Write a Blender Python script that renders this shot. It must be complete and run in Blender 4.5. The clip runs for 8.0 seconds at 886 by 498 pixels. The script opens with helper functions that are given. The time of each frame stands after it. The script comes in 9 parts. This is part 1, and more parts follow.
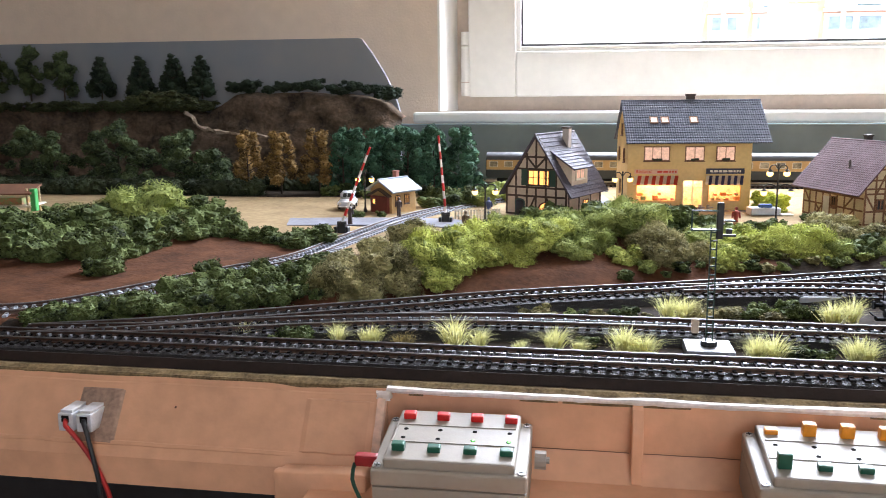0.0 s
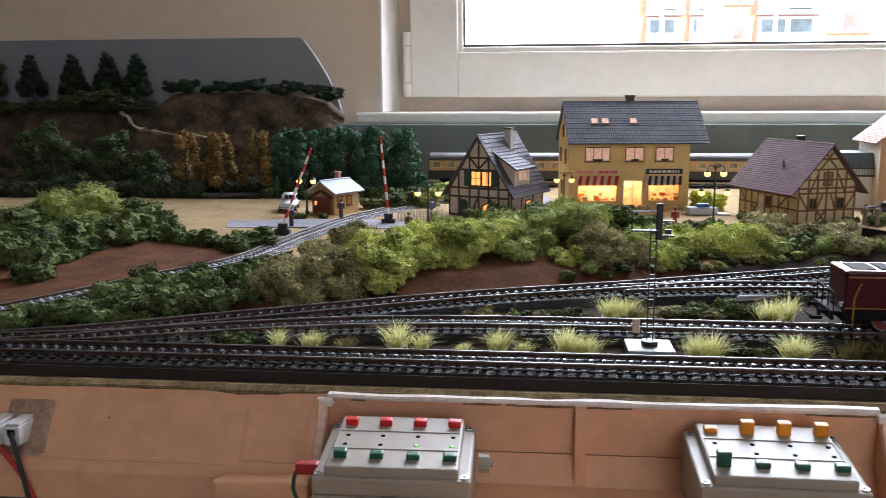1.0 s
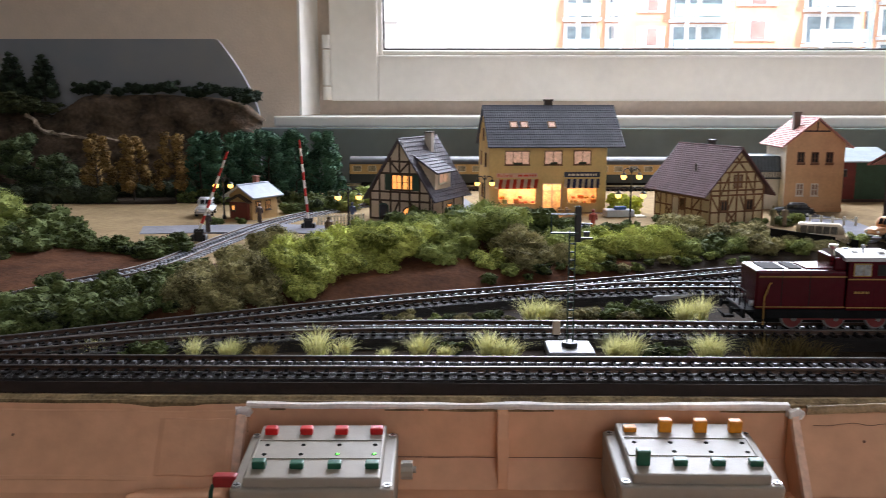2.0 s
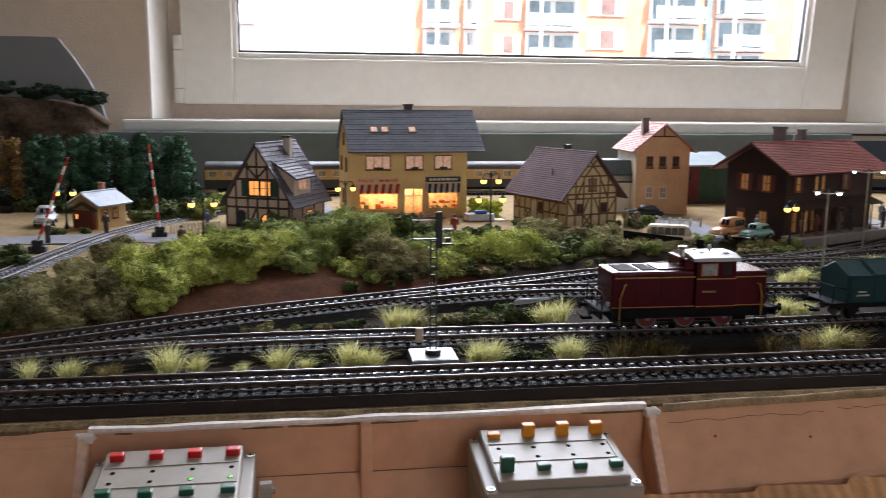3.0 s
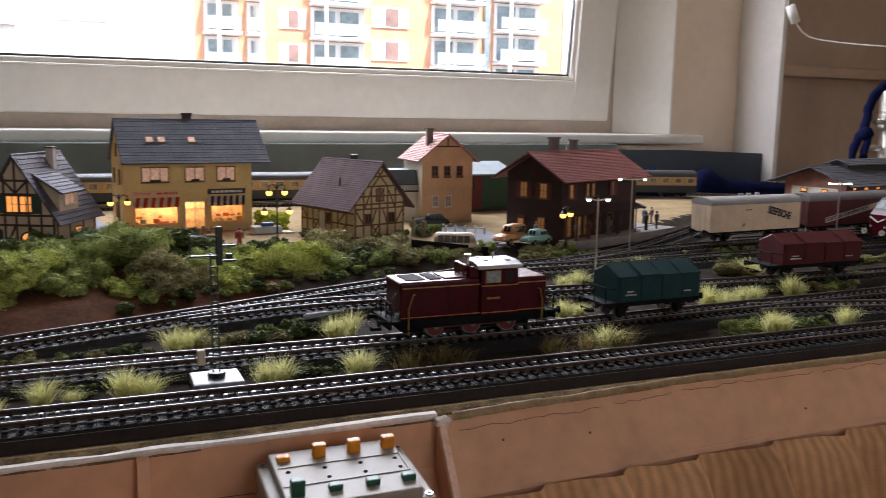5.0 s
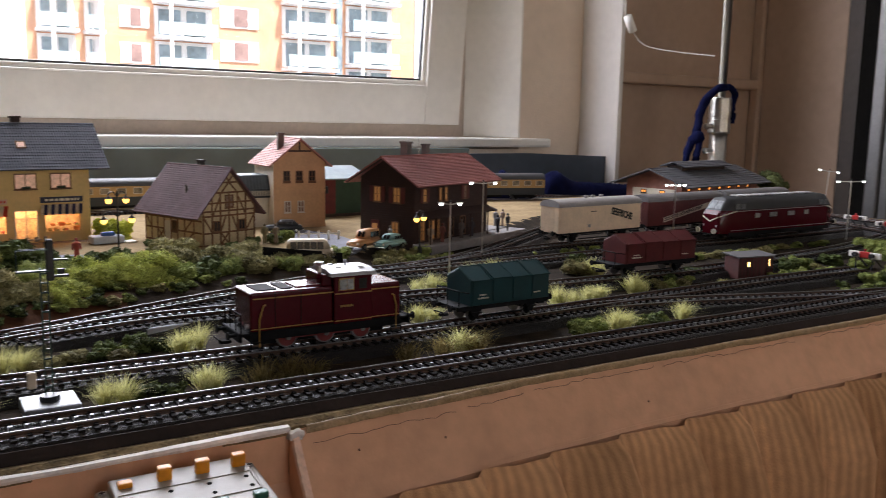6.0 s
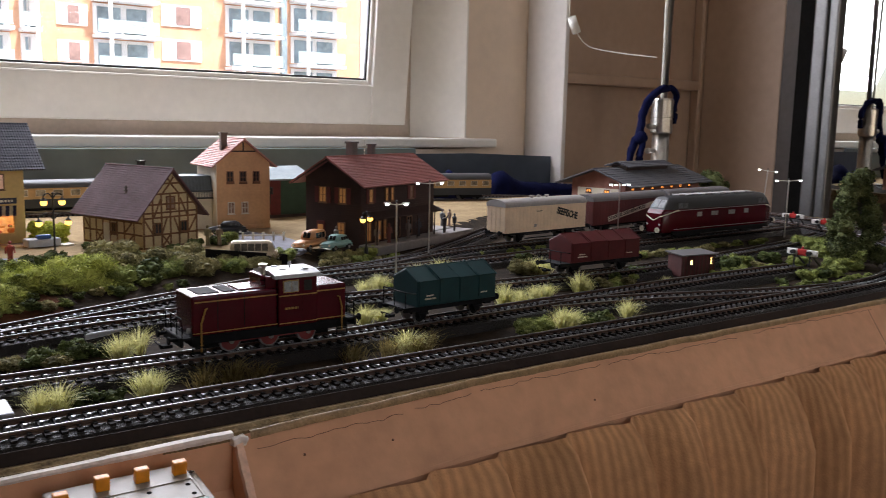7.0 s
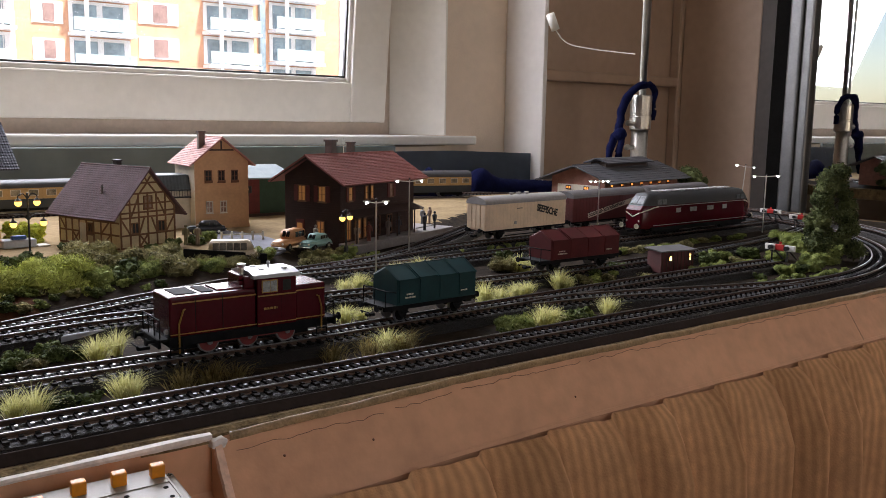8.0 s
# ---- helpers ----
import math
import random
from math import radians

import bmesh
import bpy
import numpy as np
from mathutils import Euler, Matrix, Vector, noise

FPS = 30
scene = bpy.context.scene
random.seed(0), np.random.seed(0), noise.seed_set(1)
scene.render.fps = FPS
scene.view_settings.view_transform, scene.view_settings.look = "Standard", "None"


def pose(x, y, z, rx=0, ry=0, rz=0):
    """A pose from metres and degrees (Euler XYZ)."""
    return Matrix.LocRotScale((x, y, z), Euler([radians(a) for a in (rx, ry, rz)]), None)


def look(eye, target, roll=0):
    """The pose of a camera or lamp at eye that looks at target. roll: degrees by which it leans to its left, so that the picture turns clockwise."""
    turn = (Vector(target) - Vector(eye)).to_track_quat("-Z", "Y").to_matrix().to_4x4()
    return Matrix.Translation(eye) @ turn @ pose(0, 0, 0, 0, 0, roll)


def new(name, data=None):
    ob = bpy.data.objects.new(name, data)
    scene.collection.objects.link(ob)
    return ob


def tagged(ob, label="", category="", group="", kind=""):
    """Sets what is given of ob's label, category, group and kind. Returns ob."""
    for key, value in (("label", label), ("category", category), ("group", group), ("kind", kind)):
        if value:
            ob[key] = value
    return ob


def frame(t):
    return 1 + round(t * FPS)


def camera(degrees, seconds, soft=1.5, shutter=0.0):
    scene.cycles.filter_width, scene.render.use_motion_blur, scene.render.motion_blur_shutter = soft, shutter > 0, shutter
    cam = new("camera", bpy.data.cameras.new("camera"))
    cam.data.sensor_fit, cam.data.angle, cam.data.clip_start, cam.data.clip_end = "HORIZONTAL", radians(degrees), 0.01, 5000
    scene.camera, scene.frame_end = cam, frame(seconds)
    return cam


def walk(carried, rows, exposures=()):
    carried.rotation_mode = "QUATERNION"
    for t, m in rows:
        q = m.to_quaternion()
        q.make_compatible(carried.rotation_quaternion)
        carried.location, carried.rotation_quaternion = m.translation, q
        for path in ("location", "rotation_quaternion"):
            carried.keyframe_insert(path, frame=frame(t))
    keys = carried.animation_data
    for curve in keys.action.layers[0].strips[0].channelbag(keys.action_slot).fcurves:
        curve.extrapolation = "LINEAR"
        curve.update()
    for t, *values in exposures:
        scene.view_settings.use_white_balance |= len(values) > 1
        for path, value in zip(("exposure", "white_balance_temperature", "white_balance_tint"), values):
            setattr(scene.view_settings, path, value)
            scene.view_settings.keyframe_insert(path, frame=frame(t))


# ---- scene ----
cam = camera(54.48, 8.0, soft=0.8, shutter=0.5)
# seconds, eye, then turn to the left, tilt up and lean, in degrees
PATH = [
    (0.0, -0.0495, -0.4174, 0.1307, 9.64, -10.19, -0.43),
    (0.5, -0.0497, -0.4143, 0.1300, 8.08, -10.17, -0.19),
    (1.0, -0.0487, -0.4130, 0.1312, 5.89, -10.20, -0.25),
    (2.5, -0.0472, -0.4049, 0.1306, -3.51, -9.81, 0.33),
    (3.0, -0.0455, -0.3993, 0.1306, -8.52, -9.62, 0.53),
    (3.5, -0.0442, -0.3983, 0.1304, -11.63, -9.37, 0.55),
    (4.0, -0.0417, -0.3945, 0.1305, -15.74, -9.15, 0.65),
    (5.5, -0.0387, -0.3905, 0.1317, -26.86, -8.62, 1.08),
    (6.0, -0.0358, -0.3887, 0.1325, -32.05, -8.44, 1.13),
    (6.5, -0.0346, -0.3877, 0.1320, -33.58, -8.39, 1.17),
    (7.0, -0.0332, -0.3864, 0.1322, -35.57, -8.35, 1.20),
    (7.5, -0.0314, -0.3855, 0.1323, -37.01, -8.44, 0.99),
    (8.0, -0.0316, -0.3856, 0.1326, -36.85, -8.51, 0.95),
]
walk(cam, [(t, pose(x, y, z, 0, 0, yaw) @ pose(0, 0, 0, 90 + tilt) @ pose(0, 0, 0, 0, 0, lean))
           for t, x, y, z, yaw, tilt, lean in PATH],
     exposures=[(0.0, 2.42, 6250, 14), (0.3, 2.08, 6250, 14), (0.6, 1.88, 6270, 14), (1.0, 1.74, 6290, 14), (2.5, 1.44, 6460, 15), (4.0, 1.16, 6560, 16), (8.0, 1.12, 6740, 17)])

# ---- daylight ----
world = bpy.data.worlds.new("sky")
scene.world = world
world.use_nodes = True
wn = world.node_tree.nodes
sky = wn.new("ShaderNodeTexSky")
sky.sky_type, sky.sun_disc = "NISHITA", False
sky.sun_elevation, sky.sun_rotation = radians(38), radians(200)
world.node_tree.links.new(sky.outputs[0], wn["Background"].inputs[0])
wn["Background"].inputs[1].default_value = 0.12

sun = new("sun", bpy.data.lights.new("sun", "SUN"))
sun.data.energy, sun.data.angle, sun.data.color = 5.0, radians(6), (1.0, 0.96, 0.9)
sun.matrix_world = look((0, 0, 30), (-8, 24, -10))

# the sky's light in the window's opening
win_light = new("window_and_fill_light", bpy.data.lights.new("window_and_fill_light", "AREA"))
win_light.data.shape, win_light.data.size, win_light.data.size_y = "RECTANGLE", 1.10, 1.10
win_light.data.energy, win_light.data.color = 22.0, (0.88, 0.95, 1.05)
win_light.matrix_world = look((0.34, 1.30, 0.80), (0.34, 0.0, 0.25))

# fill light added behind the viewpoint, set in an unseen invented window
back_fill = new("window_and_fill_light", bpy.data.lights.new("window_and_fill_light", "AREA"))
back_fill.data.shape, back_fill.data.size, back_fill.data.size_y = "RECTANGLE", 0.9, 1.25
back_fill.data.energy, back_fill.data.color = 0.9, (1.0, 0.95, 0.90)
back_fill.matrix_world = look((0.6, -2.29, 0.6), (0.6, 0.0, 0.45))

# ---- materials ----
def mat(name, col, rough=0.6, metal=0.0, vary=0.15, scale=60.0, bump=0.0, bscale=None, col2=None, spec=0.5, coat=0.0, detail=6.0):
    """A surface with grain at two scales: col to col2 by noise, fine relief by bump."""
    m = bpy.data.materials.new(name)
    m.use_nodes = True
    n, l = m.node_tree.nodes, m.node_tree.links
    b = n["Principled BSDF"]
    b.inputs["Roughness"].default_value = rough
    b.inputs["Metallic"].default_value = metal
    b.inputs["Specular IOR Level"].default_value = spec
    b.inputs["Coat Weight"].default_value = coat
    tc = n.new("ShaderNodeTexCoord")
    t1 = n.new("ShaderNodeTexNoise")
    t1.inputs["Scale"].default_value, t1.inputs["Detail"].default_value = scale, detail
    l.new(tc.outputs["Object"], t1.inputs["Vector"])
    t2 = n.new("ShaderNodeTexNoise")
    t2.inputs["Scale"].default_value, t2.inputs["Detail"].default_value = scale * 7, 3
    l.new(tc.outputs["Object"], t2.inputs["Vector"])
    mix = n.new("ShaderNodeMath")
    mix.operation = "MULTIPLY_ADD"
    mix.inputs[1].default_value = 0.4
    l.new(t2.outputs["Fac"], mix.inputs[0])
    sub = n.new("ShaderNodeMath")
    sub.operation = "MULTIPLY"
    sub.inputs[1].default_value = 0.6
    l.new(t1.outputs["Fac"], sub.inputs[0])
    l.new(sub.outputs[0], mix.inputs[2])
    ramp = n.new("ShaderNodeValToRGB")
    ramp.color_ramp.elements[0].position, ramp.color_ramp.elements[1].position = 0.35, 0.65
    c2 = col2 or tuple(min(1.0, c * (1 + vary)) for c in col)
    c1 = col if col2 else tuple(c * (1 - vary) for c in col)
    ramp.color_ramp.elements[0].color, ramp.color_ramp.elements[1].color = (*c1, 1), (*c2, 1)
    l.new(mix.outputs[0], ramp.inputs[0])
    l.new(ramp.outputs[0], b.inputs["Base Color"])
    if bump:
        bp = n.new("ShaderNodeBump")
        bp.inputs["Strength"].default_value, bp.inputs["Distance"].default_value = 1.0, bump
        if bscale:
            t3 = n.new("ShaderNodeTexNoise")
            t3.inputs["Scale"].default_value, t3.inputs["Detail"].default_value = bscale, 4
            l.new(tc.outputs["Object"], t3.inputs["Vector"])
            l.new(t3.outputs["Fac"], bp.inputs["Height"])
        else:
            l.new(mix.outputs[0], bp.inputs["Height"])
        l.new(bp.outputs[0], b.inputs["Normal"])
    return m


def glow(name, col, strength):
    m = bpy.data.materials.new(name)
    m.use_nodes = True
    b = m.node_tree.nodes["Principled BSDF"]
    b.inputs["Base Color"].default_value = (*col, 1)
    b.inputs["Emission Color"].default_value = (*col, 1)
    b.inputs["Emission Strength"].default_value = strength
    return m


def glass(name, tint=(1, 1, 1), rough=0.0):
    m = bpy.data.materials.new(name)
    m.use_nodes = True
    n, l = m.node_tree.nodes, m.node_tree.links
    n.remove(n["Principled BSDF"])
    g, t, mx = n.new("ShaderNodeBsdfGlossy"), n.new("ShaderNodeBsdfTransparent"), n.new("ShaderNodeMixShader")
    lw, pw, f = n.new("ShaderNodeLayerWeight"), n.new("ShaderNodeMath"), n.new("ShaderNodeMath")
    lw.inputs[0].default_value = 0.5
    pw.operation, pw.inputs[1].default_value = "POWER", 5.0
    f.operation, f.inputs[1].default_value, f.inputs[2].default_value = "MULTIPLY_ADD", 0.9, 0.03
    l.new(lw.outputs["Facing"], pw.inputs[0]); l.new(pw.outputs[0], f.inputs[0])
    g.inputs["Roughness"].default_value = rough
    t.inputs[0].default_value = (*tint, 1)
    l.new(f.outputs[0], mx.inputs[0])
    l.new(t.outputs[0], mx.inputs[1])
    l.new(g.outputs[0], mx.inputs[2])
    l.new(mx.outputs[0], n["Material Output"].inputs[0])
    return m


WALL = mat("wall_paint", (0.78, 0.645, 0.52), 0.85, vary=0.06, scale=6, bump=0.0006, bscale=240)
WHITE = mat("white_lacquer", (0.86, 0.83, 0.77), 0.38, vary=0.05, scale=9, bump=0.00015, bscale=90)
SILL = mat("sill_paint", (0.82, 0.80, 0.75), 0.3, vary=0.05, scale=14)
PEACH = mat("peach_paint", (0.70, 0.378, 0.216), 0.6, vary=0.14, scale=13, bump=0.0004, bscale=120)
# A paler copy of the peach paint, for the cut edges.
PEACH_EDGE = mat("pale_peach_paint", (0.78, 0.53, 0.39), 0.55, vary=0.25, scale=45, bump=0.0004, bscale=200)
PEACH_WORN = mat("worn_white_edge", (0.84, 0.76, 0.70), 0.6, vary=0.2, scale=60, bump=0.0005)
RIM = mat("cork_rim", (0.20, 0.14, 0.07), 0.9, spec=0.15, vary=0.6, scale=90, bump=0.0012)
BEDM = mat("roadbed_gravel", (0.011, 0.009, 0.008), 0.50, spec=0.4, vary=0.5, scale=260, bump=0.0009, bscale=2400)
BOARDM = mat("dark_brown_board", (0.026, 0.016, 0.012), 0.7, spec=0.25, vary=0.25, scale=40, bump=0.0002, bscale=400)
SLEEP = mat("sleeper_plastic", (0.016, 0.013, 0.012), 0.75, spec=0.10, vary=0.3, scale=200)
RAIL = mat("rail_steel", (0.24, 0.225, 0.22), 0.42, metal=1.0, vary=0.35, scale=60)
STUD = mat("stud_steel", (0.22, 0.22, 0.23), 0.5, metal=1.0, vary=0.4, scale=300)
RAILSIDE = mat("rail_browned", (0.085, 0.048, 0.034), 0.45, metal=0.5, vary=0.4, scale=80)
EARTH = mat("red_earth", (0.050, 0.020, 0.010), 1.0, spec=0.1, col2=(0.115, 0.048, 0.022), scale=40, bump=0.0015)
SAND = mat("sandy_ground", (0.22, 0.155, 0.085), 1.0, spec=0.05, col2=(0.34, 0.25, 0.14), scale=22, bump=0.0005, bscale=600)
ROADM = mat("grey_road", (0.20, 0.20, 0.225), 0.9, spec=0.15, vary=0.2, scale=30, bump=0.0002, bscale=500)
TEAL = mat("backscene_grey_green", (0.135, 0.170, 0.175), 0.6, vary=0.18, scale=4)
ROCK = mat("brown_rock", (0.045, 0.036, 0.029), 1.0, spec=0.1, col2=(0.19, 0.135, 0.095), scale=22, bump=0.005)
# Dark colour for unseen walls, chosen to cut the light they bounce back.
BACKW = mat("unseen_wall_dark", (0.20, 0.16, 0.13), 0.85, vary=0.08, scale=5)
FLOORM = mat("wood_floor", (0.14, 0.085, 0.05), 0.5, vary=0.2, scale=8)
TAN = mat("tan_paint", (0.43, 0.30, 0.215), 0.55, vary=0.08, scale=7, bump=0.0002, bscale=160)
# Tan instead of white: shade under the sash put into the frame's colour.
FRAME_SHADE = mat("shaded_frame_white", (0.62, 0.51, 0.42), 0.5, vary=0.10, scale=20)
CEIL = mat("ceiling_paint", (0.66, 0.63, 0.58), 0.9, vary=0.03, scale=3)
CURT = mat("brown_curtain", (0.71, 0.395, 0.200), 0.9, spec=0.15, vary=0.18, scale=20, bump=0.0004, bscale=700)
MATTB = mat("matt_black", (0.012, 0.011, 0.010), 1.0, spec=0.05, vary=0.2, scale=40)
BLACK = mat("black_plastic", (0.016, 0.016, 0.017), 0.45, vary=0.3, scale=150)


def woven_stripes(m, dark):
    """Soft wavering upright stripes, broken by broad cloudy patches, over the base colour of m."""
    n, l = m.node_tree.nodes, m.node_tree.links
    b = n["Principled BSDF"]
    old = b.inputs["Base Color"].links[0].from_socket
    tc, mp, w, cl = n.new("ShaderNodeTexCoord"), n.new("ShaderNodeMapping"), n.new("ShaderNodeTexWave"), n.new("ShaderNodeTexNoise")
    mp.inputs["Rotation"].default_value = (0, 0.07, 0)
    mp.inputs["Scale"].default_value = (1, 0, 0.16)
    w.wave_type, w.bands_direction = "BANDS", "X"
    w.inputs["Scale"].default_value, w.inputs["Distortion"].default_value = 50, 3.4
    w.inputs["Detail"].default_value, w.inputs["Detail Scale"].default_value = 2, 0.7
    cl.inputs["Scale"].default_value, cl.inputs["Detail"].default_value = 30, 3
    l.new(tc.outputs["Object"], mp.inputs[0]); l.new(mp.outputs[0], w.inputs["Vector"]); l.new(mp.outputs[0], cl.inputs["Vector"])
    k, r = n.new("ShaderNodeMath"), n.new("ShaderNodeValToRGB")
    k.operation = "MULTIPLY_ADD"; k.inputs[1].default_value = 0.26
    l.new(w.outputs["Fac"], k.inputs[0]); l.new(cl.outputs["Fac"], k.inputs[2])
    r.color_ramp.elements[0].position, r.color_ramp.elements[1].position = 0.38, 0.86
    r.color_ramp.elements[0].color, r.color_ramp.elements[1].color = (*dark, 1), (1, 1, 1, 1)
    l.new(k.outputs[0], r.inputs[0])
    mx = n.new("ShaderNodeMix")
    mx.data_type, mx.blend_type = "RGBA", "MULTIPLY"
    mx.inputs["Factor"].default_value = 1.0
    l.new(old, mx.inputs["A"]); l.new(r.outputs[0], mx.inputs["B"])
    l.new(mx.outputs["Result"], b.inputs["Base Color"])
woven_stripes(CURT, (0.60, 0.56, 0.52))

# ---- mesh helpers ----
def bm_new():
    return bmesh.new()


def box(bm, x0, y0, z0, x1, y1, z1, m=None, mi=0):
    """An upright block between two corners, laid by the pose m."""
    vs = [bm.verts.new(Vector(p)) for p in ((x0, y0, z0), (x1, y0, z0), (x1, y1, z0), (x0, y1, z0), (x0, y0, z1), (x1, y0, z1), (x1, y1, z1), (x0, y1, z1))]
    if m is not None:
        for v in vs:
            v.co = m @ v.co
    out = []
    for f in ((0, 3, 2, 1), (4, 5, 6, 7), (0, 1, 5, 4), (1, 2, 6, 5), (2, 3, 7, 6), (3, 0, 4, 7)):
        fc = bm.faces.new([vs[i] for i in f])
        fc.material_index = mi
        out.append(fc)
    return vs


def bev(bm, w, seg=1):
    bmesh.ops.bevel(bm, geom=list(bm.edges), offset=w, segments=seg, affect="EDGES", profile=0.6)
    return bm


def rbox(bm, x0, y0, z0, x1, y1, z1, w=0.001, seg=1, m=None):
    """A block with rounded edges, added to bm."""
    t = bm_new()
    box(t, x0, y0, z0, x1, y1, z1)
    bev(t, w, seg)
    if m is not None:
        t.transform(m)
    me = bpy.data.meshes.new("t")
    t.to_mesh(me)
    t.free()
    bm.from_mesh(me)
    bpy.data.meshes.remove(me)
    return bm


def prism(bm, outline, axis, a, b, m=None, mi=0):
    """The outline (pairs) drawn out along an axis from a to b. axis x: pairs are (y, z); y: (x, z); z: (x, y)."""
    def place(p, d):
        v = {"x": (d, p[0], p[1]), "y": (p[0], d, p[1]), "z": (p[0], p[1], d)}[axis]
        v = Vector(v)
        return m @ v if m is not None else v
    lo, hi = [bm.verts.new(place(p, a)) for p in outline], [bm.verts.new(place(p, b)) for p in outline]
    fs = [bm.faces.new(lo[::-1]), bm.faces.new(hi)]
    for i in range(len(outline)):
        j = (i + 1) % len(outline)
        fs.append(bm.faces.new((lo[i], lo[j], hi[j], hi[i])))
    for f in fs:
        f.material_index = mi
    bmesh.ops.recalc_face_normals(bm, faces=fs)
    return fs


def rod(bm, p, q, r, n=8, r2=None):
    """A round bar from p to q."""
    p, q = Vector(p), Vector(q)
    d = q - p
    rot = d.to_track_quat("Z", "Y").to_matrix().to_4x4()
    bmesh.ops.create_cone(bm, cap_ends=True, segments=n, radius1=r, radius2=r if r2 is None else r2, depth=d.length,
                          matrix=Matrix.Translation((p + q) / 2) @ rot)
    return bm


def ball(bm, c, r, n=8, sz=1.0):
    bmesh.ops.create_uvsphere(bm, u_segments=n + 2, v_segments=n, radius=r, matrix=Matrix.Translation(c) @ Matrix.Diagonal((1, 1, sz, 1)))
    return bm


def lathe(bm, prof, n=16, m=None):
    """A turned form from pairs (radius, z)."""
    rings = []
    for r, zz in prof:
        ring = []
        for i in range(n):
            a = 2 * math.pi * i / n
            v = Vector((r * math.cos(a), r * math.sin(a), zz))
            ring.append(bm.verts.new(m @ v if m is not None else v))
        rings.append(ring)
    for a, b in zip(rings, rings[1:]):
        for i in range(n):
            bm.faces.new((a[i], a[(i + 1) % n], b[(i + 1) % n], b[i]))
    bm.faces.new(rings[0][::-1])
    bm.faces.new(rings[-1])
    return bm


def smooth_path(pts, step=0.02):
    """A smooth line through points."""
    pts = [Vector(p) for p in pts]
    out = []
    for i in range(len(pts) - 1):
        a, b, c, d = pts[max(i - 1, 0)], pts[i], pts[i + 1], pts[min(i + 2, len(pts) - 1)]
        k = max(2, int((c - b).length / step))
        for j in range(k):
            t = j / k
            out.append(0.5 * ((2 * b) + (c - a) * t + (2 * a - 5 * b + 4 * c - d) * t * t + (3 * b - a - 3 * c + d) * t ** 3))
    out.append(pts[-1])
    return out


def tube(bm, pts, r, n=6):
    """A round cord along points."""
    rings = []
    for i, p in enumerate(pts):
        d = (pts[min(i + 1, len(pts) - 1)] - pts[max(i - 1, 0)]).normalized()
        rot = d.to_track_quat("Z", "Y").to_matrix()
        rings.append([bm.verts.new(p + rot @ Vector((r * math.cos(2 * math.pi * k / n), r * math.sin(2 * math.pi * k / n), 0))) for k in range(n)])
    for a, b in zip(rings, rings[1:]):
        for k in range(n):
            bm.faces.new((a[k], a[(k + 1) % n], b[(k + 1) % n], b[k]))
    bm.faces.new(rings[0][::-1])
    bm.faces.new(rings[-1])
    return bm


def mesh_of(bm, name, mats, smooth=False):
    me = bpy.data.meshes.new(name)
    bm.normal_update()
    bm.to_mesh(me)
    bm.free()
    for m in mats if isinstance(mats, (list, tuple)) else [mats]:
        me.materials.append(m)
    if smooth:
        for p in me.polygons:
            p.use_smooth = True
    return me


def part(name, bm, material, parent=None, label="", smooth=False, kind=""):
    """ONE mesh object from bm, under a thing or a part."""
    ob = new(name, mesh_of(bm, name, material, smooth))
    ob.parent = parent
    return tagged(ob, label, kind=kind)


def thing(name, m=None, label="", category="", group="", kind=""):
    ob = new(name)
    ob.empty_display_size = 0.01
    if m is not None:
        ob.matrix_basis = m
    return tagged(ob, label, category, group, kind)


def solid(name, bm, material, label="", category="", kind="structure", smooth=False, m=None):
    ob = part(name, bm, material, None, label, smooth)
    if m is not None:
        ob.matrix_basis = m
    return tagged(ob, category=category, kind=kind)

# ---- the block of flats outside ----
BRICK = mat("orange_brick", (0.68, 0.39, 0.25), 0.9, vary=0.14, scale=0.6)
OFFW = mat("balcony_white", (0.9, 0.91, 0.92), 0.6, vary=0.05, scale=0.5)
FLATG = mat("flat_glass", (0.24, 0.32, 0.37), 0.15, vary=0.4, scale=0.4)
RAILG = mat("balcony_glass", (0.42, 0.56, 0.58), 0.2, vary=0.25, scale=0.5)
MAROON = mat("maroon_blind", (0.30, 0.20, 0.185), 0.5, vary=0.3, scale=1)
fl = thing("apartment_building", pose(0, 70.0, 0), "orange brick apartment building with white balconies outside the window", "building")
# Pale wall and glass carry the washed-out glare of this stretch in colour.
PALEB = mat("washed_out_wall", (0.94, 0.90, 0.84), 0.9, vary=0.05, scale=0.6)
PALEG = mat("washed_out_glass", (0.78, 0.83, 0.85), 0.3, vary=0.1, scale=0.4)
b = bm_new(); box(b, 8.0, 0, -14, 40.4, 9, 30); part("wall", b, BRICK, fl)
b = bm_new(); box(b, -45, 0, -14, 7.99, 9, 30); part("wall", b, PALEB, fl, "pale stretch of the facade with glare put into its colour")
# Oversized white wall, added so the mirror reflects white and not open sky.
b = bm_new(); box(b, 44, 6, -14, 190, 14, 60); part("wall", b, OFFW, fl)
ground_b = bm_new(); box(ground_b, -160, 1.5, -14.2, 160, 160, -14.0)
solid("street_ground", ground_b, ROADM, "grey street ground outside", "ground")
STOREY = 2.7
def flat_window(x0, x1, z0, z1, blind):
    b = bm_new(); box(b, x0, -0.12, z0, x1, -0.02, z1); w = part("window", b, OFFW, fl)
    xm = x0 + (x1 - x0) * 0.36
    b = bm_new(); box(b, xm, -0.2, z0 + 0.15, x0 + (x1 - x0) * 0.72, -0.1, z1 - 0.15); part("pane", b, blind, w)
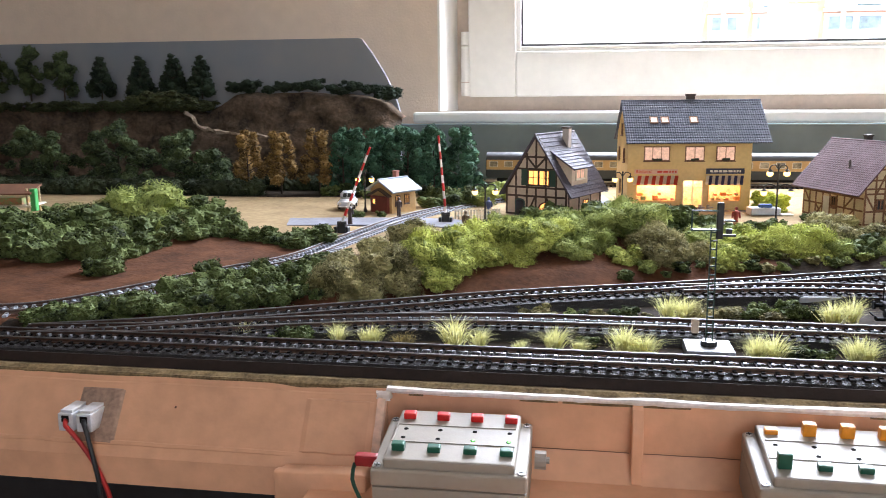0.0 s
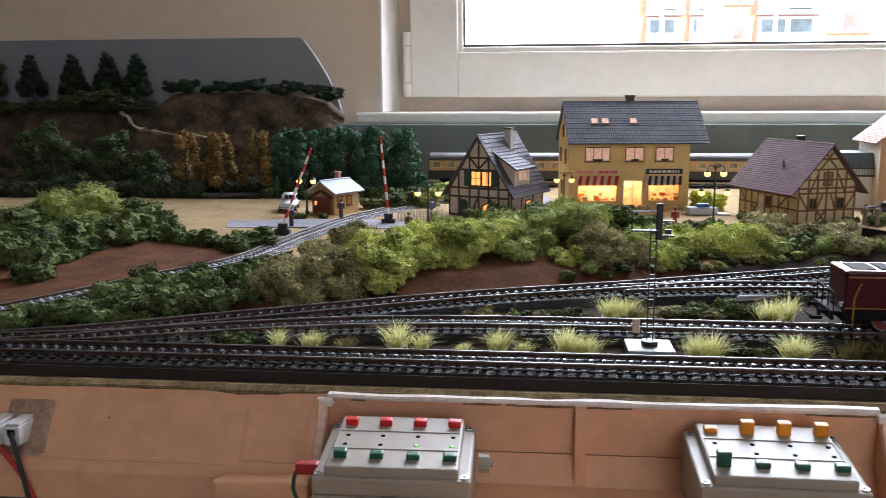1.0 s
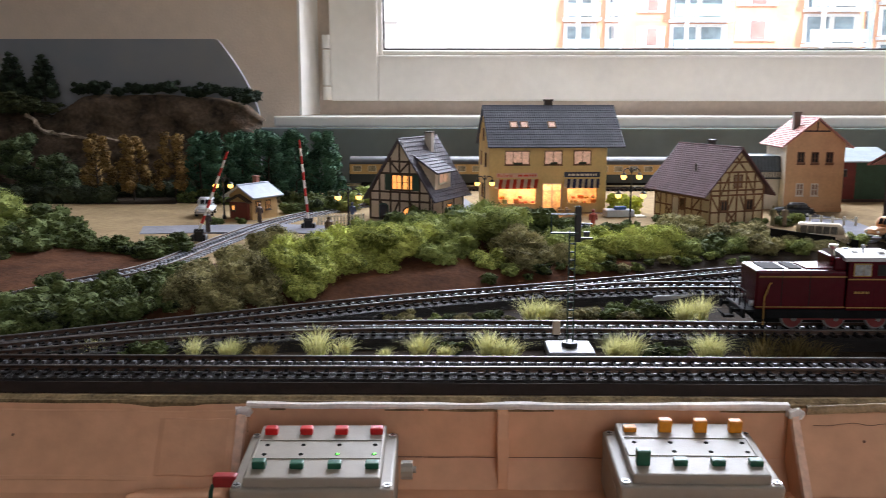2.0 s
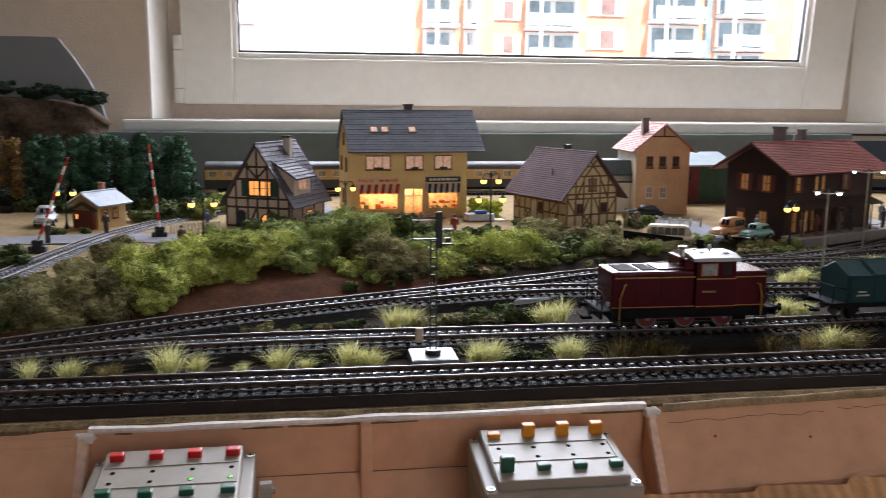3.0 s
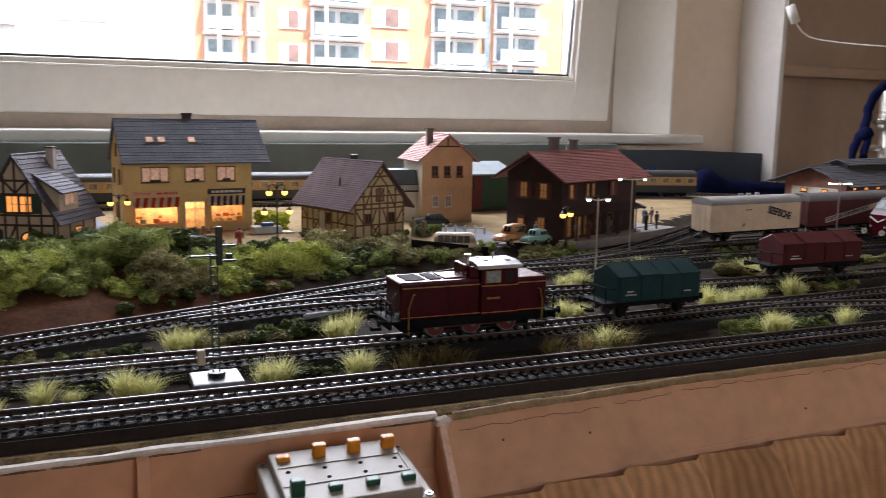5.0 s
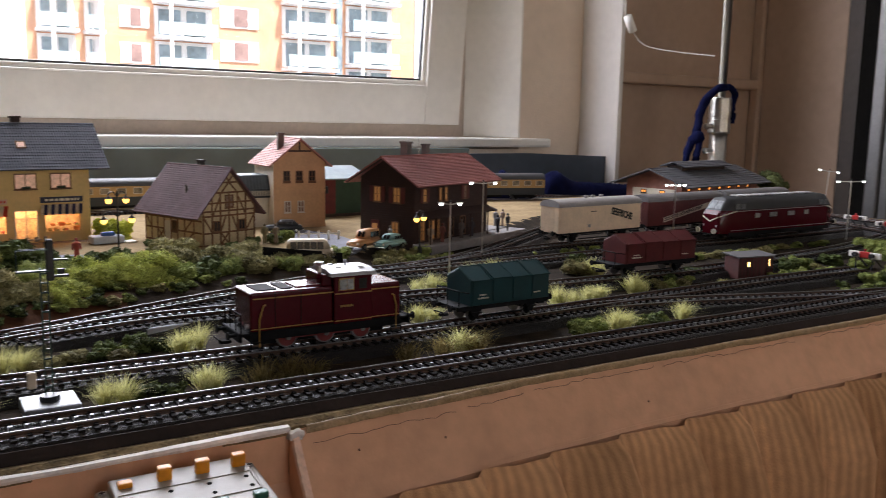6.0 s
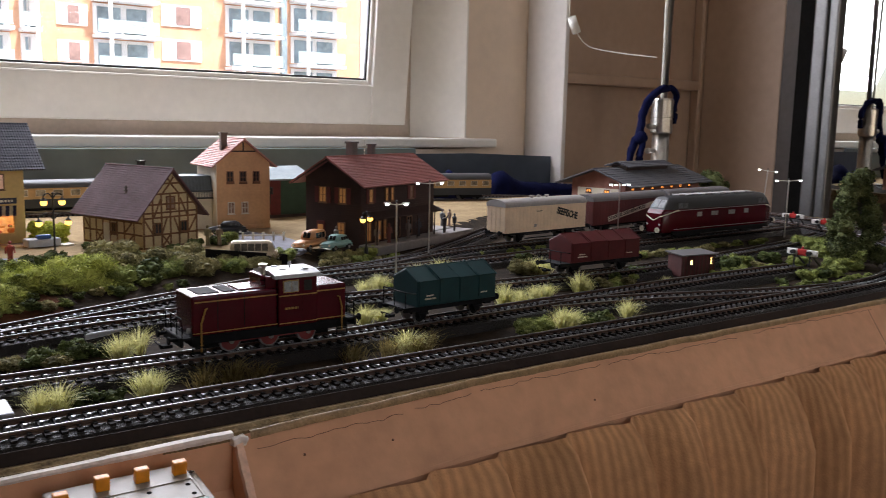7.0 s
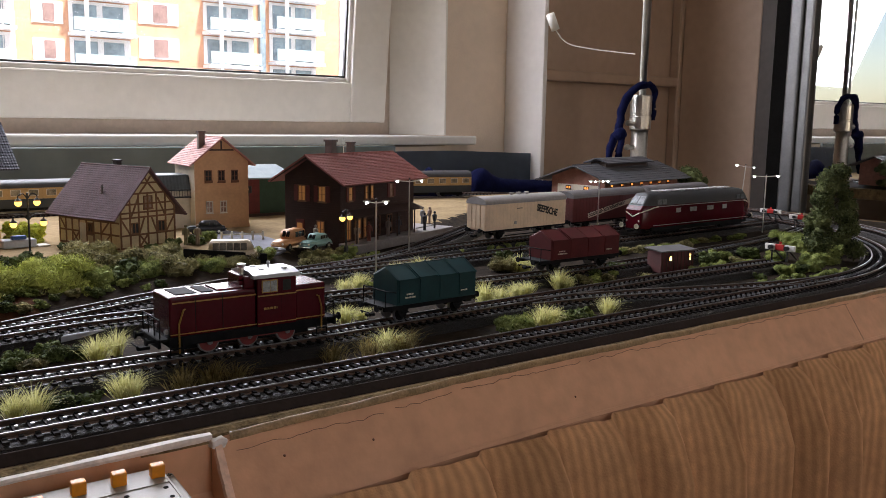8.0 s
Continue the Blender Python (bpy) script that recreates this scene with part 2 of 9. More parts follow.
def flat_balcony(x0, x1, z, k, glass_m=FLATG, rail_m=RAILG):
    b = bm_new(); box(b, x0 + 0.1, -0.1, z + 0.1, x1 - 0.1, -0.02, z + 2.35); part("balcony_back", b, OFFW, fl)
    b = bm_new(); box(b, x0 + 0.4, -0.2, z + 0.15, x0 + (x1 - x0) * 0.45, -0.1, z + 2.1); part("balcony_door", b, glass_m, fl)
    b = bm_new(); box(b, x0 + (x1 - x0) * 0.55, -0.2, z + 0.8, x1 - 0.6, -0.1, z + 2.1); part("window", b, glass_m, fl)
    b = bm_new(); box(b, x0, -1.7, z - 0.25, x1, -0.02, z); bal = part("balcony", b, OFFW, fl)
    b = bm_new(); box(b, x0 + 0.1, -1.65, z + 0.1, x1 - 0.1, -1.6, z + 1.05); part("railing", b, rail_m, bal)
    b = bm_new(); box(b, x0 + 0.9, -1.68, z - STOREY, x0 + 1.15, -1.45, z - 0.25); part("post", b, OFFW, bal)
    b = bm_new(); rbox(b, x0 + (x1 - x0) * 0.45, -1.4, z, x0 + (x1 - x0) * 0.8, -0.9, z + 0.7, 0.1); part("planter", b, glass_m, bal)
for k in range(-5, 9):
    z = 3.6 + STOREY * k
    for x0 in (-40, -24.5, -9):
        flat_balcony(x0, x0 + 4.6, z, k, PALEG, OFFW); flat_window(x0 + 6.5, x0 + 11, z + 0.3, z + 2.0, PALEG)
    flat_balcony(8.6, 11.4, z, k); flat_balcony(11.9, 13.2, z, k)
    flat_window(14.5, 16.7, z + 0.5, z + 2.1, MAROON)
    flat_balcony(17.0, 21.7, z - 0.05, k); flat_window(22.3, 25.5, z + 1.0, z + 2.7, MAROON)
    flat_balcony(27.5, 32.1, z + 0.75, k); flat_balcony(33.4, 38.1, z + 1.3, k)
b = bm_new(); box(b, 32.5, -0.4, -14, 33.0, -0.02, 30); part("downpipe", b, FLATG, fl)

# ---- the room ----
XL, XR, YB, YF, ZF, ZC = -1.9, 1.66, 1.05, -2.3, -0.95, 1.55   # side walls, window wall, wall behind, floor, ceiling
WX0, WX1, WZ0, WZ1 = -0.305, 1.045, 0.095, 1.30                # the window's opening

b = bm_new(); box(b, XL - 0.1, YF - 0.1, ZF - 0.05, XR + 0.1, YB + 0.25, ZF)
solid("floor", b, FLOORM, "brown wooden floor of the room", "floor")
b = bm_new(); box(b, XL - 0.1, YF - 0.1, ZC, XR + 0.1, YB + 0.25, ZC + 0.05)
solid("ceiling", b, CEIL, "plain white painted ceiling", "ceiling")
b = bm_new()
prism(b, [(XL, YB), (WX0, YB), (WX0 + 0.016, 1.14), (WX0 + 0.016, YB + 0.22), (XL, YB + 0.22)], "z", ZF, ZC)
prism(b, [(WX1, YB), (XR, YB), (XR, YB + 0.22), (0.968, YB + 0.22), (0.968, 1.14)], "z", ZF, ZC)
box(b, WX0, YB, ZF, WX1, YB + 0.22, WZ0 - 0.016)
box(b, WX0, YB, WZ1, WX1, YB + 0.22, ZC)
solid("wall_north", b, WALL, "beige painted wall with a window opening", "wall")
# Unseen side wall, darkened like the one behind to hold back bounced light.
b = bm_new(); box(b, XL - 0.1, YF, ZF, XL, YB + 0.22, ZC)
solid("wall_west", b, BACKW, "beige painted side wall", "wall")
b = bm_new(); box(b, XR, YF, ZF, XR + 0.1, YB + 0.22, ZC)
solid("wall_east", b, WALL, "beige painted side wall", "wall")
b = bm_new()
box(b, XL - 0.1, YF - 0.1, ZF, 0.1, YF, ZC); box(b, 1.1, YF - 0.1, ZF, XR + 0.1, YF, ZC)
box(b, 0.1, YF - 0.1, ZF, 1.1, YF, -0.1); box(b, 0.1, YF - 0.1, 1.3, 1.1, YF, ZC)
solid("wall_south", b, BACKW, "unseen darkened wall with an added window opening", "wall")

# window: fixed frame, sash, pane, hinge
win = thing("window_1", None, "white painted window with a single large pane, tilted open", "window", kind="structure")
FY0, FY1 = 1.125, 1.19
def ring(bm, x0, z0, x1, z1, w, y0, y1, wb=None):
    wb = w if wb is None else wb
    box(bm, x0, y0, z0, x0 + w, y1, z1)
    box(bm, x1 - w, y0, z0, x1, y1, z1)
    box(bm, x0 + w, y0, z0, x1 - w, y1, z0 + wb)
    box(bm, x0 + w, y0, z1 - w, x1 - w, y1, z1)
b = bm_new(); ring(b, WX0 + 0.018, WZ0 + 0.0065, 0.966, WZ1 - 0.002, 0.030, FY0 + 0.015, FY1, 0.036)
part("window_frame", b, FRAME_SHADE, win)
SX0, SX1, SZ0 = -0.262, 0.945, 0.128
# the sash stands tilted open: it leans into the room about its lower edge
TILT = Matrix.Translation((0, FY0 + 0.03, SZ0)) @ Matrix.Rotation(radians(5.4), 4, "X") @ Matrix.Translation((0, -FY0 - 0.03, -SZ0))
b = bm_new(); ring(b, SX0, SZ0, SX1, WZ1 - 0.03, 0.083, FY0, FY1 - 0.012, 0.078)
bev(b, 0.003, 2)
b.transform(TILT)
part("sash", b, WHITE, win)
b = bm_new(); ring(b, SX0 + 0.083, SZ0 + 0.078, SX1 - 0.083, WZ1 - 0.115, 0.0085, FY0 + 0.007, FY0 + 0.0195)
bev(b, 0.002, 2)
b.transform(TILT)
part("glazing_bead", b, WHITE, win)
b = bm_new(); ring(b, SX0 + 0.0915, SZ0 + 0.0865, SX1 - 0.0915, WZ1 - 0.1235, 0.0035, FY0 + 0.013, FY0 + 0.0195)
b.transform(TILT)
part("gasket", b, BLACK, win, "thin black rubber gasket")
b = bm_new(); box(b, SX0 + 0.08, FY0 + 0.02, SZ0 + 0.075, SX1 - 0.08, FY0 + 0.024, WZ1 - 0.11)
b.transform(TILT)
pane = part("pane", b, glass("window_glass"), win)
pane.visible_shadow = False
b = bm_new()
for z0, z1 in ((0.127, 0.150), (0.152, 0.213), (0.215, 0.238)):
    rod(b, (-0.268, FY0 - 0.006, z0), (-0.268, FY0 - 0.006, z1), 0.0075, 12)
part("hinge", b, WHITE, win, "white painted pin hinge")
b = bm_new(); rbox(b, -0.345, 1.028, WZ0 - 0.012, 1.112, 1.19, WZ0 + 0.006, 0.004, 2)
solid("window_sill", b, SILL, "glossy white painted window sill", "sill")


# white painted linings of the window's reveals
b = bm_new()
prism(b, [(WX1, YB - 0.002), (0.968, 1.14), (0.964, 1.137), (WX1 - 0.004, YB - 0.002)], "z", WZ0 + 0.007, WZ1 - 0.002)
prism(b, [(WX0, YB - 0.002), (WX0 + 0.016, 1.14), (WX0 + 0.020, 1.14), (WX0 + 0.004, YB - 0.002)], "z", WZ0 + 0.007, WZ1 - 0.002)
solid("trim_reveal", b, WHITE, "white painted lining of the window reveal", "trim")

# unseen second window behind, added to frame the fill light
win2 = thing("unseen_window_2", None, "unseen white window added in the opposite wall", "window", kind="structure")
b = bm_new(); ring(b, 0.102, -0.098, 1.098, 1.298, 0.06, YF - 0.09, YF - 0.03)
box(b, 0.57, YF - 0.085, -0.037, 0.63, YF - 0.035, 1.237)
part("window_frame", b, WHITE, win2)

# built-in cupboard beside the window: side, post, framed door with a ledge
cup = thing("cupboard", None, "pale painted built-in cupboard with framed doors beside the window", "cupboard")
CY = 0.93
b = bm_new(); rbox(b, 1.203, CY, ZF + 0.002, 1.2145, YB - 0.002, ZC - 0.003, 0.003, 2)
part("side_post", b, mat("post_paint", (0.74, 0.70, 0.66), 0.4, vary=0.05, scale=10), cup, "glossy off-white corner post")
b = bm_new(); box(b, 1.215, CY + 0.03, ZF + 0.002, XR - 0.003, YB - 0.002, ZC - 0.003)
part("door_panel", b, TAN, cup)
b = bm_new()
rbox(b, 1.2155, CY + 0.002, 0.218, XR - 0.0235, CY + 0.0295, 0.240, 0.004, 2)
part("ledge", b, TAN, cup)
b = bm_new()
rbox(b, XR - 0.023, CY + 0.004, ZF + 0.002, XR - 0.003, CY + 0.0295, ZC - 0.003, 0.003)
part("stile", b, TAN, cup)

# sliding wardrobe on the side wall with a mirror door
ward = thing("wardrobe", None, "wardrobe with a sliding mirror door in an aluminium frame", "wardrobe")
b = bm_new(); rbox(b, XR - 0.012, 0.728, ZF + 0.002, XR - 0.002, CY + 0.003, ZC - 0.003, 0.003)
part("side_panel", b, TAN, ward)
# Umber and black strips stand for the shade deepening into the gap.
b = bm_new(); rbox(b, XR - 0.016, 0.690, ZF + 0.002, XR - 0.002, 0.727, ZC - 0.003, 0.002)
part("gap_edge_strip", b, mat("umber_strip", (0.075, 0.058, 0.048), 0.6, vary=0.15, scale=12), ward, "dark umber strip at the edge of the gap")
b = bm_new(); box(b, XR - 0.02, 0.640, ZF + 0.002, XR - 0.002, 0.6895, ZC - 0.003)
part("gap_shade", b, MATTB, ward, "black strip for the shade between the door and the panel")
ALU = mat("brushed_aluminium", (0.20, 0.195, 0.19), 0.45, metal=1.0, vary=0.12, scale=30)
b = bm_new()
rbox(b, XR - 0.05, 0.612, ZF + 0.002, XR - 0.022, 0.640, ZC - 0.003, 0.004, 2)
rbox(b, XR - 0.044, 0.590, ZF + 0.002, XR - 0.022, 0.6115, ZC - 0.003, 0.004, 2)
part("door_frame", b, ALU, ward, "vertical aluminium door profile")
MIRR = mat("mirror_silver", (0.80, 0.80, 0.78), 0.015, metal=1.0, vary=0.01, scale=3)
b = bm_new(); box(b, XR - 0.030, -0.55, ZF + 0.03, XR - 0.024, 0.589, ZC - 0.03)
part("mirror", b, MIRR, ward, "clear mirror glass")
b = bm_new(); rbox(b, XR - 0.044, -0.58, ZF + 0.002, XR - 0.022, -0.552, ZC - 0.003, 0.004, 2)
part("door_frame", b, ALU, ward)

# steel pole with clamp, cords and a blue cloth, behind the goods shed
STEEL = mat("satin_steel", (0.62, 0.60, 0.56), 0.28, metal=1.0, vary=0.15, scale=40)
NAVY = mat("navy_cloth", (0.005, 0.007, 0.036), 0.95, spec=0.1, vary=0.35, scale=80, bump=0.001)
PX, PY = 1.262, 0.72
pole = thing("steel_pole", pose(PX, PY, 0), "satin steel stand pole with a clamp collar", "stand")
b = bm_new(); rod(b, (0, 0, -0.9), (0, 0, 0.165), 0.0160, 20)
part("lower_tube", b, STEEL, pole, smooth=True)
b = bm_new(); lathe(b, [(0.0190, 0.120), (0.0205, 0.123), (0.0205, 0.145), (0.0198, 0.146), (0.0198, 0.150), (0.0205, 0.151), (0.0205, 0.183), (0.0190, 0.186)], 24)
part("collar", b, STEEL, pole)
b = bm_new(); rod(b, (0.004, 0, 0.18), (0.030, 0, ZC - 0.002), 0.0058, 14)
part("upper_tube", b, STEEL, pole, smooth=True)
b = bm_new(); rod(b, (-0.007, -0.004, 0.18), (-0.020, -0.006, ZC - 0.002), 0.0030, 8)
part("cord", b, mat("pale_cord", (0.6, 0.58, 0.52), 0.7), pole)
for zz in (0.133, 0.088):
    b = bm_new(); rod(b, (-0.018, 0, zz), (-0.036, -0.004, zz), 0.0045, 10); ball(b, (-0.038, -0.004, zz), 0.006, 6)
    part("clamp_screw", b, STEEL, pole)
cloth = thing("blue_cloth", pose(PX, PY, 0), "dark blue cloth strap tied round the steel pole", "strap")
b = bm_new()
line = smooth_path([(0.0, -0.012, 0.205), (-0.028, -0.01, 0.198), (-0.05, 0, 0.165), (-0.058, 0, 0.125), (-0.075, 0, 0.095), (-0.085, 0, 0.06), (-0.1, 0, 0.02)], 0.006)
tube(b, line, 0.0075, 8)
tube(b, smooth_path([(-0.058, -0.01, 0.115), (-0.068, -0.012, 0.08), (-0.066, -0.01, 0.05), (-0.072, -0.01, 0.03)], 0.006), 0.006, 8)
tube(b, smooth_path([(0.0, -0.012, 0.205), (0.026, -0.008, 0.2), (0.034, 0, 0.17), (0.034, 0, 0.14)], 0.006), 0.006, 8)
ball(b, (-0.062, -0.006, 0.112), 0.013, 8)
for v in b.verts:
    v.co += Vector(noise.noise_vector(v.co * 60)) * 0.004
part("strap", b, NAVY, cloth, smooth=True)

# small white plug on a thin cord hanging before the cupboard
hang = thing("hanging_plug", None, "small white cord switch hanging on a thin cable", "cord switch")
b = bm_new(); rod(b, (1.150, 0.86, 0.338), (1.166, 0.86, 0.310), 0.0085, 12)
part("switch_body", b, WHITE, hang, smooth=True)
b = bm_new(); tube(b, smooth_path([(1.166, 0.86, 0.310), (1.19, 0.85, 0.285), (1.22, 0.80, 0.272), (1.25, 0.73, 0.262)], 0.01), 0.0012, 6)
part("cable", b, mat("clear_cable", (0.7, 0.68, 0.62), 0.4), hang)
b = bm_new(); tube(b, smooth_path([(1.150, 0.86, 0.338), (1.140, 0.86, 0.40), (1.12, 0.86, 0.9), (1.12, 0.86, ZC - 0.002)], 0.03), 0.0012, 6)
part("cable", b, mat("clear_cable", (0.7, 0.68, 0.62), 0.4), hang)

# ---- layout frame and front ----
b = bm_new(); box(b, -1.15, -0.0215, -0.034, 1.3, 1.02, -0.0105)
solid("layout_board", b, RIM, "cork-topped base board of the model railway", "layout board")
b = bm_new()
nn = 240
rows = []
for i in range(nn + 1):
    x = -1.15 + 2.40 * i / nn
    w = 0.0012 * noise.noise((x * 14, 0, 0)) + 0.0006 * noise.noise((x * 60, 3, 0))
    rows.append([b.verts.new(p) for p in ((x, -0.0125, -0.0104), (x, -0.0185 + w, -0.0092), (x, -0.0222 + w, -0.0112), (x, -0.0222 + w, -0.015))])
for a, c in zip(rows, rows[1:]):
    for j in range(3):
        b.faces.new((a[j], a[j + 1], c[j + 1], c[j]))
solid("rim", b, RIM, "rough cork strip along the board's front edge", "edging")

def rise(x):
    """How much higher the front board stands farther along."""
    return 0.0042 * min(1.0, max(0.0, (x - 0.115) / 0.16))

def slope(x0, x1, name, label):
    """A leaning painted front board with a wavy top edge."""
    b = bm_new()
    n = max(2, int((x1 - x0) / 0.01))
    rows = []
    for i in range(n + 1):
        x = x0 + (x1 - x0) * i / n
        w = 0.0007 * noise.noise((x * 25, 7, 0))
        g = rise(x)
        rows.append([b.verts.new(p) for p in ((x, -0.0224, -0.0120 + w + g), (x, -0.0236, -0.0145 + w + g), (x, -0.0245, -0.0150 + w + g), (x, -0.046, -0.046 + g), (x, -0.047, -0.060), (x, -0.0226, -0.060))])
    for a, c in zip(rows, rows[1:]):
        for j in range(6):
            b.faces.new((a[j], a[(j + 1) % 6], c[(j + 1) % 6], c[j]))
    b.faces.new(rows[0]); b.faces.new(rows[-1][::-1])
    bmesh.ops.recalc_face_normals(b, faces=b.faces)
    return solid(name, b, PEACH, label, "front board")
RX0, RX1 = -0.145, 0.110
slope(-1.15, RX0, "fascia_1", "peach painted leaning front board of the layout")
slope(RX1, 1.25, "fascia_2", "peach painted leaning front board of the layout")
b = bm_new(); box(b, RX0, -0.0222, -0.070, RX1, -0.0216, -0.012)
solid("fascia_recess", b, PEACH, "peach painted back of the control recess", "front board")
b = bm_new(); box(b, RX0 - 0.03, -0.13, -0.056, RX1 + 0.03, -0.0225, -0.0505)
solid("control_shelf", b, PEACH, "peach painted shelf under the control boxes", "shelf")
b = bm_new(); prism(b, [(-0.0223, -0.0132), (-0.0262, -0.0150), (-0.0300, -0.0260), (-0.0300, -0.0508), (-0.0223, -0.0508)], "x", -0.0268, -0.0216); bev(b, 0.0007, 2)
b2 = bm_new()
for xa, xb in ((RX0, -0.0266), (-0.0218, RX1)):
    prism(b2, [(-0.0223, -0.0380), (-0.0310, -0.0507), (-0.0223, -0.0507)], "x", xa, xb)
solid("recess_skirt", b2, PEACH, "slanting peach painted skirt at the back of the recess", "skirt")
b3 = bm_new()
for xa, xb in ((RX0 + 0.008, -0.0275), (-0.0208, RX1 - 0.012)):
    nn = int((xb - xa) / 0.003)
    tube(b3, [Vector((xa + (xb - xa) * i / nn, -0.0226, -0.0379 + 0.0003 * noise.noise(((xa + i * 0.003) * 60, 1, 0)))) for i in range(nn + 1)], 0.00022, 5)
solid("joint", b3, mat("dark_joint", (0.22, 0.115, 0.07), 0.9), "dark joint above the skirt", "joint")
solid("divider", b, PEACH, "narrow peach painted rib in the control recess", "rib")
b = bm_new()
rows = []
for i in range(129):
    x = RX0 + (RX1 - RX0) * i / 128
    lo = -0.0134 - 0.0007 * max(0.0, 0.25 + noise.noise((x * 40, 4, 0)) + 0.5 * noise.noise((x * 150, 6, 0)))
    up = -0.0110 + 0.0008 * max(0.0, x - 0.03) / 0.08 + 0.0005 * noise.noise((x * 30, 8, 0))
    rows.append([b.verts.new(p) for p in ((x, -0.0212, up + 0.0003), (x, -0.0240, up - 0.0001), (x, -0.0243, (up + lo) / 2), (x, -0.0236, lo))])
for a, c in zip(rows, rows[1:]):
    for j in range(3):
        b.faces.new((a[j], a[j + 1], c[j + 1], c[j]))
solid("trim", b, PEACH_WORN, "worn white top edge of the control recess", "trim")

# pale cut edges of the leaning boards, torn at their tops
for nm, xa, xb in (("edge_1", RX0 - 0.0045, RX0 + 0.0003), ("edge_2", RX1 - 0.0003, RX1 + 0.0042)):
    b = bm_new()
    rows = []
    for i in range(15):
        t = i / 14
        w = 0.0004 * noise.noise((t * 9, xa * 70, 3))
        y, z = -0.0247 - 0.0255 * t, -0.0148 - 0.0368 * t + (rise(xb) if t < 0.95 else 0)
        rows.append([b.verts.new(p) for p in ((xa + w, y + 0.0010, z - 0.0004), (xa + w + 0.0006, y - 0.0006, z + 0.0004), (xb - 0.0004, y - 0.0006, z + 0.0004), (xb, y + 0.0016, z - 0.0010))])
    for a, c in zip(rows, rows[1:]):
        for j in range(3):
            b.faces.new((a[j], a[j + 1], c[j + 1], c[j]))
    bmesh.ops.recalc_face_normals(b, faces=b.faces)
    solid(nm, b, PEACH_EDGE, "pale cut edge of the leaning front board", "front board")
    b = bm_new(); rbox(b, xa - 0.0008, -0.0262, -0.0172 + rise(xb), xb + 0.0020, -0.0212, -0.0126 + rise(xb), 0.0012, 2)
    bmesh.ops.subdivide_edges(b, edges=b.edges, cuts=2, use_grid_fill=True)
    for v in b.verts:
        v.co += Vector(noise.noise_vector(v.co * 420)) * 0.0009
    solid(nm.replace("edge", "torn_corner"), b, PEACH_WORN, "torn whitish corner of the front board", "front board", smooth=True)

# dried wavy skin of glue and paint along the top of the leaning board
b = bm_new()
rows = []
for i in range(281):
    x = 0.118 + 0.003 * i
    w = 0.0011 * noise.noise((x * 30, 2, 0)) + 0.0006 * noise.noise((x * 95, 6, 0))
    z = -0.0124 + rise(x) + w
    f = 0.0006 * noise.noise((x * 60, 9, 0))
    rows.append([b.verts.new(p) for p in ((x, -0.0205, z - 0.0004), (x, -0.0228, z + 0.0011), (x, -0.0240 + f, z + 0.0012), (x, -0.0248 + f, z - 0.0002), (x, -0.0246, z - 0.0026))])
for a, c in zip(rows, rows[1:]):
    for j in range(4):
        b.faces.new((a[j], a[j + 1], c[j + 1], c[j]))
bmesh.ops.recalc_face_normals(b, faces=b.faces)
solid("glue_edge", b, mat("glue_skin", (0.20, 0.135, 0.055), 0.4, col2=(0.46, 0.30, 0.15), vary=0.4, scale=120, bump=0.0004, bscale=500), "wavy olive-brown glue edge along the front board", "edging", smooth=True)

# tape lumps and a red plug beside the first box
b = bm_new(); rbox(b, -0.192, -0.058, -0.066, -0.147, -0.046, -0.042, 0.003, 2)
bmesh.ops.subdivide_edges(b, edges=b.edges, cuts=2, use_grid_fill=True)
for v in b.verts:
    v.co += Vector(noise.noise_vector(v.co * 130)) * 0.0022
solid("tape_patch", b, PEACH, "crumpled painted-over tape patch on the front board", "tape", "thing", True)

# connectors with wires on the front board
SOCKW = mat("socket_white", (0.66, 0.66, 0.67), 0.25, vary=0.12, scale=120, coat=0.3)
def connector(x):
    th = thing("connector", None, "milky white plastic socket screwed to the front board", "connector", "sockets on the front board")
    b = bm_new(); rbox(b, x, -0.0455, -0.0345, x + 0.0082, -0.0290, -0.0252, 0.0007, 2)
    part("socket", b, SOCKW, th)
    b = bm_new(); rbox(b, x + 0.0008, -0.0440, -0.0253, x + 0.0074, -0.0300, -0.0238, 0.0005, 2); part("rib", b, SOCKW, th)
    b = bm_new(); box(b, x + 0.0024, -0.0461, -0.0296, x + 0.0062, -0.0450, -0.0262)
    part("opening", b, MATTB, th)
    return th
CRED = mat("red_wire", (0.45, 0.02, 0.015), 0.45)
for x, m, nm, line in ((-0.3095, CRED, "red", ((-0.3050, -0.0450, -0.0280), (-0.3040, -0.0478, -0.0305), (-0.2990, -0.0480, -0.0358), (-0.2911, -0.0480, -0.0471), (-0.2855, -0.0480, -0.0586), (-0.2820, -0.0480, -0.0720), (-0.2790, -0.0480, -0.1100))),
                       (-0.2995, BLACK, "black", ((-0.2952, -0.0450, -0.0282), (-0.2938, -0.0478, -0.0290), (-0.2923, -0.0482, -0.0340), (-0.2888, -0.0500, -0.0463), (-0.2868, -0.0505, -0.0550), (-0.2862, -0.0505, -0.0650), (-0.2850, -0.0505, -0.1100)))):
    th = connector(x)
    b = bm_new(); tube(b, smooth_path(list(line), 0.003), 0.0012, 8)
    part("wire", b, m, th, nm + " insulated wire", smooth=True)
# Black sheet put in for the shade of the open space below.
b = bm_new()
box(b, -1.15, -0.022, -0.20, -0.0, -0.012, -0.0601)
solid("apron", b, BLACK, "black sheet standing for the shaded space under the front board", "apron")

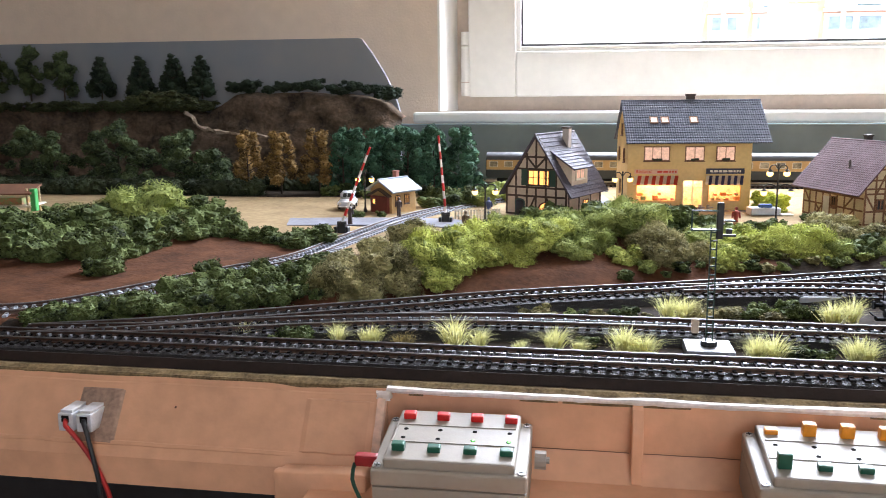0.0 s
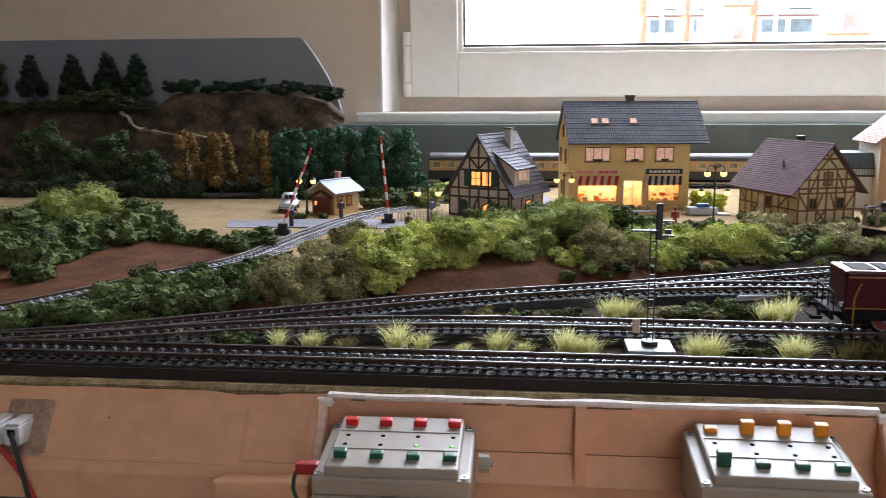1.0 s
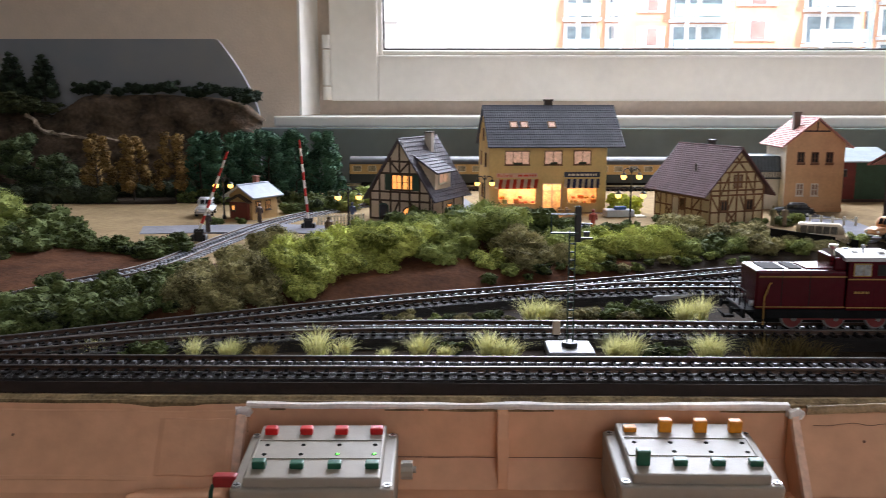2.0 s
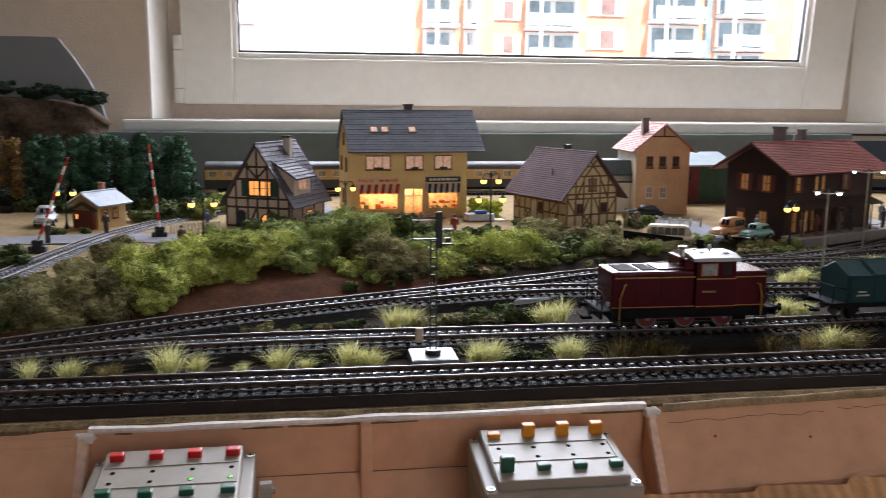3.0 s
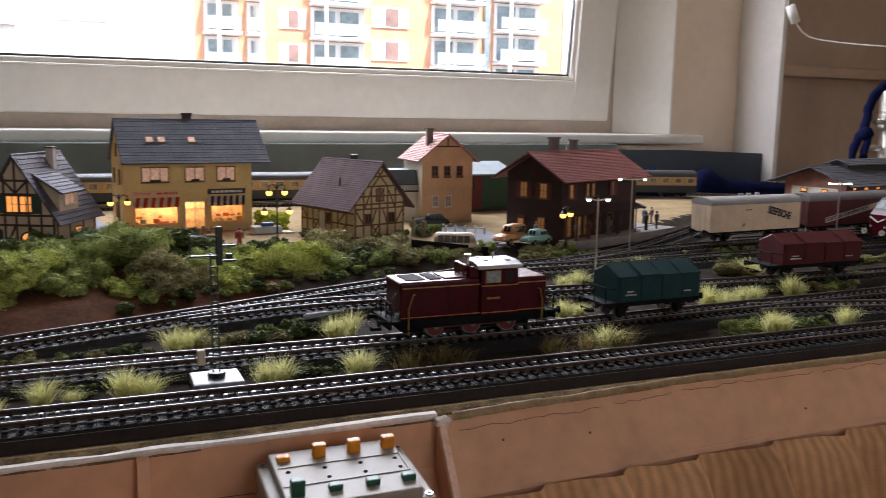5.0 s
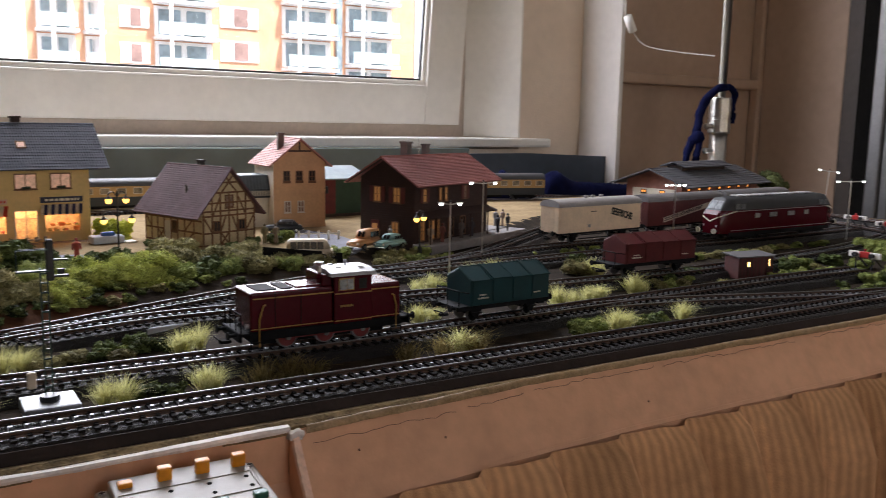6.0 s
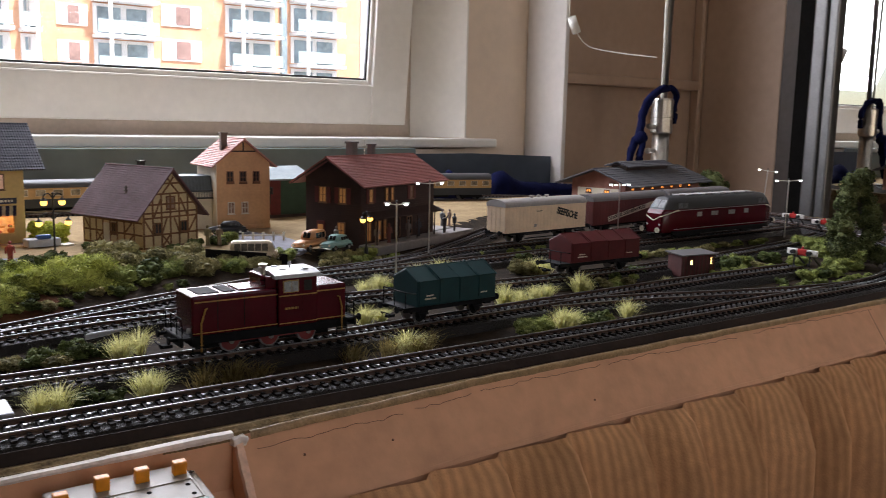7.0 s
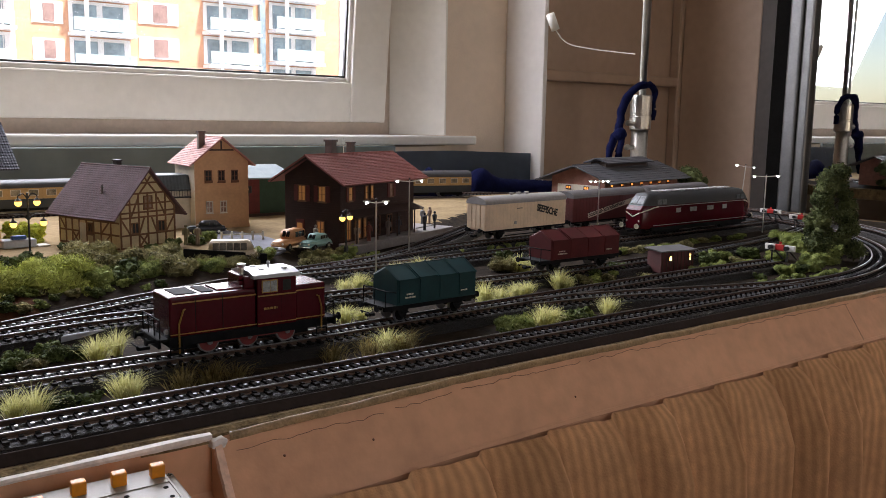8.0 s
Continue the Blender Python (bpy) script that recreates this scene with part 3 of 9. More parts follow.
# curtain hanging below the front board: overlapping pleats under a stitched hem
b = bm_new()
rows = []
n = 620
for i in range(n + 1):
    x = 0.03 + 1.25 * i / n
    u = (x + 0.016 * noise.noise((x * 9, 4, 0))) / 0.050
    fr_ = u - math.floor(u)
    lap = fr_ if fr_ < 0.93 else (1 - fr_) / 0.07 * 0.93
    fold = noise.noise((x * 13, 0, 0)) * 0.6 + noise.noise((x * 31, 5, 0)) * 0.3
    row = []
    for k in range(17):
        t = k / 16
        zz = -0.0455 + rise(x) - 0.75 * t ** 1.7
        amp, deep = 0.0030 + 0.027 * min(1, t * 5), 0.090 * min(1, t * 3.5)
        hem = 0.0006 if 0.0 < t < 0.12 and k % 2 else 0.0
        top = 0.0018 * (0.5 - lap) + 0.0012 * noise.noise((x * 60, 2, 0)) if k < 2 else 0.0
        row.append(b.verts.new((x + 0.006 * t * noise.noise((x * 9, 9, 0)), -0.0485 - amp * lap - deep * fold * t - hem - 0.006 * min(1, t * 6), zz + top)))
    rows.append(row)
for a, c in zip(rows, rows[1:]):
    for k in range(16):
        b.faces.new((a[k], a[k + 1], c[k + 1], c[k]))
cur = thing("curtain", None, "brown wood-patterned fabric curtain stapled below the front board", "curtain")
st = bm_new()
for a, c in zip(rows[::3], rows[1::3]):
    p, q = a[6].co + Vector((0, -0.0004, 0)), c[6].co + Vector((0.001, -0.0004, 0))
    rod(st, p, q, 0.00016, 4)
part("cloth", b, CURT, cur, smooth=True)
part("stitching", st, mat("hem_thread", (0.60, 0.42, 0.27), 0.8), cur, "fine pale stitches along the hem")


# painted-over patches, seams and screws on the front board
def slope_point(x, t, out=0.0):
    """A point on the leaning front board: t runs from its top to its foot."""
    return Vector((x, -0.0245 - 0.0215 * t, -0.0150 + rise(x) - 0.0310 * t)) + Vector((0, -0.82, 0.57)) * out
def slope_patch(name, x0, x1, t0, t1, h, mt, label):
    b = bm_new()
    n = 14
    rows = []
    for i in range(n + 1):
        x = x0 + (x1 - x0) * i / n
        w = 0.03 * noise.noise((x * 70, t0 * 9, 0))
        e = 0.0 if i in (0, n) else h
        rows.append([b.verts.new(slope_point(x, t, o)) for t, o in ((t0 + w - 0.02, -0.0002), (t0 + w, e), (t1 + w, e), (t1 + w + 0.02, -0.0002))])
    for a, c in zip(rows, rows[1:]):
        for j in range(3):
            b.faces.new((a[j], a[j + 1], c[j + 1], c[j]))
    bmesh.ops.recalc_face_normals(b, faces=b.faces)
    return solid(name, b, mt, label, "patch")
SEAM = mat("dark_seam", (0.22, 0.115, 0.07), 0.9)
slope_patch("patch_1", -0.185, -0.150, 0.10, 0.78, 0.0007, PEACH, "painted-over filler patch on the front board")
slope_patch("patch_2", -0.38, -0.186, 0.80, 0.84, 0.0005, PEACH, "painted-over seam along the front board")
slope_patch("patch_3", 0.20, 0.75, 0.93, 0.99, 0.0004, PEACH, "thin painted edge above the curtain")
for x0, x1, t0 in ((0.120, 0.200, 0.13), (0.208, 0.245, 0.11), (0.252, 0.345, 0.07), (0.352, 0.48, 0.08), (0.50, 0.66, 0.06), (0.70, 0.86, 0.08)):
    b = bm_new()
    nn = int((x1 - x0) / 0.003)
    tube(b, [slope_point(x0 + (x1 - x0) * i / nn, t0 + 0.05 * noise.noise(((x0 + (x1 - x0) * i / nn) * 45, t0 * 50, 0)) + 0.035 * noise.noise(((x0 + (x1 - x0) * i / nn) * 190, t0 * 90, 3)), 0.0003) for i in range(nn + 1)], 0.00016, 5)
    solid("crack", b, SEAM, "fine dark crack along the front board", "crack")
# Darker brown patch marks the peeled place behind the sockets.
slope_patch("patch_6", -0.306, -0.2822, 0.10, 0.82, 0.0006, mat("darker_patch_paint", (0.36, 0.23, 0.16), 0.7, vary=0.4, scale=70), "darker patch where the board is peeled behind the sockets")
for x in (0.655, 0.905):
    slope_patch("seam", x, x + 0.0008, 0.05, 0.98, 0.00012, SEAM, "dark joint between two front boards")
for x, t in ((-0.253, 0.3), (0.19, 0.45), (0.33, 0.6), (0.142, 0.35)):
    b = bm_new(); ball(b, slope_point(x, t, 0.0), 0.0007, 5)
    solid("nail_head", b, SEAM, "tiny dark nail head in the front board", "nail", "thing")

# ---- tracks ----
GAUGE = 0.0165
GREY_SLEEP = mat("grey_sleeper", (0.34, 0.36, 0.40), 0.6, vary=0.2, scale=100)
def strip_of(bm, line, prof):
    rows = []
    for i, p in enumerate(line):
        d = (line[min(i + 1, len(line) - 1)] - line[max(i - 1, 0)]).normalized()
        s = Vector((-d.y, d.x, 0))
        rows.append([bm.verts.new(p + s * u + Vector((0, 0, w))) for u, w in prof])
    k = len(prof)
    for a, c in zip(rows, rows[1:]):
        for j in range(k):
            bm.faces.new((a[j], c[j], c[(j + 1) % k], a[(j + 1) % k]))
    bm.faces.new(rows[0]); bm.faces.new(rows[-1][::-1])
    bmesh.ops.recalc_face_normals(bm, faces=bm.faces)
    return bm

def track(name, pts, label, bed=True, near=None, z=0.0, sl=None, lift=0.0, edge=False):
    """Rails on sleepers along points; near: a stretch (x from, x to) whose sleepers are single pieces."""
    sl = sl or SLEEP
    line = smooth_path([(x, y, z + lift) for x, y in pts], 0.012)
    th = thing(name, None, label, "railway track", "railway tracks", kind="structure")
    if bed:
        part("roadbed", strip_of(bm_new(), line, [(-0.0205, -0.0098 - lift), (0.0205, -0.0098 - lift), (0.0170, -0.0042), (0.0155, -0.0034), (-0.0155, -0.0034), (-0.0170, -0.0042)]), BEDM, th)
    if edge:
        part("board_edge", strip_of(bm_new(), line, [(-0.0222, -0.0100), (-0.0178, -0.0100), (-0.0178, -0.0054), (-0.0192, -0.0052)]), BOARDM, th, "smooth dark brown board edge below the gravel")
    for sgn in (-1, 1):
        u = sgn * GAUGE / 2 + sgn * 0.0004
        rail = part("rail", strip_of(bm_new(), line, [(u - 0.00045, -0.0006), (u + 0.00045, -0.0006), (u + 0.00045, -0.0001), (u + 0.0003, 0), (u - 0.0003, 0), (u - 0.00045, -0.0001)]), RAIL, th)
        part("rail_web", strip_of(bm_new(), line, [(u - 0.0013, -0.0027), (u + 0.0013, -0.0027), (u + 0.0012, -0.0022), (u + 0.0004, -0.0019), (u + 0.0004, -0.00061), (u - 0.0004, -0.00061), (u - 0.0004, -0.0019), (u - 0.0012, -0.0022)]), RAILSIDE, rail)
    total, nxt, bm, spots = 0.0, 0.0, bm_new(), []
    for a, c in zip(line, line[1:]):
        seg = (c - a).length
        while nxt <= total + seg:
            spots.append((a.lerp(c, (nxt - total) / seg), math.atan2(c.y - a.y, c.x - a.x)))
            nxt += 0.0066
        total += seg
    def one(bm, m=None):
        box(bm, -0.0013, -0.0148, -0.0036, 0.0013, 0.0148, -0.0022, m)
        for s in (-1, 1):
            box(bm, -0.0009, s * 0.0102 - 0.0013, -0.0022, 0.0009, s * 0.0102 + 0.0013, -0.0015, m)
            box(bm, -0.0009, s * 0.0068 - 0.0008, -0.0022, 0.0009, s * 0.0068 + 0.0008, -0.0016, m)
    t = bm_new(); one(t)
    me = mesh_of(t, "sleeper", sl)
    cts = bm_new()
    for p, a in spots:
        m = Matrix.Translation(p) @ Matrix.Rotation(a, 4, "Z")
        if near and near[0] <= p.x <= near[1] and p.y < 0.3:
            s = new("sleeper", me)
            s.parent, s.matrix_basis = th, m
        else:
            one(bm, m)
        # centre contact stud
        box(cts, -0.0007, -0.0011, -0.0022, 0.0007, 0.0011, -0.0006, m)
    part("sleepers", bm, sl, th, kind="stuff")
    part("studs", cts, STUD, th, "bright centre contact studs", kind="stuff")
    return th

XC, YC, RC = 0.68, 0.438, 0.43
def arc_of(xc, yc, r, a0, a1, step=12):
    return [(xc + r * math.sin(radians(a)), yc - r * math.cos(radians(a))) for a in range(a0, a1, step)]
FRONT = [(-1.1, 0.0085), (-0.6, 0.0085), (-0.2, 0.0085), (0.2, 0.0085), (0.5, 0.0085), (XC, 0.0085)] + arc_of(XC, YC, RC, 12, 180) + [(XC, 0.868), (0.3, 0.868), (-0.2, 0.868), (-0.34, 0.868)]
LOCO = [(-0.37, 0.018), (-0.30, 0.030), (-0.24, 0.050), (-0.17, 0.070), (-0.1, 0.080), (0.0, 0.082), (0.2, 0.081), (0.32, 0.087), (0.45, 0.093), (0.60, 0.099), (0.745, 0.098)]
LADDER = [(-0.37, 0.018), (-0.30, 0.044), (-0.229, 0.080), (-0.1, 0.143), (0.014, 0.186), (0.169, 0.249), (0.30, 0.292), (0.42, 0.32), (0.55, 0.40), (0.66, 0.475), (0.80, 0.56), (0.95, 0.60)]
S_RED = [(0.014, 0.178), (0.12, 0.196), (0.3, 0.184), (0.45, 0.170), (0.6, 0.168), (0.75, 0.182), (0.90, 0.205), (1.035, 0.243)]
S_V200 = [(0.30, 0.280), (0.45, 0.283), (0.6, 0.291), (0.8, 0.297), (1.07, 0.312)]
S_WHITE = [(0.36, 0.296), (0.46, 0.332), (0.56, 0.351), (0.70, 0.362), (0.85, 0.380), (1.08, 0.408)]
CROSSOVER = [(0.40, 0.085), (0.48, 0.070), (0.56, 0.045), (0.64, 0.022), (0.72, 0.010)]
CROSS = [(-0.90, 0.030), (-0.60, 0.040), (-0.46, 0.050), (-0.395, 0.064), (-0.354, 0.124), (-0.3215, 0.188), (-0.297, 0.225), (-0.281, 0.268), (-0.267, 0.37), (-0.248, 0.47), (-0.226, 0.54), (-0.196, 0.605), (-0.163, 0.655), (-0.11, 0.72), (-0.03, 0.79)]
OUTER = arc_of(0.70, 0.47, 0.50, 40, 150)
track("front_track", FRONT, "long dark model railway track along the front edge", near=(-0.42, 0.9), edge=True)
track("loco_track", LOCO, "dark model railway siding track under the red shunter", near=(-0.3, 0.55), lift=-0.0001)
track("ladder_track", LADDER, "dark model railway track leading to the station", lift=-0.0002)
track("red_wagon_track", S_RED, "dark model railway siding under the red wagon", lift=-0.0003)
track("diesel_track", S_V200, "dark model railway siding under the large diesel engine", lift=-0.0004)
track("goods_track", S_WHITE, "dark model railway siding under the goods vans", lift=-0.0005)
track("crossover_track", CROSSOVER, "dark model railway crossover between two tracks", lift=-0.0006)
track("crossing_track", CROSS, "grey model railway track over the level crossing", bed=False, z=0.0012, sl=GREY_SLEEP)
track("outer_curve", OUTER, "outer curve of model railway track at the layout's end", lift=-0.0003)

# grey turnout drive covers lying beside the ladder track
COVER = mat("grey_cover", (0.56, 0.60, 0.66), 0.28, vary=0.12, scale=60)
def cover(x, y, l, rot):
    b = bm_new()
    prism(b, [(-l / 2, -0.004), (l / 2, -0.004), (l / 2, 0.004), (-l / 2 + 0.012, 0.004)], "z", -0.0099, -0.0045)
    bev(b, 0.0006)
    th = solid("turnout_drive", b, COVER, "grey plastic turnout motor cover beside the track", "turnout drive", "thing", m=pose(x, y, 0, 0, 0, rot))
    tagged(th, group="turnout motors")
cover(0.116, 0.182, 0.052, 9); cover(0.111, 0.221, 0.030, 12); cover(-0.230, 0.054, 0.024, 20); cover(0.44, 0.263, 0.05, 3)

# ---- scenery ground ----
def lerp_at(pts, x):
    return float(np.interp(x, [p[0] for p in pts], [p[1] for p in pts]))
FOOT = [(-1.2, -0.05), (-0.5, 0.0), (-0.30, 0.065), (-0.211, 0.102), (-0.139, 0.150), (-0.064, 0.175), (-0.024, 0.196), (0.081, 0.24), (0.15, 0.268), (0.28, 0.318), (0.36, 0.375), (0.47, 0.43), (0.62, 0.49), (0.80, 0.60), (0.95, 0.68), (1.3, 0.78)]
cross_line = smooth_path([(x, y, 0) for x, y in CROSS], 0.015)
CL = np.array([(p.x, p.y) for p in cross_line])
def sm(t):
    t = min(1.0, max(0.0, t))
    return t * t * (3 - 2 * t)
def ground_z(x, y):
    f = lerp_at(FOOT, x)
    z = -0.0098 + 0.0085 * sm((y - f) / 0.035)
    nz = noise.noise((x * 18, y * 18, 0)) * 0.5 + noise.noise((x * 50, y * 50, 4)) * 0.25
    # planted bank before the village
    bank = math.exp(-((y - f - 0.115) / 0.065) ** 2) * sm((x + 0.26) / 0.07) * sm((0.12 - x) / 0.13)
    z += bank * (0.016 + 0.004 * nz)
    # hill before the field
    hill = math.exp(-((x + 0.48) / 0.10) ** 2 - ((y - 0.34) / 0.10) ** 2) * 0.009 + math.exp(-((x + 0.70) / 0.14) ** 2 - ((y - 0.30) / 0.1) ** 2) * 0.009
    z += hill * (1 + 0.3 * nz)
    d = float(np.min(np.hypot(CL[:, 0] - x, CL[:, 1] - y)))
    if d < 0.05 and y < 0.9:
        k = sm((d - 0.017) / 0.028)
        z = z * k + (-0.0025) * (1 - k) if y > f else z
    if y > 0.83:
        z = min(z, -0.0098) if x > -0.35 else z
    return z + 0.0004 * nz
b = bm_new()
NX, NY = 264, 112
grid = []
for j in range(NY + 1):
    y = -0.0115 + 1.02 * j / NY
    grid.append([b.verts.new((-1.14 + 2.42 * i / NX, y, ground_z(-1.14 + 2.42 * i / NX, y))) for i in range(NX + 1)])
DARKGROUND = mat("ballast_soil_and_tree_shade", (0.014, 0.010, 0.007), 1.0, spec=0.1, col2=(0.042, 0.029, 0.018), scale=70, bump=0.0012)
for j in range(NY):
    for i in range(NX):
        fc = b.faces.new((grid[j][i], grid[j][i + 1], grid[j + 1][i + 1], grid[j + 1][i]))
        c = fc.calc_center_median()
        f = lerp_at(FOOT, c.x)
        slope_z = abs(grid[j][i].co.z - grid[j + 1][i].co.z) + abs(grid[j][i].co.z - grid[j][i + 1].co.z)
        if c.y < f + (0.005 if c.x < 0.10 else 0.075 if c.x < 0.25 else 0.03) + 0.01 * noise.noise((c.x * 40, c.y * 40, 0)) and c.x > -0.45:
            fc.material_index = 1
        elif (c.y < f + 0.17 and c.x < 0.10 and c.x > -0.27) or (c.x <= -0.27 and c.y < 0.36 + 0.03 * noise.noise((c.x * 20, 0, 0))):
            fc.material_index = 2
        # Dark soil under the trees, partly standing for the shade they cast.
        if c.y > 0.665 + 0.012 * noise.noise((c.x * 25, 3, 0)) and c.x < -0.345:
            fc.material_index = 1
        fc.smooth = True
gr = part("ground", b, [SAND, DARKGROUND, EARTH], None, "sandy model landscape with dark track bed and red earth banks", True)
tagged(gr, category="ground", kind="structure")

# roads
def road(name, pts, w, label):
    line = smooth_path([(x, y, 0.0) for x, y in pts], 0.01)
    for p in line:
        p.z = max(ground_z(p.x, p.y), -0.0013) + 0.0006
    b = strip_of(bm_new(), line, [(-w, -0.004), (w, -0.004), (w, 0.0), (w - 0.001, 0.0003), (-w + 0.001, 0.0003), (-w, 0.0)])
    solid(name, b, ROADM, label, "road")
road("road_1", [(-0.36, 0.44), (-0.30, 0.455), (-0.22, 0.46), (-0.15, 0.445), (-0.05, 0.46), (0.06, 0.47), (0.14, 0.435), (0.22, 0.42), (0.28, 0.40), (0.34, 0.42), (0.36, 0.50), (0.345, 0.57)], 0.026, "pale grey model road through the village")
road("road_2", [(-0.03, 0.51), (-0.035, 0.60), (-0.05, 0.72)], 0.02, "pale grey side lane beside the yellow house")

# ---- backscene boards and cliff ----
b = bm_new(); rbox(b, -0.40, 0.985, -0.006, 0.88, 0.993, 0.0835, 0.0015)
solid("backdrop", b, TEAL, "low grey-green painted backscene board", "backscene")
SKYB = mat("painted_sky", (0.19, 0.225, 0.275), 0.6, col2=(0.27, 0.27, 0.28), scale=2.2)
b = bm_new()
prism(b, [(-1.35, -0.004), (-0.345, -0.004), (-0.345, 0.105), (-0.352, 0.130), (-0.368, 0.163), (-0.388, 0.195), (-0.404, 0.2165), (-0.410, 0.2185), (-1.35, 0.2185)], "y", 0.925, 0.933)
solid("backdrop_sky", b, SKYB, "grey-blue painted sky board with a curved end", "backscene")
b = bm_new()
prism(b, [(0.86, 0.0735), (1.00, 0.0740), (1.225, 0.0660), (1.225, -0.006), (0.86, -0.006)], "y", 0.960, 0.966)
solid("backdrop_end", b, mat("backscene_slate_blue", (0.050, 0.070, 0.098), 0.6, vary=0.2, scale=6), "dark grey-blue end piece of the backscene", "backscene")
# rock face with a terrace
b = bm_new()
NXR, NZR = 150, 26
TOP = [(-1.35, 0.115), (-0.90, 0.112), (-0.70, 0.112), (-0.655, 0.100), (-0.62, 0.118), (-0.60, 0.132), (-0.50, 0.134), (-0.40, 0.128), (-0.36, 0.118), (-0.335, 0.095)]
rows = []
for i in range(NXR + 1):
    x = -1.3 + 0.965 * i / NXR
    top = lerp_at(TOP, x) + 0.004 * noise.noise((x * 30, 0, 2))
    row = []
    for j in range(NZR + 1):
        t = j / NZR
        zz = -0.004 + (top + 0.004) * t
        lump = noise.fractal((x * 22, zz * 30, 0), 1.0, 2.0, 5) * 0.018 + noise.ridged_multi_fractal((x * 12, zz * 18, 3), 1.0, 2.0, 4, 1.0, 2.0) * 0.004
        y = 0.845 + 0.045 * t ** 0.8 - lump
        row.append(b.verts.new((x, min(y, 0.915), zz)))
    row.append(b.verts.new((x, 0.924, top + 0.002)))
    rows.append(row)
for a, c in zip(rows, rows[1:]):
    for j in range(NZR + 1):
        fc = b.faces.new((a[j], c[j], c[j + 1], a[j + 1]))
        fc.smooth = True
b.faces.ensure_lookup_table()
bmesh.ops.recalc_face_normals(b, faces=b.faces)
part_ = solid("cliff", b, ROCK, "brown plaster rock face with a terrace and path", "cliff", "thing")
b = bm_new()
strip_line = smooth_path([(-0.672, 0.852, 0.108), (-0.655, 0.844, 0.098), (-0.635, 0.832, 0.085), (-0.60, 0.828, 0.078), (-0.56, 0.828, 0.074), (-0.53, 0.826, 0.073)], 0.006)
strip_of(b, strip_line, [(-0.002, -0.004), (0.006, -0.003), (0.006, -0.0005), (0.003, 0.0004), (-0.002, -0.001)])
for v in b.verts:
    v.co += Vector(noise.noise_vector(v.co * 120)) * 0.0042
solid("cliff_path", b, mat("pale_plaster_path", (0.22, 0.17, 0.12), 0.95, vary=0.3, scale=60, bump=0.001), "pale plaster path winding up the cliff", "path")

# ---- model houses ----
def tiles(name, col, axis=0, period=0.0024, rough=0.5, relief=0.00025):
    """Roof covering with fine pantile waves across one axis."""
    m = mat(name, col, rough, vary=0.22, scale=55, spec=0.45 if rough < 0.5 else 0.2)
    n, l = m.node_tree.nodes, m.node_tree.links
    tc, w, bp = n.new("ShaderNodeTexCoord"), n.new("ShaderNodeTexWave"), n.new("ShaderNodeBump")
    w.bands_direction = "XYZ"[axis]
    w.inputs["Scale"].default_value, w.inputs["Distortion"].default_value = 1 / period / 3.2, 0.3
    l.new(tc.outputs["Object"], w.inputs["Vector"]); l.new(w.outputs["Fac"], bp.inputs["Height"])
    bp.inputs["Strength"].default_value, bp.inputs["Distance"].default_value = 1.0, relief
    l.new(bp.outputs[0], n["Principled BSDF"].inputs["Normal"])
    return m


def roof_slope(bm, e0, e1, r0, rows, t=0.0012, step=0.0007):
    """Rows of tiles from the eave line e0-e1 up to the ridge over e0 at r0."""
    e0, e1, r0 = Vector(e0), Vector(e1), Vector(r0)
    X, S = (e1 - e0), (r0 - e0)
    N = X.cross(S).normalized()
    if N.z < 0:
        N = -N
    prof = [(0.0, -t)]
    for i in range(rows):
        prof += [(i / rows, step), ((i + 1) / rows, 0.0001)]
    prof.append((1.0, -t))
    lo = [bm.verts.new(e0 + S * s + N * h) for s, h in prof]
    hi = [bm.verts.new(v.co + X) for v in lo]
    k = len(prof)
    fs = [bm.faces.new((lo[i], lo[(i + 1) % k], hi[(i + 1) % k], hi[i])) for i in range(k)]
    fs += [bm.faces.new(lo), bm.faces.new(hi[::-1])]
    bmesh.ops.recalc_face_normals(bm, faces=fs)
    return bm


WOODBROWN = mat("brown_frame", (0.16, 0.07, 0.03), 0.6, vary=0.2, scale=90)
CREAMFRAME = mat("cream_frame", (0.6, 0.55, 0.45), 0.6)
LIT = glow("lit_pane", (1.0, 0.40, 0.10), 0.42)
DIM = mat("dim_pane", (0.30, 0.20, 0.15), 0.2, vary=0.5, scale=150)
DARKPANE = mat("dark_pane", (0.03, 0.028, 0.028), 0.12, vary=0.3, scale=100)
CURTAINPANE = mat("curtained_pane", (0.62, 0.42, 0.33), 0.35, vary=0.35, scale=250)
CURTAINPANE.node_tree.nodes["Principled BSDF"].inputs["Emission Color"].default_value = (1.0, 0.55, 0.35, 1)
CURTAINPANE.node_tree.nodes["Principled BSDF"].inputs["Emission Strength"].default_value = 0.10


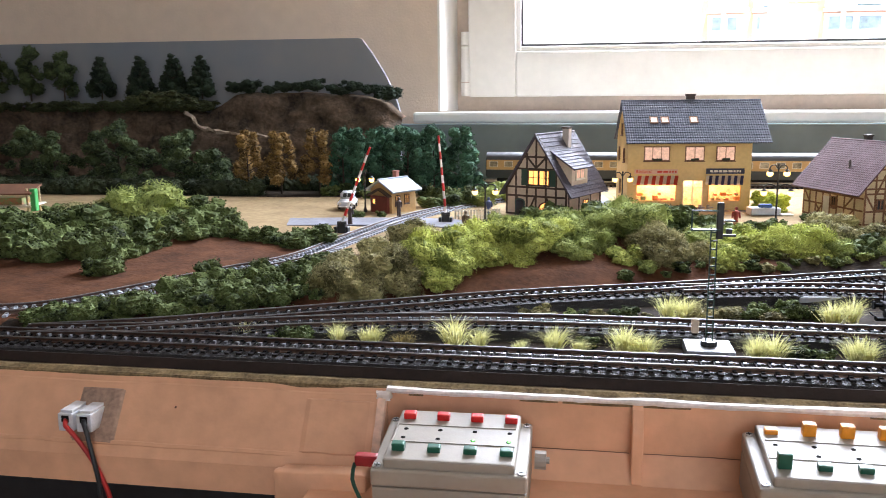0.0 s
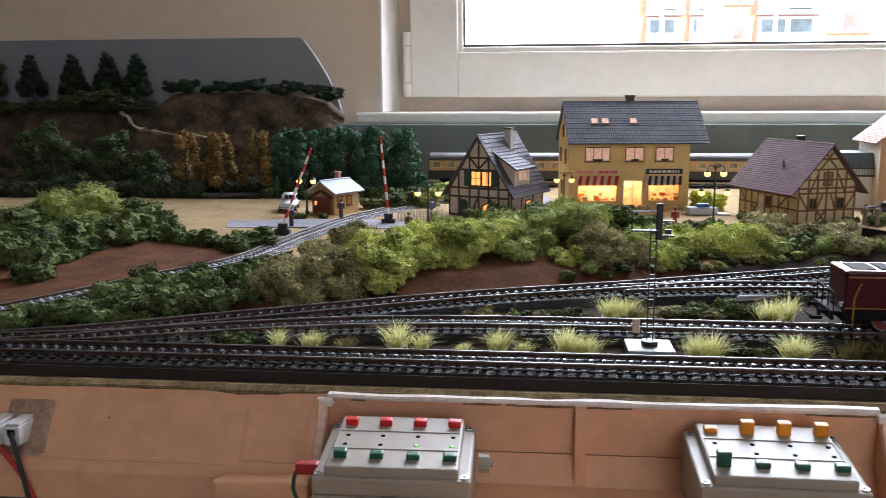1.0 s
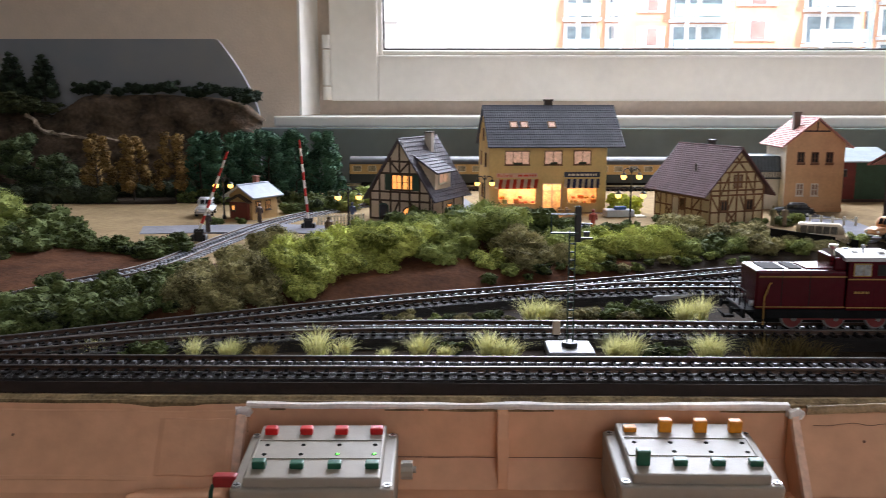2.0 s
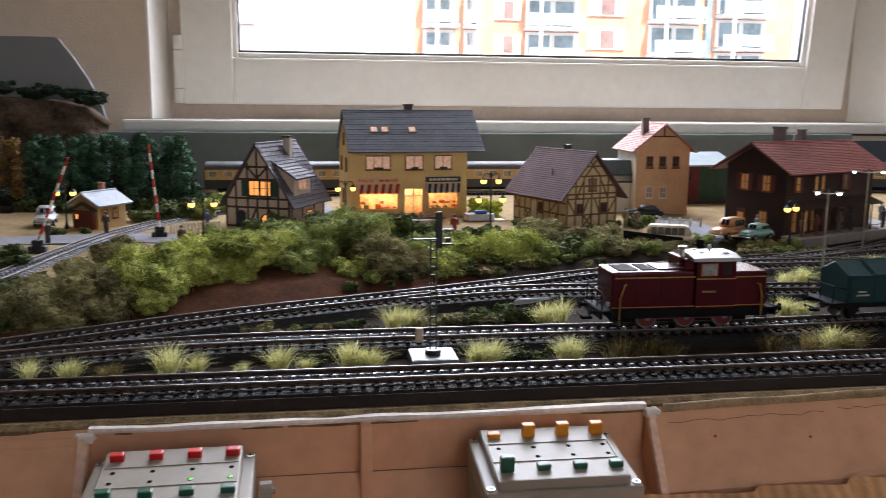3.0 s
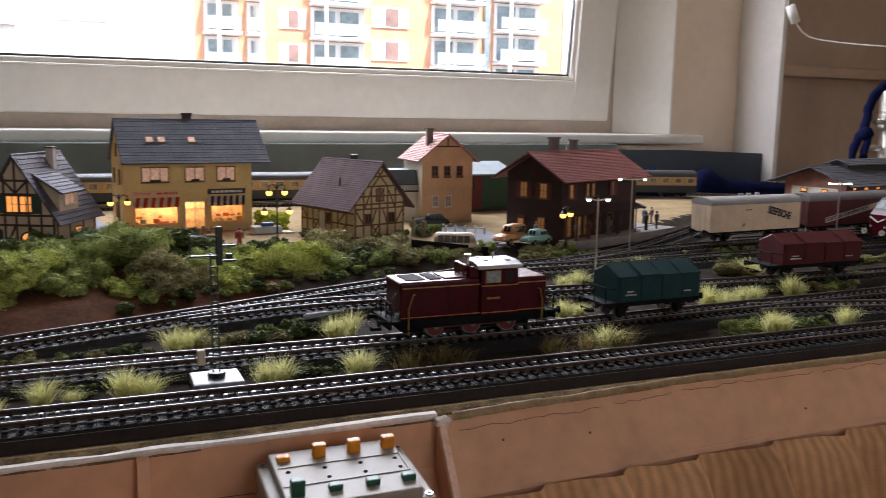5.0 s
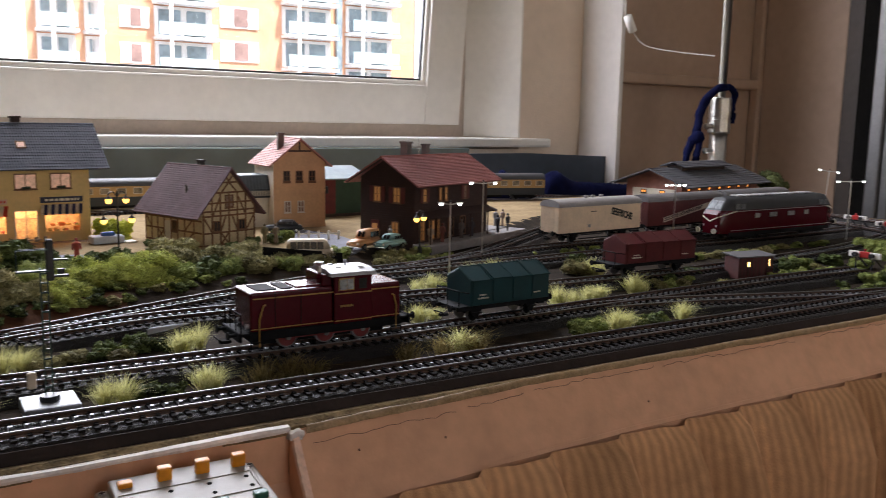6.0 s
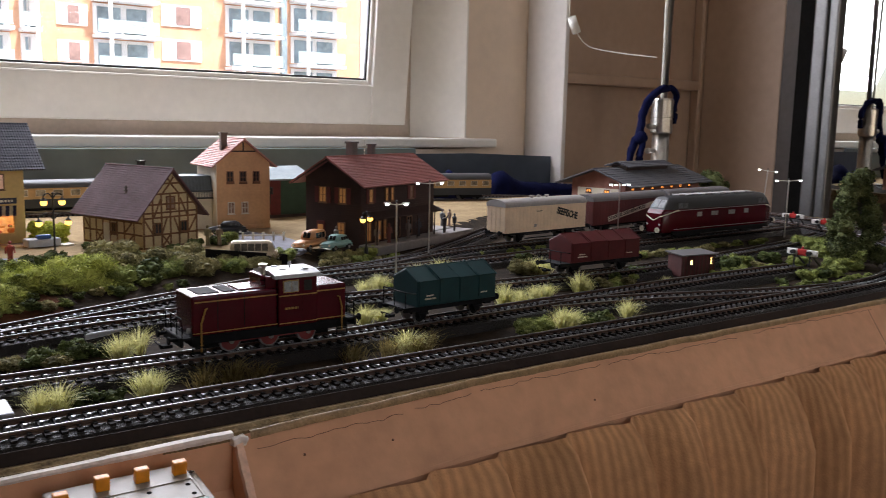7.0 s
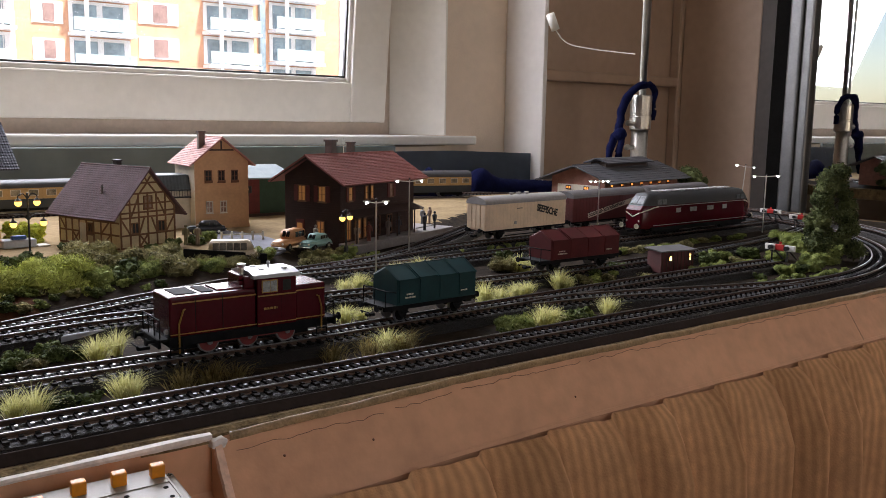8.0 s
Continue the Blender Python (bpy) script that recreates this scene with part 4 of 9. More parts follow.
def window(parent, m, w, h, frame_m, pane_m, cols=2, rows=1, fr=0.0011, sill=True, shutters=None):
    """A window on a wall: m lays its lower left corner, x along the wall, -y outward."""
    b = bm_new()
    box(b, 0, -0.0009, 0, fr, 0.0004, h, m); box(b, w - fr, -0.0009, 0, w, 0.0004, h, m)
    box(b, fr, -0.0009, 0, w - fr, 0.0004, fr, m); box(b, fr, -0.0009, h - fr, w - fr, 0.0004, h, m)
    for i in range(1, cols):
        box(b, w * i / cols - fr * 0.35, -0.0008, fr, w * i / cols + fr * 0.35, 0.0004, h - fr, m)
    for i in range(1, rows):
        box(b, fr, -0.0007, h * i / rows - fr * 0.25, w - fr, 0.0004, h * i / rows + fr * 0.25, m)
    win = part("window", b, frame_m, parent)
    b = bm_new(); box(b, fr * 0.5, -0.0003, fr * 0.5, w - fr * 0.5, 0.0003, h - fr * 0.5, m)
    part("pane", b, pane_m, win)
    if sill:
        b = bm_new(); box(b, -0.0006, -0.0016, -0.0009, w + 0.0006, 0.0003, -0.0001, m)
        part("sill", b, frame_m, win)
    if shutters:
        for x0 in (-w * 0.52, w * 1.02):
            b = bm_new(); box(b, x0, -0.0011, 0, x0 + w * 0.5, -0.0002, h, m)
            part("shutter", b, shutters, parent)
    return win


def beam(parent, m, p, q, w=0.0022, mt=None):
    """A straight timber on a wall from p to q (pairs in the wall's plane), 0.5 mm proud."""
    p, q = Vector((p[0], 0, p[1])), Vector((q[0], 0, q[1]))
    d = (q - p).normalized()
    s = Vector((-d.z, 0, d.x)) * w / 2
    b = bm_new()
    lo = [b.verts.new(m @ (v + Vector((0, 0.0004, 0)))) for v in (p - s, q - s, q + s, p + s)]
    hi = [b.verts.new(m @ (v + Vector((0, -0.0006, 0)))) for v in (p - s, q - s, q + s, p + s)]
    b.faces.new(lo); b.faces.new(hi[::-1])
    for k in range(4):
        b.faces.new((lo[k], lo[(k + 1) % 4], hi[(k + 1) % 4], hi[k]))
    bmesh.ops.recalc_face_normals(b, faces=b.faces)
    return part("beam", b, mt or WOODBROWN, parent)


def gable_walls(bm, w, d, he, hr, along="x", z0=-0.006):
    """The walls of a house w by d; the ridge runs along x or y."""
    if along == "x":
        prism(bm, [(0, z0), (d, z0), (d, he), (d / 2, hr), (0, he)], "x", 0, w)
    else:
        prism(bm, [(0, z0), (w, z0), (w, he), (w / 2, hr), (0, he)], "y", 0, d)
    return bm


def gable_roof(parent, w, d, he, hr, over, ends, rows, m, along="x", far=None):
    """Two slopes with overhang at the eaves (over) and at the gable ends (ends)."""
    far = ends if far is None else far
    half = (d if along == "x" else w) / 2
    dz = (hr - he) / half
    out = []
    for s in (0, 1):
        b = bm_new()
        if along == "x":
            ye = -over if s == 0 else d + over
            roof_slope(b, (-ends, ye, he - dz * over + 0.0014), (w + far, ye, he - dz * over + 0.0014), (-ends, d / 2, hr + 0.0014), rows)
        else:
            xe = -over if s == 0 else w + over
            roof_slope(b, (xe, -ends, he - dz * over + 0.0014), (xe, d + far, he - dz * over + 0.0014), (w / 2, -ends, hr + 0.0014), rows)
        out.append(part("roof", b, m, parent))
    b = bm_new()
    if along == "x":
        rod(b, (-ends, d / 2, hr + 0.0016), (w + far, d / 2, hr + 0.0016), 0.0011, 6)
    else:
        rod(b, (w / 2, -ends, hr + 0.0016), (w / 2, d + far, hr + 0.0016), 0.0011, 6)
    part("ridge", b, m, parent)
    return out


def chimney(parent, x, y, z0, z1, s, m, cap=None):
    b = bm_new(); box(b, x - s / 2, y - s / 2, z0, x + s / 2, y + s / 2, z1)
    c = part("chimney", b, m, parent)
    b = bm_new(); box(b, x - s * 0.62, y - s * 0.62, z1, x + s * 0.62, y + s * 0.62, z1 + s * 0.25)
    part("cap", b, cap or m, c)


def words(parent, text, m, size, mt, name="lettering", depth=0.00015, squeeze=1.0, bold=0.0):
    """Raised lettering from the built-in font, as a mesh; m lays its start, x along the text, z up."""
    cu = bpy.data.curves.new("t", "FONT")
    cu.body, cu.size, cu.extrude, cu.offset = text, size, depth, bold
    ob = bpy.data.objects.new("t", cu)
    scene.collection.objects.link(ob)
    bpy.context.view_layer.update()
    me = bpy.data.meshes.new_from_object(ob.evaluated_get(bpy.context.evaluated_depsgraph_get()))
    bpy.data.objects.remove(ob); bpy.data.curves.remove(cu)
    me.transform(m @ Matrix.Rotation(radians(90), 4, "X") @ Matrix.Diagonal((squeeze, 1, 1, 1)))
    me.name = name
    me.materials.clear(); me.materials.append(mt)
    o = new(name, me)
    o.parent = parent
    return o


def bars(parent, m, w, h, n, mt, seed=0):
    """Unreadable writing as plain bars."""
    b = bm_new()
    rnd = random.Random(seed)
    x = 0
    while x < w:
        l = min(w - x, h * rnd.uniform(0.8, 2.6))
        box(b, x, -0.0003, 0, x + l, 0.0001, h, m)
        x += l + h * 0.5
    return part("lettering", b, mt, parent)


# yellow corner house with two shops
YELLOW = mat("yellow_render", (0.68, 0.475, 0.20), 0.75, vary=0.10, scale=40, bump=0.0002, bscale=900)
SLATE = tiles("dark_roof_tiles", (0.080, 0.082, 0.105), 0, 0.0026, 0.6, 0.0004)
yh = thing("yellow_house", pose(-0.006, 0.583, -0.0005, 0, 0, 6), "yellow two-storey house with two lit shops and dark tiled roof", "house")
W, D, HE, HR = 0.138, 0.088, 0.0830, 0.1205
b = bm_new()
# front wall with openings for the two shop windows and the door
OPEN = [(0.010, 0.056, 0.009, 0.0285), (0.0625, 0.0855, 0.002, 0.0335), (0.091, 0.128, 0.009, 0.0285)]
xs = [0.0] + [v for o in OPEN for v in o[:2]] + [W]
for k in range(0, len(xs), 2):
    b = bm_new(); box(b, xs[k], 0, -0.006, xs[k + 1], 0.0015, HE); part("wall", b, YELLOW, yh)
for x0, x1, z0, z1 in OPEN:
    b = bm_new(); box(b, x0, 0, -0.006, x1, 0.0015, z0); part("wall", b, YELLOW, yh)
    b = bm_new(); box(b, x0, 0, z1, x1, 0.0015, HE); part("wall", b, YELLOW, yh)
b = bm_new()
box(b, 0, 0.0015, -0.006, 0.0015, D, HE); box(b, W - 0.0015, 0.0015, -0.006, W, D, HE); box(b, 0.0015, D - 0.0015, -0.006, W - 0.0015, D, HE)
wall = part("wall", b, YELLOW, yh)
for x0, x1 in ((0, 0.0015), (W - 0.0015, W)):
    b = bm_new(); prism(b, [(0, HE), (D, HE), (D / 2, HR)], "x", x0, x1); part("gable", b, YELLOW, yh)
b = bm_new(); box(b, 0.0015, 0.0016, 0.0385, W - 0.0015, D - 0.0016, 0.040)
part("storey_floor", b, CREAMFRAME, yh)
b = bm_new(); box(b, 0.002, 0.022, -0.004, W - 0.002, 0.023, 0.0384)
part("shop_back", b, mat("shop_wall", (0.85, 0.70, 0.52), 0.8, vary=0.4, scale=120), yh)
b = bm_new(); box(b, 0.012, 0.006, 0.0372, 0.084, 0.018, 0.0383); box(b, 0.096, 0.008, 0.0372, 0.126, 0.016, 0.0383)
part("shop_lamp", b, glow("shop_lamp", (1.0, 0.52, 0.22), 6), yh, "warm glowing shop lamp strip")
rnd = random.Random(5)
for x0, x1 in ((0.012, 0.054), (0.093, 0.126)):
    for i in range(13):
        x, z, s = rnd.uniform(x0, x1), rnd.choice((0.0095, 0.0095, 0.015)), rnd.uniform(0.0012, 0.0030)
        b = bm_new(); rbox(b, x - s, rnd.uniform(0.003, 0.008), z, x + s, 0.011, z + s * rnd.uniform(0.8, 2), 0.0004)
        part("shop_item", b, mat("goods", (rnd.uniform(0.2, 0.7), rnd.uniform(0.1, 0.4), rnd.uniform(0.03, 0.2)), 0.6), yh)
for x0, x1, z0, z1 in OPEN:
    b = bm_new(); f = 0.0012
    box(b, x0, -0.0006, z0, x0 + f, 0.0004, z1); box(b, x1 - f, -0.0006, z0, x1, 0.0004, z1)
    box(b, x0 + f, -0.0006, z0, x1 - f, 0.0004, z0 + f); box(b, x0 + f, -0.0006, z1 - f, x1 - f, 0.0004, z1)
    if x1 - x0 < 0.03:
        box(b, (x0 + x1) / 2 - 0.0006, -0.0004, z0 + f, (x0 + x1) / 2 + 0.0006, 0.0004, z1 - f); box(b, x0 + f, -0.0004, 0.024, x1 - f, 0.0004, 0.0252)
    part("shop_frame", b, YELLOW if x1 - x0 > 0.03 else CREAMFRAME, yh)
for x, w, pm in ((0.018, 0.029, CURTAINPANE), (0.064, 0.0215, CURTAINPANE), (0.0985, 0.021, CURTAINPANE)):
    window(yh, pose(x, 0, 0.055), w, 0.0165, WOODBROWN, pm, 3 if w > 0.025 else 2)
    b = bm_new()
    for k in range(9):
        ball(b, (x + w * (0.35 + 0.04 * k), -0.0015, 0.0568 + 0.0008 * noise.noise((k, x * 99, 0))), 0.0014, 4)
    part("flower_box", b, mat("dark_flowers", (0.04, 0.05, 0.03), 0.9), yh)
m_left = pose(0, D, 0, 0, 0, -90)
for u, z, w, h in ((0.018, 0.052, 0.010, 0.016), (0.056, 0.052, 0.010, 0.016), (0.037, 0.082, 0.010, 0.014), (0.030, 0.014, 0.010, 0.016)):
    window(yh, m_left @ pose(u, 0, z), w, h, WOODBROWN, DIM, 2)
def awning(parent, x0, x1, ma, mb):
    n = 12
    for i in range(n):
        a, c = x0 + (x1 - x0) * i / n, x0 + (x1 - x0) * (i + 1) / n
        k = -0.003
        b = bm_new()
        vs = [b.verts.new(v) for v in ((a, -0.0008, 0.0385), (c, -0.0008, 0.0385), (c + k, -0.010, 0.031), (a + k, -0.010, 0.031), (a + k, -0.0102, 0.0288), (c + k, -0.0102, 0.0288))]
        b.faces.new(vs[:4]); b.faces.new((vs[3], vs[2], vs[5], vs[4]))
        bmesh.ops.solidify(b, geom=b.faces[:], thickness=0.0004)
        part("awning_stripe", b, ma if i % 2 else mb, parent)
AW_R, AW_W = mat("awning_red", (0.55, 0.05, 0.02), 0.7), mat("awning_cream", (0.70, 0.62, 0.48), 0.7)
AW_B = mat("awning_blue", (0.035, 0.035, 0.10), 0.7)
awning(yh, 0.008, 0.0575, AW_R, AW_W); awning(yh, 0.0885, 0.130, AW_B, AW_W)
b = bm_new(); box(b, 0.008, -0.0009, 0.0405, 0.0565, -0.0001, 0.0455)
sg = part("sign_board", b, mat("sign_pink", (0.62, 0.36, 0.26), 0.6), yh)
words(sg, "Bäckerei", pose(0.0095, -0.0010, 0.0417), 0.0046, AW_R, squeeze=1.1)
bars(sg, pose(0.0335, -0.0008, 0.0418), 0.0215, 0.0022, 6, AW_R, 2)
b = bm_new(); box(b, 0.0880, -0.0009, 0.0405, 0.1305, -0.0001, 0.0465)
sg = part("sign_board", b, mat("sign_dark", (0.025, 0.025, 0.05), 0.5), yh)
bars(sg, pose(0.0925, -0.0008, 0.0422), 0.034, 0.0024, 6, AW_W, 3)
gable_roof(yh, W, D, HE, HR, 0.010, 0.003, 17, SLATE, far=0.019)
for x in (0.026, 0.0385, 0.071):
    th_ = math.atan2(HR - HE, D / 2)
    mm = pose(x, 0.0135, HE + (HR - HE) * 0.307 + 0.0024) @ pose(0, 0, 0, math.degrees(th_) - 90)
    b = bm_new(); fr = 0.0012
    box(b, 0, -0.001, 0, fr, 0.001, 0.0105, mm); box(b, 0.0095 - fr, -0.001, 0, 0.0095, 0.001, 0.0105, mm); box(b, fr, -0.001, 0, 0.0095 - fr, 0.001, fr, mm); box(b, fr, -0.001, 0.0105 - fr, 0.0095 - fr, 0.001, 0.0105, mm)
    sk = part("skylight", b, WOODBROWN, yh)
    b = bm_new(); box(b, fr * 0.6, -0.0006, fr * 0.6, 0.0095 - fr * 0.6, 0.0004, 0.0105 - fr * 0.6, mm)
    part("pane", b, CURTAINPANE, sk)
chimney(yh, 0.078, D / 2 + 0.006, 0.108, 0.1275, 0.0085, mat("dark_brick_chimney", (0.055, 0.035, 0.03), 0.8))
b = bm_new()
for k in range(3):
    x = 0.07 + 0.009 * k
    rbox(b, x, -0.016, 0.003, x + 0.006, -0.012, 0.0042, 0.0003); rod(b, (x + 0.003, -0.014, -0.003), (x + 0.003, -0.014, 0.003), 0.0004, 5)
    rbox(b, x, -0.0112, 0.001, x + 0.003, -0.0085, 0.006, 0.0003)
cafe = solid("cafe_furniture", b, mat("bistro_metal", (0.3, 0.25, 0.2), 0.5), "small bistro tables and chairs before the shop door", "furniture", "thing", m=pose(-0.006, 0.583, 0, 0, 0, 6))
b = bm_new(); rbox(b, -0.001, -0.0175, -0.006, 0.139, -0.0005, -0.0012, 0.0008)
solid("shop_pavement", b, mat("brown_paving", (0.10, 0.06, 0.04), 0.8, scale=120, vary=0.3), "low brown paved terrace before the shops", "terrace", "structure", m=pose(-0.006, 0.583, 0, 0, 0, 6))

# half-timbered house with a steep roof and a dormer
PLASTER = mat("pale_plaster", (0.58, 0.47, 0.36), 0.8, vary=0.12, scale=60)
TIMBER = mat("dark_timber", (0.055, 0.032, 0.022), 0.7, vary=0.25, scale=120)
hh = thing("half_timbered_house", pose(-0.139, 0.530, -0.0005, 0, 0, -24), "half-timbered house with steep dark roof, dormer and lit window", "house")
W, D, HE, HR = 0.074, 0.090, 0.031, 0.0865
b = bm_new(); gable_walls(b, W, D, HE, HR, "y")
part("wall", b, PLASTER, hh)
f = Matrix.Identity(4)
sl = lambda z: W / 2 * (HR - z) / (HR - HE)
for z in (0.0015, 0.0215, 0.031, 0.051, 0.064):
    h = min(W / 2 - 0.001, sl(z) - 0.001)
    beam(hh, f, (W / 2 - h, z), (W / 2 + h, z), 0.0021, TIMBER)
for x in (0.001, 0.0125, 0.026, 0.037, 0.049, 0.061, 0.073):
    top = HE + (HR - HE) * (1 - abs(x - W / 2) / (W / 2)) - 0.002
    if x in (0.026, 0.049, 0.0125, 0.061):
        beam(hh, f, (x, 0.001), (x, top), 0.0021, TIMBER)
    elif x == 0.037:
        beam(hh, f, (x, 0.051), (x, top), 0.0021, TIMBER); beam(hh, f, (x, 0.001), (x, 0.031), 0.0021, TIMBER)
    else:
        beam(hh, f, (x, 0.001), (x, HE - 0.001), 0.0021, TIMBER)
beam(hh, f, (0.001, HE - 0.001), (0.0355, HR - 0.001), 0.0021, TIMBER); beam(hh, f, (W - 0.001, HE - 0.001), (W - 0.0355, HR - 0.001), 0.0021, TIMBER)
beam(hh, f, (0.027, 0.002), (0.036, 0.021), 0.0021, TIMBER); beam(hh, f, (0.0135, 0.020), (0.025, 0.002), 0.0021, TIMBER); beam(hh, f, (0.026, 0.064), (0.037, 0.052), 0.0021, TIMBER); beam(hh, f, (0.049, 0.064), (0.037, 0.052), 0.0021, TIMBER); beam(hh, f, (0.050, 0.020), (0.060, 0.002), 0.0021, TIMBER)
GREENSH = mat("dark_green_paint", (0.015, 0.05, 0.035), 0.5)
for x in (0.0275, 0.0405):
    window(hh, pose(x, 0, 0.0335), 0.0125, 0.0165, TIMBER, LIT, 2, 2, 0.0009)
for x in (0.0195, 0.0535):
    b = bm_new(); box(b, x, -0.0012, 0.033, x + 0.007, -0.0003, 0.0505); part("shutter", b, GREENSH, hh)
def arch(parent, x0, w, h, mt, pane, name):
    pts = [(x0, 0.0), (x0 + w, 0.0)] + [(x0 + w / 2 + w / 2 * math.cos(radians(a)), h - w * 0.3 + w * 0.3 * math.sin(radians(a))) for a in range(0, 181, 20)]
    b = bm_new(); prism(b, pts, "y", -0.0008, 0.0003)
    d = part(name, b, mt, parent)
    pts2 = [(x0 + w / 2 + (px_ - x0 - w / 2) * 0.8, 0.0012 + pz * 0.86) for px_, pz in pts]
    b = bm_new(); prism(b, pts2, "y", -0.0011, -0.0007); part("pane", b, pane, d)
arch(hh, 0.0115, 0.012, 0.0185, GREENSH, DARKPANE, "door")
arch(hh, 0.040, 0.024, 0.0165, TIMBER, LIT, "arched_window")
m_r = pose(W, 0, 0, 0, 0, 90)
for u in (0.004, 0.03, 0.06, 0.086):
    beam(hh, m_r, (u, 0), (u, HE), 0.0022, TIMBER)
window(hh, m_r @ pose(0.04, 0, 0.004), 0.014, 0.012, TIMBER, LIT, 2)
gable_roof(hh, W, D, HE, HR, 0.007, 0.004, 15, tiles("dark_violet_tiles", (0.075, 0.066, 0.080), 1, 0.0026, 0.65, 0.0004), "y")
# dormer on the side slope
b = bm_new(); prism(b, [(0.040, 0.046), (0.0735, 0.032), (0.0735, 0.0530), (0.045, 0.0690)], "y", 0.012, 0.052)
dm = part("dormer", b, PLASTER, hh)
b = bm_new(); roof_slope(b, (0.0785, 0.008, 0.0515), (0.0785, 0.056, 0.0515), (0.0425, 0.008, 0.0745), 8)
# Dormer tiles are a paler copy, the light falling there put into colour.
part("dormer_roof", b, tiles("dark_violet_tiles_lit", (0.085, 0.080, 0.098), 1, 0.0026, 0.65, 0.0004), dm)
window(dm, pose(0.0737, 0.021, 0.0395, 0, 0, 90), 0.022, 0.0115, CREAMFRAME, CURTAINPANE, 2)
chimney(hh, 0.045, 0.058, 0.055, 0.0925, 0.0075, mat("pale_chimney", (0.55, 0.48, 0.42), 0.8), TIMBER)

# barn-like half-timbered house with a brown tiled roof
BTIMB = mat("brown_timber", (0.17, 0.075, 0.028), 0.7, vary=0.25, scale=120)
BPLAST = mat("cream_plaster", (0.58, 0.46, 0.27), 0.8, vary=0.15, scale=60)
bn = thing("timbered_cottage", pose(0.219, 0.483, -0.0005, 0, 0, 20), "half-timbered cottage with a broad violet-brown tiled roof", "house")
W, D, HE, HR = 0.068, 0.102, 0.041, 0.079
b = bm_new(); gable_walls(b, W, D, HE, HR, "y")
part("wall", b, BPLAST, bn)
f = Matrix.Identity(4)
for z, i in ((0.0008, 0), (0.0135, 0), (0.031, 0), (0.036, 1), (0.055, 1), (0.0655, 1), (0.0445, 1)):
    h = W / 2 - 0.001 if z < HE else W / 2 * (HR - z) / (HR - HE) - 0.001
    beam(bn, f, (W / 2 - h, z), (W / 2 + h, z), 0.0018, BTIMB)
for x in (0.001, 0.012, 0.0225, 0.0335, 0.0445, 0.0555, 0.067):
    beam(bn, f, (x, 0), (x, min(0.055, HE + (HR - HE) * (1 - abs(x - W / 2) / (W / 2)) - 0.002)), 0.0018, BTIMB)
for p, q in (((0.0015, 0.030), (0.012, 0.014)), ((0.0665, 0.030), (0.056, 0.014)), ((0.0225, 0.014), (0.029, 0.030)), ((0.0445, 0.014), (0.038, 0.030)), ((0.024, 0.055), (0.034, 0.066)), ((0.044, 0.055), (0.034, 0.066)), ((0.0225, 0.0005), (0.0335, 0.0135)), ((0.0335, 0.0005), (0.0225, 0.0135)), ((0.034, 0.0665), (0.030, 0.072)), ((0.034, 0.0665), (0.038, 0.072)), ((0.013, 0.031), (0.022, 0.050)), ((0.055, 0.031), (0.046, 0.050)), ((0.001, 0.040), (0.033, 0.078)), ((0.067, 0.040), (0.035, 0.078))):
    beam(bn, f, p, q, 0.0017, BTIMB)
window(bn, pose(0.0285, 0, 0.039), 0.011, 0.0135, BTIMB, DIM, 2)
for x in (0.0135, 0.0455):
    window(bn, pose(x, 0, 0.0145), 0.009, 0.0115, BTIMB, DARKPANE, 2)
m_l = pose(0, D, 0, 0, 0, -90)
for u in (0.002, 0.013, 0.024, 0.036, 0.048, 0.06, 0.072, 0.088):
    beam(bn, m_l, (u, 0), (u, HE), 0.0018, BTIMB)
for z in (0.0008, 0.014, 0.0265, 0.039):
    beam(bn, m_l, (0.001, z), (D - 0.001, z), 0.0018, BTIMB)
for p, q in (((0.002, 0.028), (0.013, 0.014)), ((0.024, 0.001), (0.036, 0.0135)), ((0.036, 0.001), (0.024, 0.0135)), ((0.072, 0.014), (0.087, 0.028)), ((0.0725, 0.001), (0.087, 0.0135))):
    beam(bn, m_l, p, q, 0.0017, BTIMB)
b = bm_new(); box(b, 0.0375, -0.0009, 0.0005, 0.0475, 0.0003, 0.023, m_l)
dd = part("door", b, CREAMFRAME, bn)
window(bn, m_l @ pose(0.0505, 0, 0.012), 0.008, 0.012, BTIMB, DARKPANE, 2)
b = bm_new()
for k in range(4):
    box(b, 0.0365, -0.003 - 0.002 * k, -0.004, 0.0485, -0.001 - 0.002 * k, 0.0015 - 0.001 * k, m_l)
part("steps", b, COVER, bn)
gable_roof(bn, W, D, HE, HR, 0.011, 0.006, 24, tiles("violet_brown_tiles", (0.120, 0.062, 0.068), 1, 0.0024, 0.7, 0.0006), "y")
chimney(bn, W / 2 + 0.006, 0.055, 0.070, 0.0850, 0.006, BLACK)
b = bm_new(); rod(b, (0.010, 0.040, 0.046), (0.010, 0.040, 0.062), 0.0009, 6)
for k in range(3):
    box(b, 0.0085, 0.0385, 0.0535 + 0.003 * k, 0.0115, 0.0415, 0.0543 + 0.003 * k)
part("vent_pipe", b, TIMBER, bn)

